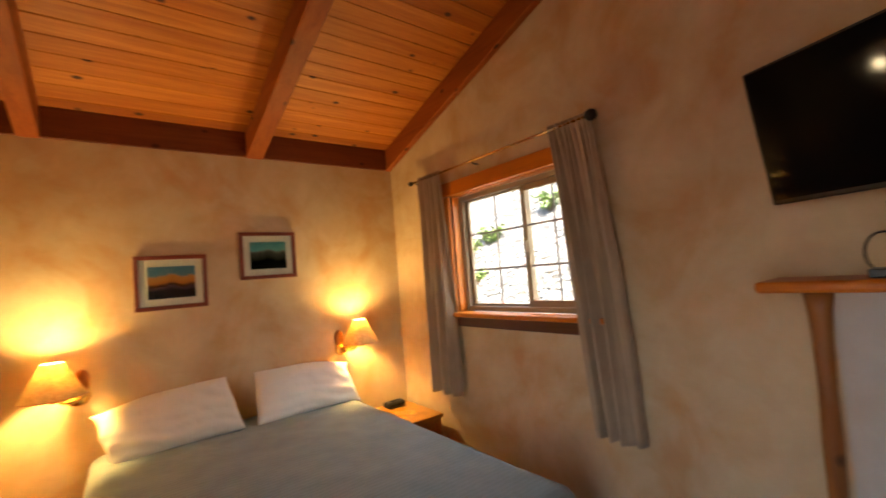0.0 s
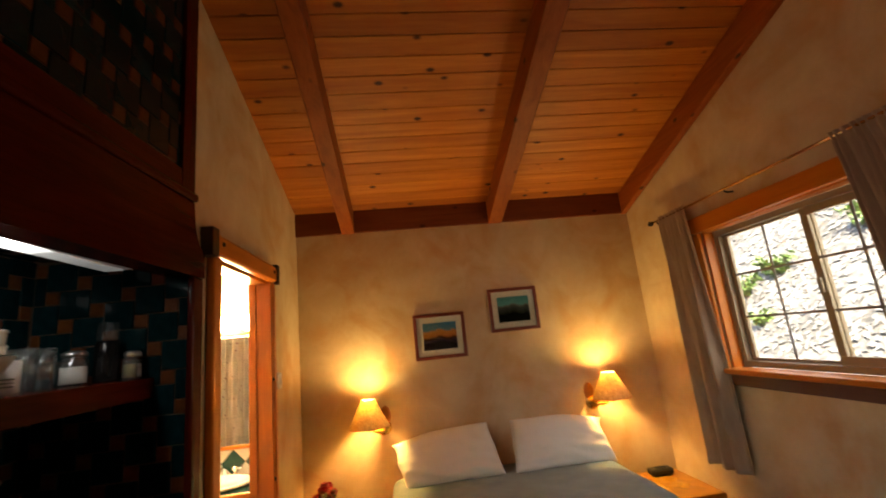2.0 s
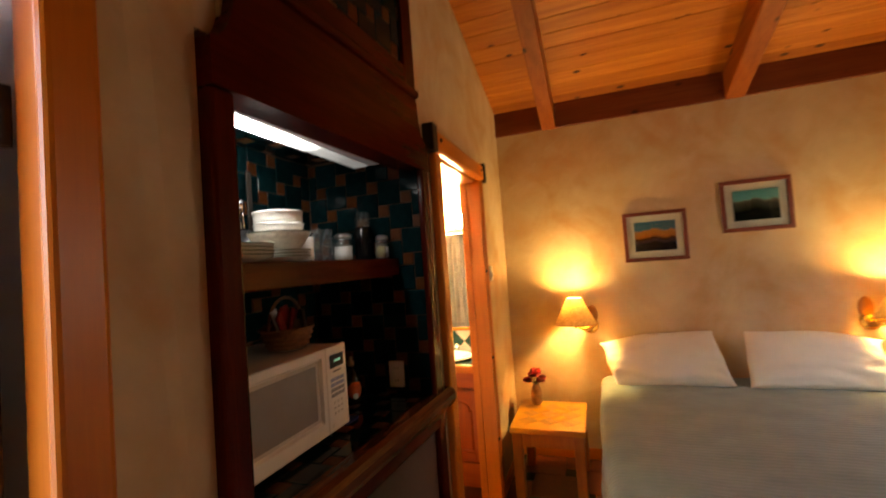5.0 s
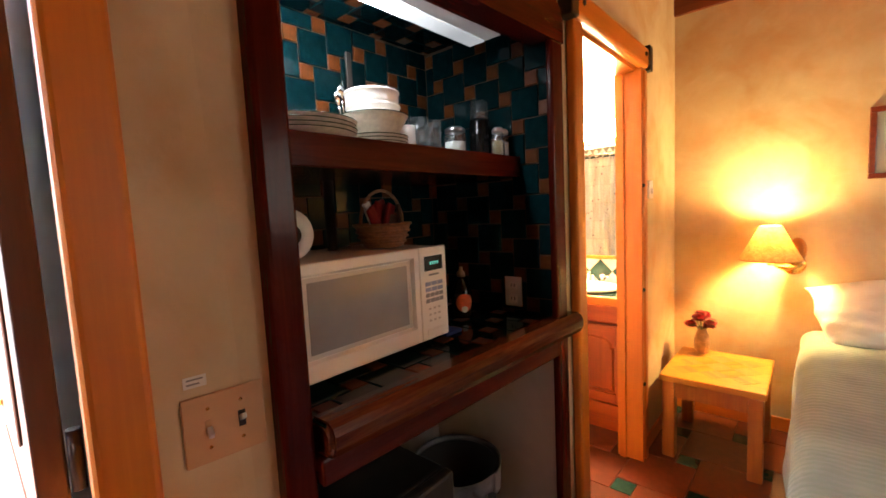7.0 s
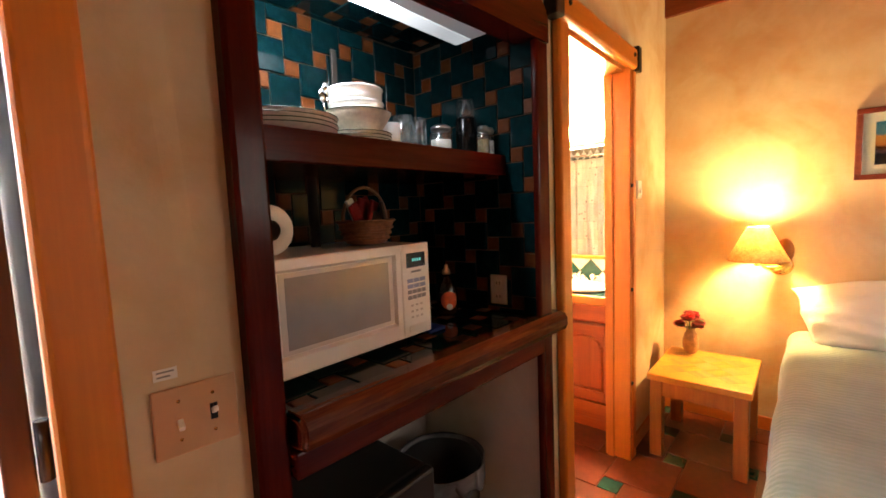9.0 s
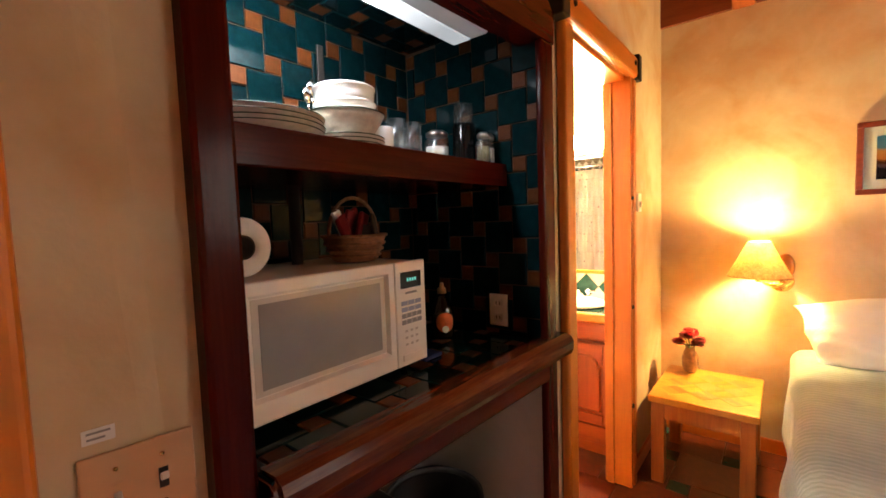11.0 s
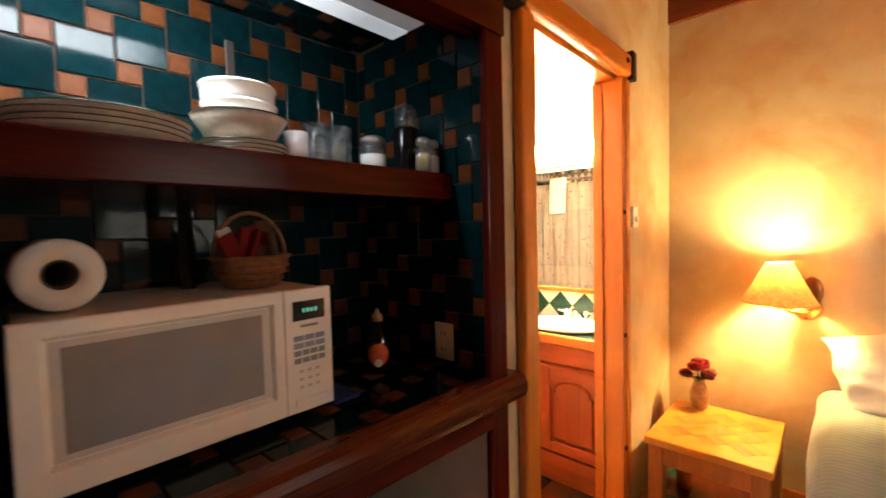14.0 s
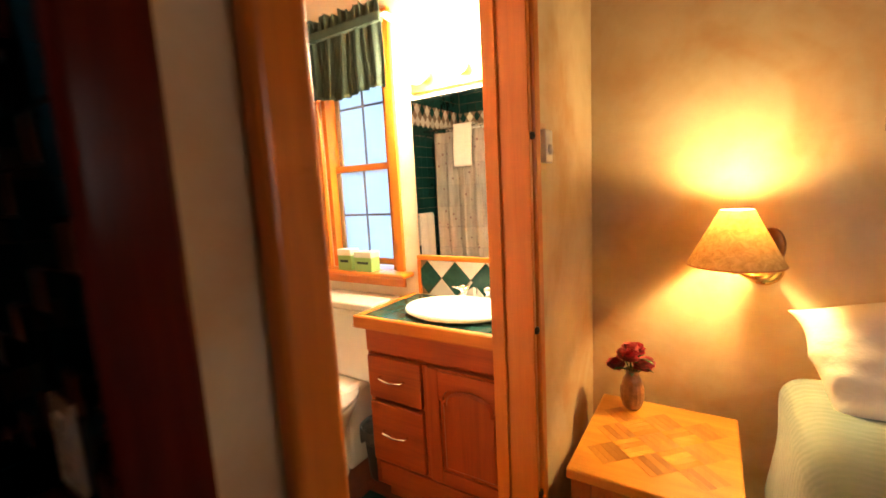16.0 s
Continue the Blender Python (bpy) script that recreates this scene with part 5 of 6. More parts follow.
def strip_light():
    s = thing("strip_light", (-0.81, 1.5, 2.13), "lit fluorescent strip light under the niche ceiling", "strip light")
    part("housing", boxed(-0.892, -0.735, 1.06, 1.935, 2.098, 2.1355, bev=0.003), M_WHITE, s)
    bm = bmesh.new()
    prism(bm, [(-0.888, 2.097), (-0.888, 2.066), (-0.880, 2.058), (-0.816, 2.058), (-0.810, 2.064), (-0.810, 2.097)], "y", 1.075, 1.928)
    part("lens", bm, M_TUBE, s, "glowing white lens")
    bm = bmesh.new()
    prism(bm, [(-0.809, 2.097), (-0.809, 2.060), (-0.750, 2.060), (-0.740, 2.068), (-0.738, 2.097)], "y", 1.075, 1.928)
    part("side_diffuser", bm, M_LAMPGREY, s, "grey ribbed side of the diffuser")


strip_light()


def microwave():
    m = thing("microwave", (-0.97, 1.35, 1.056), "white microwave oven with a grey window on the counter", "microwave")
    x1, y0, y1, z0, z1 = -0.800, 1.078, 1.622, 1.078, 1.360
    part("case", boxed(-1.165, x1, y0 + 0.004, y1 - 0.004, z0 + 0.004, z1 - 0.003, bev=0.008, seg=3), M_WHITEP, m)
    for y in (y0 + 0.04, y1 - 0.04):
        for x in (-1.12, -0.84):
            part("foot", lathe([(0.014, 0.0), (0.012, 0.024)], (x, y, 1.0565), 12), M_RUBBER, m)
    ys = y1 - 0.118
    ya, yb, za, zb = y0 + 0.036, ys - 0.022, z0 + 0.044, z1 - 0.026
    frame_bm = bmesh.new()
    outer = [(y0, z0), (ys - 0.0006, z0), (ys - 0.0006, z1), (y0, z1)]
    inner = [(ya, za), (yb, za), (yb, zb), (ya, zb)]
    well = [(ya + 0.007, za + 0.007), (yb - 0.007, za + 0.007), (yb - 0.007, zb - 0.007), (ya + 0.007, zb - 0.007)]
    loops = [[frame_bm.verts.new((x, y, z)) for y, z in ring] for x, ring in ((x1 + 0.0005, outer), (x1 + 0.015, outer), (x1 + 0.018, [(y + (0.003 if y == y0 else -0.003), z + (0.003 if z == z0 else -0.003)) for y, z in outer]), (x1 + 0.018, inner), (x1 + 0.008, well))]
    for lo, hi in zip(loops, loops[1:]):
        for q in range(4):
            frame_bm.faces.new((lo[q], lo[(q + 1) % 4], hi[(q + 1) % 4], hi[q]))
    frame_bm.faces.new(loops[-1])
    frame_bm.faces.new(loops[0][::-1])
    bmesh.ops.recalc_face_normals(frame_bm, faces=frame_bm.faces)
    dr = part("door", frame_bm, M_WHITEP, m)
    part("door_trim", boxed(x1 + 0.0082, x1 + 0.0092, ya + 0.009, yb - 0.009, za + 0.009, zb - 0.009), M_MWFRAME, dr)
    part("door_window", boxed(x1 + 0.0094, x1 + 0.0104, ya + 0.024, yb - 0.024, za + 0.020, zb - 0.020), M_MWDOOR, dr, "grey perforated oven window")
    pn = part("control_panel", boxed(x1 + 0.0005, x1 + 0.018, ys, y1, z0, z1, bev=0.004, seg=3), M_WHITEP, m)
    yc = (ys + y1) / 2
    lcd = part("display", boxed(x1 + 0.0182, x1 + 0.0192, yc - 0.040, yc + 0.040, z1 - 0.072, z1 - 0.028), M_LCD, pn)
    for q in range(4):
        part("digit_bar", boxed(x1 + 0.0193, x1 + 0.0197, yc - 0.016 + 0.010 * q, yc - 0.010 + 0.010 * q, z1 - 0.054, z1 - 0.045), M_LCDG, lcd)
    part("brand_bar", boxed(x1 + 0.0182, x1 + 0.0188, yc - 0.022, yc + 0.022, z1 - 0.088, z1 - 0.082), M_GREY, pn)
    for r, (mat, n) in enumerate(((M_BLUE, 3), (M_BLUE, 3), (M_GREY, 4), (M_GREY, 4))):
        for c in range(n):
            w = 0.080 / n
            z = z1 - 0.112 - 0.017 * r
            part("key", boxed(x1 + 0.0182, x1 + 0.0190, yc - 0.040 + w * c + 0.001, yc - 0.040 + w * (c + 1) - 0.002, z - 0.006, z + 0.006), mat, pn)
    for r in range(3):
        for c in range(3):
            z = z1 - 0.188 - 0.018 * r
            part("key", boxed(x1 + 0.0182, x1 + 0.0188, yc - 0.028 + 0.020 * c, yc - 0.018 + 0.020 * c, z - 0.003, z + 0.003), M_MWFRAME, pn)
    part("release_button", boxed(x1 + 0.0182, x1 + 0.0210, yc - 0.040, yc + 0.040, z0 + 0.014, z0 + 0.032, bev=0.002), M_WHITEP, pn)


microwave()

roll = thing("paper_towel_roll", (-0.98, 1.150, 1.362), "white paper towel roll lying on the microwave", "paper towel")
part("paper", lathe([(0.026, -0.125), (0.058, -0.125), (0.062, -0.118), (0.062, 0.118), (0.058, 0.125), (0.026, 0.125), (0.026, -0.125)], (-0.98, 1.150, 1.4245), 36, axis="x"), M_PAPER, roll)
part("core", lathe([(0.021, -0.123), (0.0255, -0.123), (0.0255, 0.123), (0.021, 0.123), (0.021, -0.123)], (-0.98, 1.150, 1.4245), 28, axis="x"), M_CORE, roll, "cardboard tube darkened like a shaded hollow")


def basket():
    b = thing("basket", (-0.93, 1.50, 1.361), "brown wicker basket of packets on the microwave", "basket")
    bm = lathe([(0.050, 0.0), (0.062, 0.004), (0.072, 0.030), (0.088, 0.072), (0.084, 0.072), (0.068, 0.030), (0.056, 0.010), (0.0, 0.008)], (-0.93, 1.50, 1.3605), 28)
    part("bowl", bm, M_WICKER, b)
    for z, r in ((0.018, 0.069), (0.034, 0.076), (0.050, 0.082), (0.072, 0.089)):
        part("weave", ring_tube((-0.93, 1.50, 1.3605 + z), r, 0.004, steps=28), M_WICKER, b)
    pts = [(-0.93, 1.50 + 0.086 * math.cos(a), 1.432 + 0.105 * math.sin(a)) for a in [math.pi * k / 12 for k in range(13)]]
    part("handle", tube(pts, 0.005, steps=8), M_WICKER, b)
    rng = random.Random(5)
    for q, mat in enumerate((M_REDBAG, M_WHITE, M_REDBAG, M_BOXW, M_REDBAG, M_CORE, M_REDBAG, M_CORE)):
        tall, wide = rng.uniform(0.030, 0.085), rng.uniform(0.016, 0.028)
        px, py = -0.93 + rng.uniform(-0.04, 0.04), 1.455 + 0.012 * q
        bm = boxed(-wide, wide, -0.006, 0.006, -0.045, tall, bev=0.004)
        for w in bm.verts:
            w.co.y += 0.006 * math.sin(60 * w.co.z + q)
        bmesh.ops.transform(bm, matrix=Matrix.Translation((px, py, 1.425)) @ Matrix.Rotation(rng.uniform(-0.45, 0.45), 4, "X") @ Matrix.Rotation(rng.uniform(0.5, 2.6), 4, "Z"), verts=bm.verts)
        shade = {M_REDBAG: "small red packet", M_CORE: "small brown packet"}.get(mat, "small white packet")
        s = solid("packet", bm, mat, shade + " standing in the basket", "packet", "", (px, py, 1.372))
        tagged(s, group="packets in the basket")


basket()


def plate(x, y, z, r, mat, label, group):
    p = solid("plate", lathe([(r * 0.55, 0.0), (r * 0.62, 0.003), (r * 0.72, 0.008), (r, 0.020), (r, 0.0235), (r * 0.70, 0.012), (r * 0.5, 0.007), (0.0, 0.006)], (x, y, z), 44), mat, label, "plate", "", (x, y, z))
    part("rim_line", ring_tube((x, y, z + 0.0222), r - 0.0006, 0.0016, steps=44), M_RIM, p, "thin dark green rim")
    tagged(p, group=group)


for q in range(4):
    plate(-0.915, 1.228 + 0.004 * (q % 2), 1.6525 + 0.0105 * q, 0.143, M_STONE, "large speckled stoneware dinner plate stacked on the shelf", "stack of dinner plates")
for q in range(3):
    plate(-0.93, 1.492, 1.6525 + 0.0100 * q, 0.100, M_STONE, "small speckled stoneware plate stacked under bowls", "stack of side plates")


def bowl(x, y, z, r, h, mat, label, steep=True):
    prof = [(r * 0.70, 0.0), (r * 0.74, 0.004), (r * 0.94, h * 0.16), (r * 0.965, h * 0.5), (r * 0.970, h * 0.84), (r * 1.005, h * 0.88), (r * 1.010, h * 0.96), (r * 0.995, h), (r * 0.950, h), (r * 0.94, h * 0.5), (r * 0.85, h * 0.22), (0.0, h * 0.14)]
    if not steep:
        prof = [(r * 0.50, 0.0), (r * 0.54, 0.004), (r * 0.70, h * 0.25), (r * 0.90, h * 0.72), (r, h), (r * 0.97, h), (r * 0.86, h * 0.7), (r * 0.6, h * 0.25), (0.0, h * 0.16)]
    b = solid("bowl", lathe(prof, (x, y, z), 40), mat, label, "bowl", "", (x, y, z))
    if not steep:
        part("rim_line", ring_tube((x, y, z + h - 0.001), r - 0.0006, 0.0018, steps=40), M_RIM, b, "thin dark green rim")
    tagged(b, group="stack of bowls")


bowl(-0.93, 1.490, 1.690, 0.105, 0.068, M_STONE, "wide speckled stoneware bowl on the side plates", False)
bowl(-0.93, 1.490, 1.733, 0.083, 0.054, M_CHINA, "white china bowl stacked on another bowl")
bowl(-0.93, 1.488, 1.774, 0.083, 0.054, M_CHINA, "white china bowl on top of the stack")


def utensil_jar():
    j = thing("utensil_jar", (-1.10, 1.525, 1.653), "steel utensils standing in a dark jar behind the bowls", "utensils")
    part("jar", lathe([(0.040, 0.0), (0.045, 0.01), (0.045, 0.13), (0.041, 0.13), (0.040, 0.012), (0.0, 0.010)], (-1.10, 1.525, 1.6525), 24), M_BLACK, j)
    part("spatula", boxed(-1.100, -1.092, 1.526, 1.549, 1.70, 2.005, bev=0.003), M_IRON, j, "long flat steel handle")
    for y, z in ((1.492, 1.850), (1.506, 1.872)):
        part("spoon", tube([(-1.10, 1.52, 1.68), (-1.105, y + 0.004, z - 0.04), (-1.105, y, z - 0.018)], 0.004, steps=8), M_CHROME, j)
        bm = lathe([(0.0, -0.028), (0.012, -0.018), (0.017, 0.0), (0.013, 0.018), (0.0, 0.028)], (0, 0, 0), 14)
        bmesh.ops.scale(bm, vec=(0.35, 1.0, 1.0), verts=bm.verts)
        bmesh.ops.translate(bm, vec=(-1.104, y, z), verts=bm.verts)
        part("spoon_bowl", bm, M_CHROME, j)


utensil_jar()


def tumbler(x, y, label, r=0.034, h=0.132):
    t = solid("tumbler", lathe([(r * 0.85, 0.0), (r, h), (r - 0.003, h), (r * 0.8, 0.008), (0.0, 0.006)], (x, y, 1.6525), 24), M_JAR, label, "glass", "", (x, y, 1.6525))
    t.visible_shadow = False
    tagged(t, group="drinking glasses on the shelf")


for x, y in ((-0.95, 1.703), (-1.03, 1.745), (-0.95, 1.777), (-1.04, 1.82)):
    tumbler(x, y, "clear drinking glass on the niche shelf")
solid("mug", lathe([(0.026, 0.0), (0.030, 0.006), (0.031, 0.095), (0.027, 0.095), (0.027, 0.008), (0.0, 0.007)], (-0.935, 1.632, 1.6525), 24), M_CHINA, "white china mug behind the stacked plates", "mug", "", (-0.935, 1.632, 1.6525))


def shaker(x, y, fill, label, h=0.088, r=0.024, lid=M_STEEL):
    s = thing("shaker", (x, y, 1.6525), label, "shaker", "jars on the shelf")
    g = part("jar", lathe([(r * 0.95, 0.0), (r, 0.006), (r, h * 0.8), (r * 0.8, h * 0.9), (r * 0.8, h), (r * 0.74, h), (r * 0.74, h * 0.88), (r * 0.92, h * 0.78), (r * 0.92, 0.008), (0.0, 0.006)], (x, y, 1.6525), 20), M_JAR, s)
    g.visible_shadow = False
    part("contents", lathe([(r * 0.88, 0.009), (r * 0.88, h * 0.62), (0.0, h * 0.64)], (x, y, 1.6525), 16), fill, s)
    part("lid", lathe([(r * 0.86, h - 0.004), (r * 0.88, h + 0.008), (r * 0.6, h + 0.016), (0.0, h + 0.018)], (x, y, 1.6525), 20), lid, s)


shaker(-0.93, 1.880, M_SALT, "wide glass jar of white sugar with steel lid", 0.103, 0.043)
shaker(-0.790, 1.955, M_PEPPER, "glass pepper shaker with a steel cap")
shaker(-0.800, 2.002, M_SALT, "glass salt shaker with a steel cap")
cf = thing("canister", (-0.885, 1.978, 1.6525), "tall black canister with a clear glass top on the shelf", "canister")
part("body", lathe([(0.040, 0.0), (0.041, 0.004), (0.040, 0.140), (0.036, 0.150), (0.0, 0.151)], (-0.885, 1.978, 1.6525), 28), M_COFFEE, cf)
g = part("glass_top", lathe([(0.034, 0.152), (0.036, 0.160), (0.034, 0.218), (0.031, 0.218), (0.032, 0.160), (0.0, 0.158)], (-0.885, 1.978, 1.6525), 28), M_JAR, cf, "clear glass top")
g.visible_shadow = False


def dish_soap():
    sx, sy, sz = -0.925, 1.872, 1.0562
    b = thing("soap_bottle", (sx, sy, sz), "amber dish soap bottle with a round orange label", "bottle")
    body = part("body", lathe([(0.034, 0.0), (0.039, 0.006), (0.040, 0.090), (0.030, 0.122), (0.016, 0.146), (0.014, 0.158), (0.0, 0.158)], (sx, sy, sz), 28), M_SOAP, b)
    body.visible_shadow = False
    part("liquid", lathe([(0.034, 0.006), (0.036, 0.080), (0.0, 0.081)], (sx, sy, sz), 20), M_LEMON, b)
    for mat, z0, r0, lift in ((M_LABEL, 0.060, 0.034, 0.0404), (M_BOXW, 0.036, 0.012, 0.0410)):
        def patch(u, v, z0=z0, r0=r0, lift=lift):
            q, w = r0 * math.sqrt(v), 2 * math.pi * u
            a = radians(-38) + q * math.cos(w) / 0.040
            return (sx + lift * math.cos(a), sy + lift * math.sin(a), sz + z0 + q * math.sin(w))
        thicken(part("label", sheet(28, 6, patch), mat, b, "round orange label" if r0 > 0.02 else ""), 0.0004)
    part("cap", lathe([(0.016, 0.156), (0.016, 0.172), (0.008, 0.178), (0.007, 0.192), (0.0, 0.193)], (sx, sy, sz), 16), M_VASE, b, "brown push cap")


dish_soap()
solid("sponge_cloth", boxed(-0.93, -0.80, 1.632, 1.712, 1.0565, 1.068, bev=0.004, seg=3), M_BLUECLOTH, "folded blue cloth beside the microwave", "cloth", "", (-0.865, 1.672, 1.0565))


def outlet(y):
    o = thing("wall_outlet", (-0.786, y, 1.138), "white duplex outlet plate on the tiled side wall", "outlet")
    part("plate", boxed(-0.826, -0.752, y - 0.0135, y - 0.0065, 1.081, 1.196, bev=0.003), M_WHITE, o)
    for z in (1.112, 1.164):
        s = part("socket", boxed(-0.806, -0.772, y - 0.0150, y - 0.0136, z - 0.014, z + 0.014, bev=0.003), M_WHITE, o)
        for x in (-0.796, -0.782):
            part("slot", boxed(x - 0.0015, x + 0.0015, y - 0.0156, y - 0.0151, z - 0.006, z + 0.006), M_BLACK, s)


outlet(2.036)


def waste_bin(x, y, r, h, label, liner=True, mat=None):
    b = thing("waste_bin", (x, y, 0), label, "waste bin")
    part("bucket", lathe([(r * 0.78, 0.001), (r * 0.80, 0.004), (r, h), (r * 0.97, h), (r * 0.77, 0.012), (0.0, 0.010)], (x, y, 0), 32), mat or M_BIN, b)
    if liner:
        rng = random.Random(3)

        def at(u, v):
            a = 2 * math.pi * u
            k = noise.noise(Vector((math.cos(a) * 2.2, math.sin(a) * 2.2, v * 3)))
            rr = r * (0.96 + 0.09 * math.sin(v * math.pi)) + 0.012 * k * v + (0.010 if v > 0.5 else 0)
            z = h - 0.07 + 0.085 * math.sin(v * math.pi * 0.75) - max(0, v - 0.6) * (0.10 + 0.22 * k)
            return (x + rr * math.cos(a), y + rr * math.sin(a), z)
        thicken(part("liner", sheet(56, 12, at), M_LINER, b, "translucent plastic bag over the rim"), 0.0012)


waste_bin(-0.93, 1.80, 0.155, 0.50, "black waste bin with a plastic liner under the counter")
fr = thing("mini_fridge", (-0.95, 1.30, 0), "black mini fridge under the counter", "fridge")
part("body", boxed(-1.20, -0.74, 1.02, 1.52, 0.02, 0.70, bev=0.01), M_BLACK, fr)
part("door", boxed(-0.738, -0.70, 1.02, 1.52, 0.03, 0.70, bev=0.01), M_BLACK, fr)
for y in (1.06, 1.48):
    part("foot", boxed(-0.80, -0.76, y - 0.02, y + 0.02, 0.0, 0.0195), M_RUBBER, fr)


# ---- bathroom ----
def vanity():
    v = thing("vanity", (-1.10, 3.40, 0), "oak vanity cabinet with two drawers and an arched door", "vanity")
    x0, x1, yf, yb = -1.440, -0.740, 3.205, YBW - 0.002
    part("carcass", boxed(x0, x1, yf + 0.019, yb, 0.095, 0.838), M_OAKZ, v)
    part("toe_kick", boxed(x0 + 0.02, x1, yf + 0.06, yb, 0.0, 0.094), M_OAKX, v)
    part("face_stile", boxed(x0, x0 + 0.022, yf, yf + 0.0185, 0.095, 0.838, bev=0.002, seg=1), M_OAKZ, v)
    part("face_stile", boxed(-1.150, -1.128, yf, yf + 0.0185, 0.215, 0.715, bev=0.002, seg=1), M_OAKZ, v)
    part("face_rail", boxed(x0 + 0.023, x1, yf, yf + 0.0185, 0.095, 0.200, bev=0.002, seg=1), M_OAKX, v)
    part("false_front", boxed(x0 + 0.004, x1 - 0.004, yf - 0.012, yf + 0.0185, 0.732, 0.832, bev=0.005), M_OAKX, v)
    for z0, z1 in ((0.520, 0.712), (0.222, 0.500)):
        d = part("drawer_front", boxed(x0 + 0.004, -1.152, yf - 0.014, yf + 0.0185, z0, z1, bev=0.006), M_OAKX, v)
        zc = z0 + (z1 - z0) * 0.55
        part("handle", tube([(-1.365, yf - 0.015, zc), (-1.358, yf - 0.034, zc - 0.004), (-1.300, yf - 0.040, zc - 0.010), (-1.242, yf - 0.034, zc - 0.004), (-1.235, yf - 0.015, zc)], 0.0045, steps=8), M_CHROME, d, "chrome drawer pull")
    xa, xb, zl, zh = -1.122, x1 - 0.006, 0.222, 0.712
    dr = part("door", boxed(xa, xb, yf - 0.004, yf + 0.0185, zl, zh), M_OAKZ, v)
    for p, q in ((xa, xa + 0.058), (xb - 0.058, xb)):
        part("door_stile", boxed(p, q, yf - 0.018, yf - 0.0042, zl, zh, bev=0.004), M_OAKZ, dr)
    ia, ib = xa + 0.0585, xb - 0.0585
    part("door_rail", boxed(ia, ib, yf - 0.018, yf - 0.0042, zl, zl + 0.058, bev=0.004), M_OAKX, dr)
    mid, half = (ia + ib) / 2, (ib - ia) / 2

    def arch(w, base, rise):
        """Points of an arch w wide, from right to left."""
        return [(mid + w / 2 * math.cos(a), base + rise * math.sin(a) ** 0.8) for a in [math.pi * k / 16 for k in range(17)]]

    bm = bmesh.new()
    prism(bm, [(ib, zh - 0.006), (ia, zh - 0.006), (ia, 0.588)] + arch(2 * half * 0.86, 0.588, 0.068)[::-1] + [(ib, 0.588)], "y", yf - 0.018, yf - 0.0042)
    part("door_rail", bm, M_OAKX, dr, "rail with an arched lower edge")
    bm = bmesh.new()
    prism(bm, [(ia + 0.012, zl + 0.070), (ib - 0.012, zl + 0.070), (ib - 0.012, 0.572)] + arch(2 * half * 0.80, 0.572, 0.064) + [(ia + 0.012, 0.572)], "y", yf - 0.0155, yf - 0.0042)
    bmesh.ops.bevel(bm, geom=[e for e in bm.edges if e.verts[0].co.y < yf - 0.015 and e.verts[1].co.y < yf - 0.015], offset=0.010, segments=1, affect="EDGES")
    part("raised_panel", bm, M_OAKZ, dr, "arched raised panel")
    top = thing("bath_countertop", (-1.10, 3.40, 0.84), "dark green tiled vanity top with an oak edge", "vanity top")
    slab = part("slab", boxed(x0 - 0.015, x1, yf - 0.005, yb, 0.8385, 0.878), M_GROUT, top)
    part("edge_front", boxed(x0 - 0.043, x1, yf - 0.036, yf - 0.006, 0.835, 0.892, bev=0.008), M_TRIMX, top)
    part("edge_side", boxed(x0 - 0.043, x0 - 0.016, yf - 0.005, yb, 0.835, 0.892, bev=0.008), M_TRIMY, top)
    nx, ny = 7, 4
    w, h = (x1 - x0 + 0.015) / nx, (yb - yf + 0.005) / ny
    cx, cy = -1.085, 3.405
    for i in range(nx):
        for j in range(ny):
            xx, yy = x0 - 0.015 + w * i, yf - 0.005 + h * j
            ob = new("tile", tile_mesh(w - 0.004, h - 0.004, 0.009, M_FLOORG))
            ob.matrix_basis = Matrix.Translation(Vector((xx + 0.002, yy + 0.002, 0.878)) - ORIGIN[slab])
            ob.parent = slab
    sink = thing("wash_basin", (cx, cy, 0.888), "round white porcelain drop-in basin", "basin")
    bm = bmesh.new()
    lathe([(0.205, 0.0), (0.212, 0.008), (0.205, 0.020), (0.188, 0.022), (0.172, 0.012), (0.140, -0.003), (0.07, -0.006), (0.0, -0.006)], (0, 0, 0), 48, bm)
    bmesh.ops.scale(bm, vec=(1.15, 0.86, 1.0), verts=bm.verts)
    bmesh.ops.translate(bm, vec=(cx, cy - 0.01, 0.895), verts=bm.verts)
    part("bowl", bm, M_PORC, sink)
    part("drain", lathe([(0.02, 0.0), (0.018, 0.003), (0.0, 0.002)], (cx, cy, 0.8905), 16), M_CHROME, sink, "chrome drain")
    fc = thing("faucet", (cx, 3.565, 0.888), "chrome two-handle basin faucet", "faucet")
    part("base", boxed(cx - 0.085, cx + 0.085, 3.545, 3.590, 0.8885, 0.905, bev=0.007, seg=3), M_CHROME, fc)
    part("spout", tube([(cx, 3.568, 0.900), (cx, 3.565, 0.955), (cx, 3.540, 0.975), (cx, 3.480, 0.968), (cx, 3.455, 0.945)], 0.011, steps=12), M_CHROME, fc)
    for s in (-1, 1):
        hd = part("handle", lathe([(0.018, 0.0), (0.014, 0.02), (0.010, 0.03), (0.020, 0.040), (0.022, 0.052), (0.010, 0.062), (0.0, 0.064)], (cx + s * 0.066, 3.568, 0.904), 16), M_CHROME, fc)
        part("lever", tube([(cx + s * 0.066, 3.568, 0.945), (cx + s * 0.115, 3.555, 0.955)], 0.006, steps=8), M_CHROME, hd)
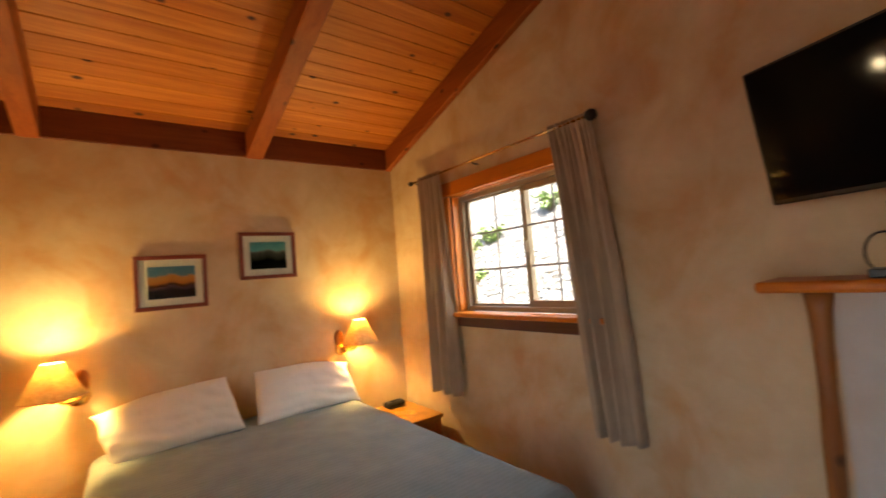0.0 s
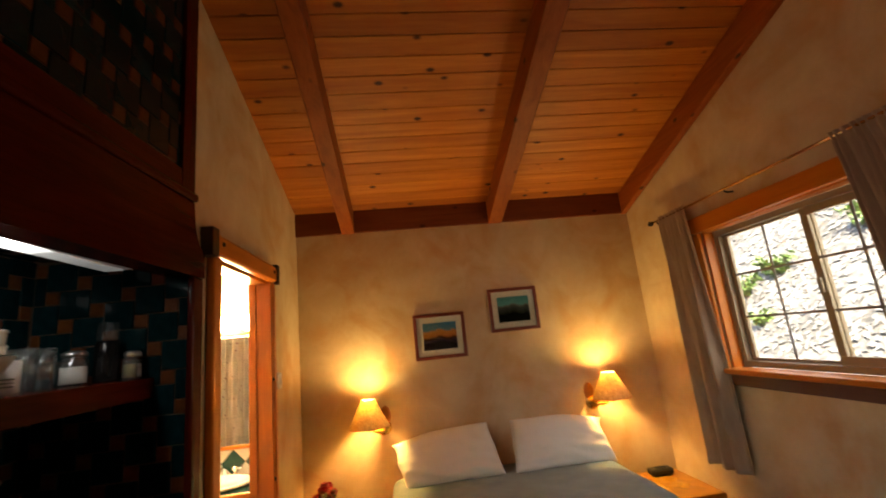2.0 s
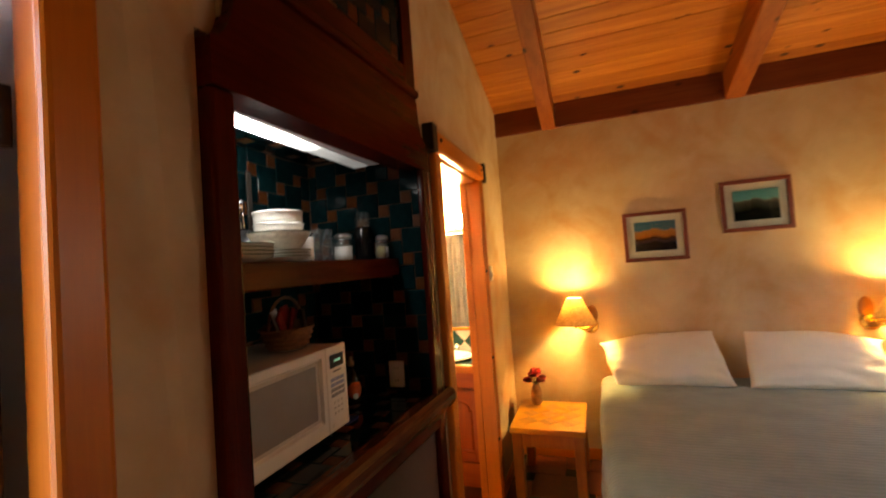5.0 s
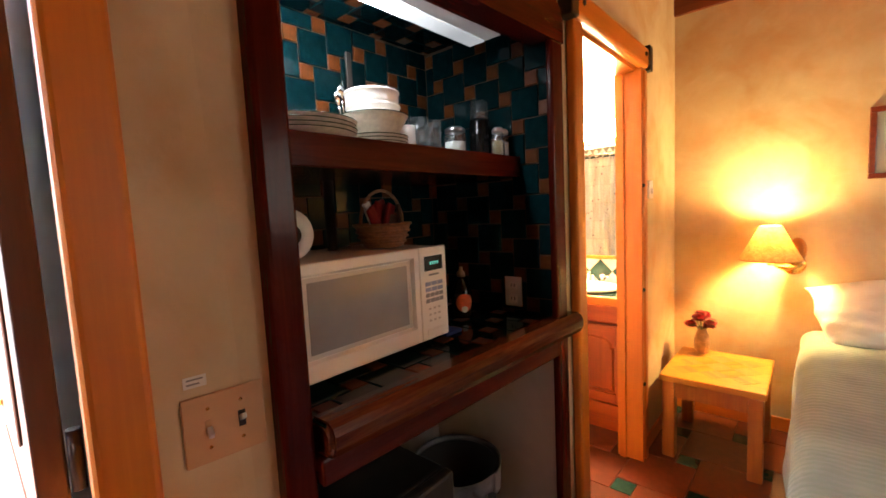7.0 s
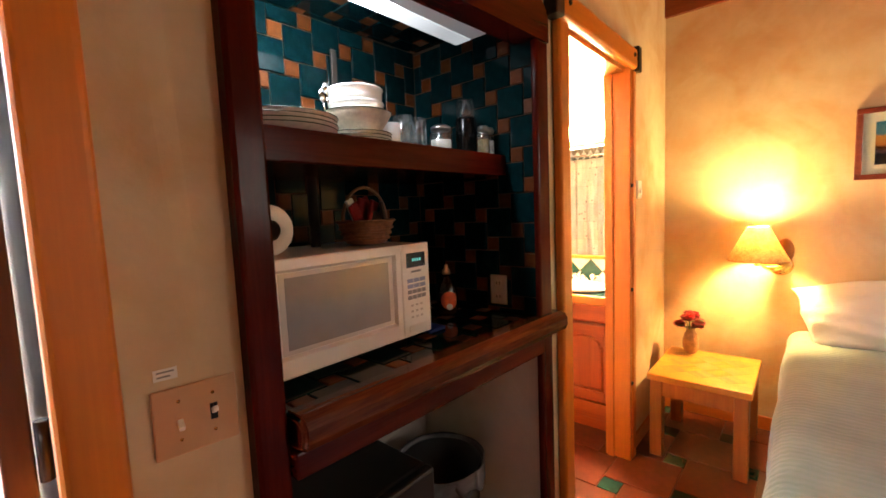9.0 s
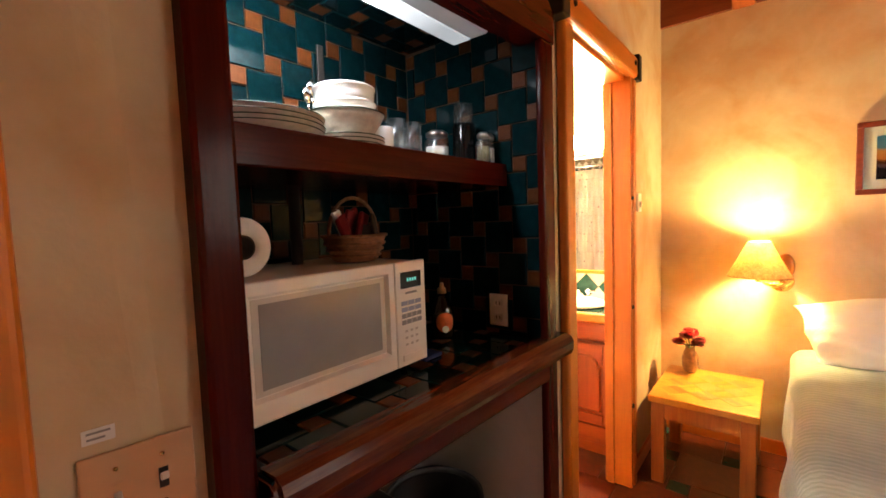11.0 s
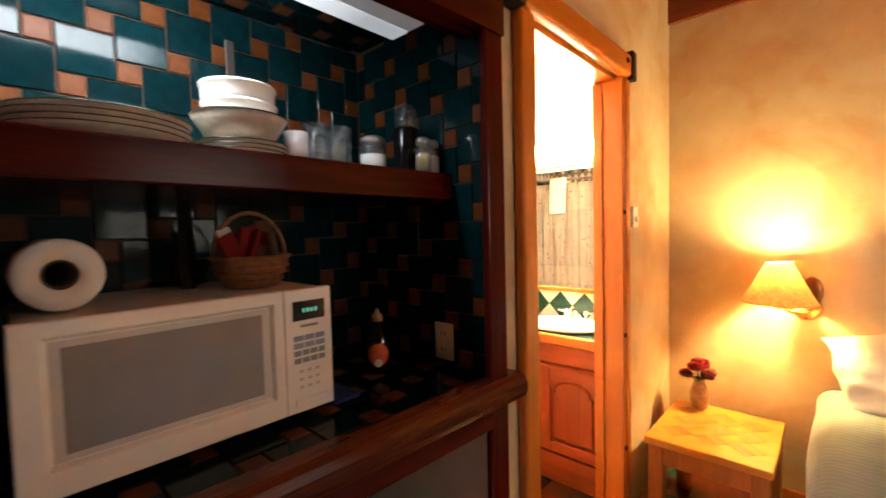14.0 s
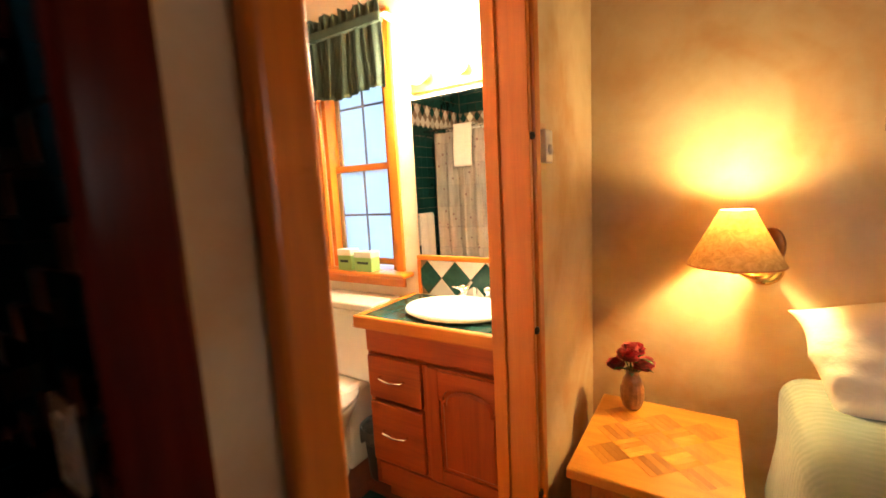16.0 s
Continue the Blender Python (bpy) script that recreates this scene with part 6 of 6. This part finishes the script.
    bs = thing("backsplash", (-1.08, YBW, 0.98), "white and green diamond tile backsplash with pine trim", "backsplash")
    sl = part("backing", boxed(-1.412, x1, YBW - 0.012, YBW - 0.001, 0.893, 1.068), M_GROUT, bs)
    s = 0.164
    for q in range(5):
        c = (-1.412 + 0.040 + s * q * 1.0, 0.980)
        for kind in range(2):
            ox = c[0] + (s / 2 if kind else 0)
            bm = bmesh.new()
            if kind == 0:
                poly = [(ox - s / 2 + 0.003, c[1]), (ox, c[1] - 0.083), (ox + s / 2 - 0.003, c[1]), (ox, c[1] + 0.083)]
                if ox - s / 2 < -1.412:
                    poly = [(-1.411, c[1] - 0.041), (ox, c[1] - 0.083), (ox + s / 2 - 0.003, c[1]), (ox, c[1] + 0.083), (-1.411, c[1] + 0.041)]
                if ox + s / 2 > x1:
                    continue
                prism(bm, poly, "y", YBW - 0.018, YBW - 0.0125)
                part("tile", bm, M_FLOORG, sl)
            else:
                if ox + s / 2 > x1:
                    continue
                for sgn in (1, -1):
                    b2 = bmesh.new()
                    prism(b2, [(ox - s / 2 + 0.004, c[1] + sgn * 0.086), (ox + s / 2 - 0.004, c[1] + sgn * 0.086), (ox, c[1] + sgn * 0.004)], "y", YBW - 0.018, YBW - 0.0125)
                    part("tile", b2, M_WHITET, sl)
                bm.free()
    part("trim_top", boxed(-1.430, x1, YBW - 0.024, YBW - 0.001, 1.069, 1.092, bev=0.004), M_TRIMX, bs)
    part("trim_side", boxed(-1.430, -1.413, YBW - 0.024, YBW - 0.001, 0.893, 1.068, bev=0.004), M_TRIMZ, bs)
    mr = thing("mirror", (-1.1, YBW, 1.45), "large frameless mirror above the basin", "mirror")
    part("silvering", boxed(-1.415, x1 - 0.002, YBW - 0.010, YBW - 0.002, 1.094, 1.838), M_MIRROR, mr)
    part("edge", boxed(-1.418, x1 - 0.002, YBW - 0.0105, YBW - 0.001, 1.8385, 1.848), M_CHROME, mr)


vanity()


def vanity_light():
    l = thing("vanity_light", (-1.1, YBW, 1.92), "lit globe light bar on a pine board", "light bar")
    part("board", boxed(-1.40, -0.80, YBW - 0.028, YBW - 0.001, 1.870, 1.985, bev=0.006), M_TRIMX, l)
    for x in (-1.30, -1.10, -0.90):
        c = part("cup", lathe([(0.022, 0.0), (0.030, -0.020), (0.028, -0.045)], (x, YBW - 0.029, 1.93), 18, axis="y"), M_BRASS, l)
        bm = bmesh.new()
        bmesh.ops.create_uvsphere(bm, u_segments=20, v_segments=12, radius=0.058)
        bmesh.ops.translate(bm, vec=(x, YBW - 0.125, 1.945), verts=bm.verts)
        part("globe", bm, M_GLOBE, c, "glowing frosted globe")


vanity_light()


def bath_window():
    w = tagged(new("window_2"), "double-hung bathroom window with pine trim and muntins", "window", kind="structure")
    ORIGIN[w] = Vector((0, 0, 0))
    y = YBW
    part("side_trim", boxed(BX1 + 0.001, BX1 + 0.055, y - 0.024, y - 0.001, BZ0, BZ1 + 0.06, bev=0.006), M_TRIMZ, w)
    part("side_trim", boxed(BX0 - 0.055, BX0 - 0.001, y - 0.024, y - 0.001, BZ0, BZ1 + 0.06, bev=0.006), M_TRIMZ, w)
    part("head_trim", boxed(BX0 - 0.001, BX1 + 0.001, y - 0.024, y - 0.001, BZ1 + 0.001, BZ1 + 0.06, bev=0.006), M_TRIMX, w)
    part("window_sill", boxed(BX0 - 0.09, BX1 + 0.10, y - 0.095, y + 0.05, BZ0 - 0.026, BZ0 - 0.001, bev=0.007), M_TRIMX, w)
    part("apron", boxed(BX0 - 0.05, BX1 + 0.05, y - 0.022, y - 0.001, BZ0 - 0.085, BZ0 - 0.027, bev=0.005), M_TRIMX, w)
    for x0, x1 in ((BX0 + 0.001, BX0 + 0.03), (BX1 - 0.03, BX1 - 0.001)):
        part("jamb", boxed(x0, x1, y + 0.001, y + 0.11, BZ0 + 0.002, BZ1 - 0.002), M_TRIMZ, w)
    for name, z0, z1, ys in (("lower_sash", BZ0 + 0.02, 1.575, y + 0.045), ("upper_sash", 1.545, BZ1 - 0.002, y + 0.075)):
        a, b = BX0 + 0.031, BX1 - 0.031
        s = part(name, boxed(a, b, ys, ys + 0.026, z0, z0 + 0.034, bev=0.003), M_TRIMX, w)
        part("sash_rail", boxed(a, b, ys, ys + 0.026, z1 - 0.034, z1, bev=0.003), M_TRIMX, s)
        for xa, xb in ((a, a + 0.030), (b - 0.030, b)):
            part("sash_stile", boxed(xa, xb, ys, ys + 0.026, z0 + 0.035, z1 - 0.035, bev=0.003), M_VINYL, s)
        g = part("pane", boxed(a + 0.01, b - 0.01, ys + 0.011, ys + 0.014, z0 + 0.01, z1 - 0.01), M_OBSCURE, s)
        g.visible_shadow = False
        part("muntin", boxed((a + b) / 2 - 0.006, (a + b) / 2 + 0.006, ys + 0.004, ys + 0.010, z0 + 0.03, z1 - 0.03), M_TAUPE, s)
        part("muntin", boxed(a + 0.028, b - 0.028, ys + 0.003, ys + 0.0095, (z0 + z1) / 2 - 0.006, (z0 + z1) / 2 + 0.006), M_TAUPE, s)


bath_window()


def valance():
    v = thing("valance", (-1.80, YBW - 0.07, 2.28), "dark green gathered valance over the bathroom window", "valance")

    def skirt(u, w):
        x = -2.13 + 0.62 * u
        z = 2.250 - 0.335 * w + 0.012 * math.sin(u * 9) * w
        return (x, YBW - 0.075 + (0.003 + 0.006 * w) * (math.sin(u * 74 + 1.2 * math.sin(3 * w + 9 * u)) + 0.8 * math.sin(u * 37 + 2 + w) + 0.4 * noise.noise(Vector((u * 30, w * 3, 1)))), z)

    def ruffle(u, w):
        x = -2.13 + 0.62 * u
        return (x, YBW - 0.080 + (0.006 + 0.007 * w) * (math.sin(u * 80 + 2 + math.sin(u * 17)) + 0.5 * math.sin(u * 131)), 2.252 + (0.070 + 0.010 * math.sin(u * 33 + 1) + 0.006 * math.sin(u * 90)) * w)

    thicken(part("skirt", sheet(140, 14, skirt), M_VALANCE, v), 0.002)
    thicken(part("ruffle", sheet(140, 6, ruffle), M_VALANCE, v), 0.002)
    part("band", boxed(-2.13, -1.51, YBW - 0.095, YBW - 0.060, 2.215, 2.262, bev=0.006), M_VALANCE, v)
    part("rod", tube([(-2.15, YBW - 0.076, 2.24), (-1.49, YBW - 0.076, 2.24)], 0.008), M_WHITE, v)
    for x in (-2.145, -1.495):
        part("bracket", boxed(x - 0.006, x + 0.006, YBW - 0.076, YBW - 0.001, 2.225, 2.255), M_WHITE, v)


valance()


def carton(x0, x1, y0, y1, z, h, label):
    c = thing("carton", ((x0 + x1) / 2, (y0 + y1) / 2, z), label, "carton", "cartons on the sill")
    part("box", boxed(x0, x1, y0, y1, z, z + h, bev=0.003), M_BOX, c)
    part("lid", boxed(x0 - 0.001, x1 + 0.001, y0 - 0.001, y1 + 0.001, z + h * 0.72, z + h + 0.002, bev=0.003), M_BOXW, c)
    part("print", boxed(x0 + 0.02, x1 - 0.02, y0 - 0.0018, y0 - 0.0005, z + h * 0.40, z + h * 0.52), M_VALANCE, c)


carton(-1.93, -1.83, YBW - 0.085, YBW - 0.02, BZ0, 0.115, "small pale green carton on the bathroom sill")
carton(-1.80, -1.68, YBW - 0.090, YBW - 0.02, BZ0, 0.105, "wider pale green carton on the bathroom sill")


def toilet(cx):
    t = thing("toilet", (cx, 3.3, 0), "white porcelain toilet beside the vanity", "toilet")
    part("tank", boxed(cx - 0.22, cx + 0.22, 3.40, 3.612, 0.44, 0.825, bev=0.025, seg=3), M_PORC, t)
    part("tank_lid", boxed(cx - 0.235, cx + 0.235, 3.385, 3.615, 0.826, 0.870, bev=0.012, seg=3), M_PORC, t)
    part("flush_lever", tube([(cx + 0.15, 3.398, 0.76), (cx + 0.15, 3.385, 0.76), (cx + 0.10, 3.380, 0.755)], 0.007, steps=8), M_CHROME, t)
    bm = bmesh.new()
    lathe([(0.13, 0.0), (0.125, 0.02), (0.105, 0.12), (0.12, 0.22), (0.175, 0.34), (0.195, 0.385), (0.185, 0.40), (0.14, 0.38), (0.05, 0.25), (0.0, 0.22)], (0, 0, 0), 36, bm)
    bmesh.ops.scale(bm, vec=(0.95, 1.28, 1.0), verts=bm.verts)
    bmesh.ops.translate(bm, vec=(cx, 3.17, 0.0), verts=bm.verts)
    part("bowl", bm, M_PORC, t)
    bm = bmesh.new()
    lathe([(0.0, 0.0), (0.190, 0.0), (0.200, 0.010), (0.195, 0.022), (0.0, 0.026)], (0, 0, 0), 36, bm)
    bmesh.ops.scale(bm, vec=(0.95, 1.28, 1.0), verts=bm.verts)
    bmesh.ops.translate(bm, vec=(cx, 3.17, 0.402), verts=bm.verts)
    part("seat_lid", bm, M_PORC, t)
    part("base_neck", boxed(cx - 0.11, cx + 0.11, 3.28, 3.52, 0.0, 0.439, bev=0.03, seg=3), M_PORC, t)


toilet(-1.80)
waste_bin(-1.545, 3.36, 0.085, 0.26, "small dark waste bin with a plastic liner by the toilet", True)


def shower():
    tub = thing("bathtub", (-2.0, 1.22, 0), "white bathtub behind the shower curtain", "bathtub")
    part("skirt", boxed(XW + 0.002, -1.332, 1.50, 1.555, 0.0, 0.50, bev=0.012), M_PORC, tub)
    part("floor", boxed(XW + 0.002, -1.332, 0.88, 1.499, 0.0, 0.12), M_PORC, tub)
    part("back_rim", boxed(XW + 0.002, -1.332, 0.862, 0.90, 0.121, 0.50, bev=0.012), M_PORC, tub)
    # tiled surround: green squares and a band of white and green diamonds
    bm, wm = bmesh.new(), bmesh.new()

    def lay(u0, u1, flat, plane):
        g = 0.105
        n = int((u1 - u0) / g)
        for i in range(n):
            for j in range(23):
                z = 0.505 + g * j
                if 2.06 < z + 0.05 < 2.30 or z > 2.75:
                    continue
                a, b = u0 + g * i + 0.002, u0 + g * (i + 1) - 0.002
                if plane == "y":
                    box(bm, a, b, flat, flat + 0.007, z + 0.002, z + g - 0.002)
                else:
                    box(bm, flat, flat + 0.007, a, b, z + 0.002, z + g - 0.002)
        for i in range(int((u1 - u0) / 0.09)):
            c = u0 + 0.09 * (i + 0.5)
            for row, z in enumerate((2.06 + 0.06, 2.06 + 0.18)):
                dia = [(c, z - 0.058), (c + 0.043, z), (c, z + 0.058), (c - 0.043, z)]
                prism(wm if row == 0 or i % 2 else bm, dia, plane, flat + 0.001, flat + 0.0075)
    lay(XW + 0.01, -1.34, YTUB + 0.003, "y")
    lay(YTUB + 0.012, 2.02, XW + 0.003, "x")
    sur = thing("tile_surround", (-2.0, YTUB, 1.5), "green tile shower surround with a white diamond band", "tile surround")
    part("backing", boxed(XW + 0.0005, -1.335, YTUB + 0.0005, YTUB + 0.003, 0.5, 2.95), M_GROUT, sur)
    part("backing", boxed(XW + 0.0005, XW + 0.003, YTUB + 0.004, 2.03, 0.5, 2.95), M_GROUT, sur)
    tagged(part("green_tiles", bm, M_GREEN, sur), kind="stuff")
    tagged(part("white_tiles", wm, M_WHITET, sur), kind="stuff")
    rod = thing("shower_rod", (-2.0, 1.62, 2.0), "chrome shower curtain rod", "curtain rod")
    part("rod", tube([(XW + 0.012, 1.62, 2.02), (-1.332, 1.62, 2.02)], 0.012), M_CHROME, rod)
    for q in range(9):
        part("hook", ring_tube((-2.56 + 0.148 * q, 1.62, 2.010), 0.020, 0.002, "x", 16), M_CHROME, rod)

    def at(u, v):
        x = -2.585 + 1.235 * u
        amp = 0.018 + 0.012 * v
        return (x, 1.62 + amp * math.sin(u * 52 + 0.8 * math.sin(4 * v)) + 0.006 * math.sin(u * 120), 1.985 - 1.80 * v)
    c = solid("shower_curtain", sheet(150, 20, at), M_SHOWER, "grey and tan patchwork shower curtain on its rod", "shower curtain", "", (-2.0, 1.62, 0.2))
    thicken(c, 0.002)

    def towel(u, v):
        x = -2.335 + 0.20 * u + 0.01 * math.sin(v * 5)
        s = (v - 0.45) * 0.80
        a = max(-1.0, min(1.0, s / 0.04))
        yy = 1.62 + 0.038 * a + 0.004 * math.sin(9 * u)
        z = 2.036 + 0.010 * (1 - a * a) - max(0, abs(s) - 0.04)
        return (x, yy, z)
    t = solid("towel", sheet(14, 40, towel), M_TOWEL, "folded cream towel hung over the shower rod", "towel", "", (-2.23, 1.62, 2.03))
    thicken(t, 0.012)

    def hand(u, v):
        y = 1.68 + 0.24 * u
        s = (v - 0.4) * 0.85
        a = max(-1.0, min(1.0, s / 0.03))
        return (XW + 0.075 + 0.034 * a + 0.006 * math.sin(u * 12 + v), y, 1.185 + 0.008 * (1 - a * a) - max(0, abs(s) - 0.03))
    t2 = solid("hand_towel", sheet(14, 36, hand), M_TOWEL, "cream hand towel on a wall bar", "towel", "", (XW + 0.07, 1.8, 1.18))
    thicken(t2, 0.010)
    bar = thing("towel_bar", (XW, 1.80, 1.17), "chrome towel bar on the bathroom wall", "towel bar")
    part("bar", tube([(XW + 0.075, 1.645, 1.172), (XW + 0.075, 1.965, 1.172)], 0.008), M_CHROME, bar)
    for y in (1.650, 1.960):
        part("bracket", tube([(XW + 0.011, y, 1.172), (XW + 0.075, y, 1.172)], 0.010), M_CHROME, bar)


shower()


# ---- outdoors ----
def terrain(x, y):
    rise = max(0.0, x - 3.1)
    z = -0.17 + 0.95 * rise if rise < 9 else -0.17 + 8.55 + 0.25 * (rise - 9)
    z = min(z, 14.0)
    near = 1.0 if (x < XW - 1.2 or x > XR + 1.0 or y < YS - 1 or y > YH + 1) else 0.0
    z += near * (0.10 * noise.noise(Vector((x * 0.8, y * 0.8, 0))) + 0.05 * noise.noise(Vector((x * 2.5, y * 2.5, 3))))
    return z


def stretched(t):
    """Grid lines close together near the house and far apart at the horizon."""
    s = 2 * t - 1
    return math.copysign(14 * abs(s) + 900 * abs(s) ** 7, s)


solid("ground", sheet(150, 150, lambda u, v: (stretched(u) + 1.5, stretched(v) + 2.5, terrain(stretched(u) + 1.5, stretched(v) + 2.5))), M_GROUND, "sunlit slope and yard covered in dry leaf litter", "ground")


def litter():
    rng = random.Random(21)
    verts, faces = [], []
    for _ in range(9000):
        x, y = rng.uniform(3.2, 7.5), rng.uniform(-0.5, 9.5)
        z = terrain(x, y) + 0.02
        s = rng.uniform(0.03, 0.075)
        m = Matrix.Translation((x, y, z)) @ Euler((rng.uniform(-0.2, 0.2), -0.76 + rng.uniform(-0.25, 0.25), 0.0)).to_matrix().to_4x4() @ Euler((0.0, 0.0, rng.uniform(0, 6.28))).to_matrix().to_4x4()
        k = len(verts)
        for p in ((-s, 0, 0), (0, -s * 0.45, s * 0.15), (s, 0, s * 0.1), (0, s * 0.45, s * 0.12)):
            verts.append(m @ Vector(p))
        faces.append((k, k + 1, k + 2, k + 3))
    me = bpy.data.meshes.new("leaf_litter")
    me.from_pydata(verts, [], faces)
    mt, nt, b = material("dry_leaves")
    r = nt.nodes.new("ShaderNodeNewGeometry").outputs["Random Per Island"]
    nt.links.new(ramp(nt, r, [(0.0, (0.11, 0.095, 0.080)), (0.4, (0.15, 0.13, 0.115)), (0.8, (0.19, 0.175, 0.155)), (1.0, (0.26, 0.25, 0.23))]), b.inputs["Base Color"])
    b.inputs["Roughness"].default_value = 0.7
    me.materials.append(mt)
    tagged(new("leaf_litter", me), "dry fallen leaves on the slope", "leaves", kind="stuff")


litter()


def shrub(x, y, r, n, seed, label):
    z = terrain(x, y)
    s = thing("shrub", (x, y, z), label, "shrub", "shrubs on the slope")
    rng = random.Random(seed)
    stems = bmesh.new()
    verts, faces = [], []
    for k in range(9):
        a, l = rng.uniform(0, 6.28), rng.uniform(0.6, 1.0) * r
        tip = Vector((x + 0.7 * l * math.cos(a), y + 0.7 * l * math.sin(a), z + l))
        tube([(x, y, z - 0.05), ((x + tip.x) / 2, (y + tip.y) / 2, z + 0.55 * l), tip], 0.008, stems, 6)
        for _ in range(n // 9):
            c = Vector((x, y, z)).lerp(tip, rng.uniform(0.3, 1.1)) + Vector((rng.gauss(0, 0.13 * r), rng.gauss(0, 0.13 * r), rng.gauss(0, 0.10 * r)))
            q = rng.uniform(0.03, 0.06)
            m = Matrix.Translation(c) @ Euler((rng.uniform(-1, 1), rng.uniform(-1, 1), rng.uniform(0, 6.28))).to_matrix().to_4x4()
            j = len(verts)
            for p in ((-q, 0, 0), (0, -q * 0.5, q * 0.1), (q, 0, 0), (0, q * 0.5, q * 0.1)):
                verts.append(m @ Vector(p) - Vector((x, y, z)))
            faces.append((j, j + 1, j + 2, j + 3))
    part("stems", stems, M_BARK, s)
    me = bpy.data.meshes.new("foliage")
    me.from_pydata(verts, [], faces)
    me.materials.append(M_SHRUB)
    f = new("foliage", me)
    f.parent = s
    ORIGIN[f] = ORIGIN[s]


M_SHRUB = plain("shrub_leaves", (0.12, 0.18, 0.04), 0.45, vary=0.4, scale=6, bumps=0)
shrub(5.12, 6.00, 0.36, 420, 2, "green leafy shrub on the leaf-strewn slope")
shrub(4.75, 5.35, 0.17, 160, 12, "small green leafy plant low on the slope")
shrub(5.9, 4.7, 0.30, 300, 15, "pale green plant beside the window slope")
shrub(5.40, 5.62, 0.30, 260, 4, "yellow-green leafy shrub on the slope")
shrub(6.5, 7.75, 0.55, 360, 7, "dark green shrub high on the slope")


def tree(x, y, h, seed):
    z = terrain(x, y) - 0.1
    t = thing("tree", (x, y, z), "tall tree with a thin trunk and uneven crown", "tree", "trees in the yard")
    rng = random.Random(seed)
    bm = bmesh.new()
    pts = [Vector((x + 0.05 * h * 0.3 * math.sin(k * 0.9 + seed), y + 0.04 * h * 0.3 * math.cos(k * 0.7), z + h * k / 8)) for k in range(9)]
    rings = []
    for k, p in enumerate(pts):
        r = 0.16 * (1 - 0.85 * k / 8)
        rings.append([bm.verts.new(p + Vector((r * math.cos(2 * math.pi * i / 10), r * math.sin(2 * math.pi * i / 10), 0))) for i in range(10)])
    for lo, hi in zip(rings, rings[1:]):
        for i in range(10):
            bm.faces.new((lo[i], lo[(i + 1) % 10], hi[(i + 1) % 10], hi[i])).smooth = True
    verts, faces = [], []
    for b in range(16):
        k = rng.uniform(0.45, 0.98)
        base = pts[int(k * 8)]
        a, l = rng.uniform(0, 6.28), (1.15 - k) * h * 0.38
        tip = base + Vector((l * math.cos(a), l * math.sin(a), l * 0.35))
        tube([base, base.lerp(tip, 0.5) + Vector((0, 0, 0.1)), tip], 0.025, bm, 6)
        for _ in range(110):
            c = base.lerp(tip, rng.uniform(0.25, 1.1)) + Vector((rng.gauss(0, 0.28), rng.gauss(0, 0.28), rng.gauss(0, 0.22)))
            q = rng.uniform(0.05, 0.11)
            m = Matrix.Translation(c) @ Euler((rng.uniform(-1, 1), rng.uniform(-1, 1), rng.uniform(0, 6.28))).to_matrix().to_4x4()
            j = len(verts)
            for p in ((-q, 0, 0), (0, -q * 0.5, q * 0.1), (q, 0, 0), (0, q * 0.5, q * 0.1)):
                verts.append(m @ Vector(p) - Vector((x, y, z)))
            faces.append((j, j + 1, j + 2, j + 3))
    part("trunk", bm, M_BARK, t)
    me = bpy.data.meshes.new("crown")
    me.from_pydata(verts, [], faces)
    me.materials.append(M_SHRUB)
    f = new("crown", me)
    f.parent = t


tree(-9.5, -1.6, 8.0, 3)
tree(-12.0, 1.9, 9.5, 6)


# ---- floor tiles, near the walk and beyond ----
def floor_hidden(x, y):
    """Where the floor lies under walls, the niche, the tub or the bed."""
    wx, wy = x + XW, y + YS
    if wx < -0.65 and wy < 2.15:
        return True
    if -0.74 < wx < XL and not 2.27 < wy < 3.03 and not -0.22 < wy < 0.67:
        return True
    if 0.10 < wx < 1.65 and wy > 1.55:
        return True
    return wx < XL and wy > YBW


pinwheel(floor, (XW, YS, -0.008), (1, 0, 0), (0, 1, 0), XR - XW, YH - YS, 0.32, 0.107, (-0.622 - XW, 2.757 - YS), M_FLOORT, M_FLOORG, 0.008, 0.006, floor_hidden, 9)
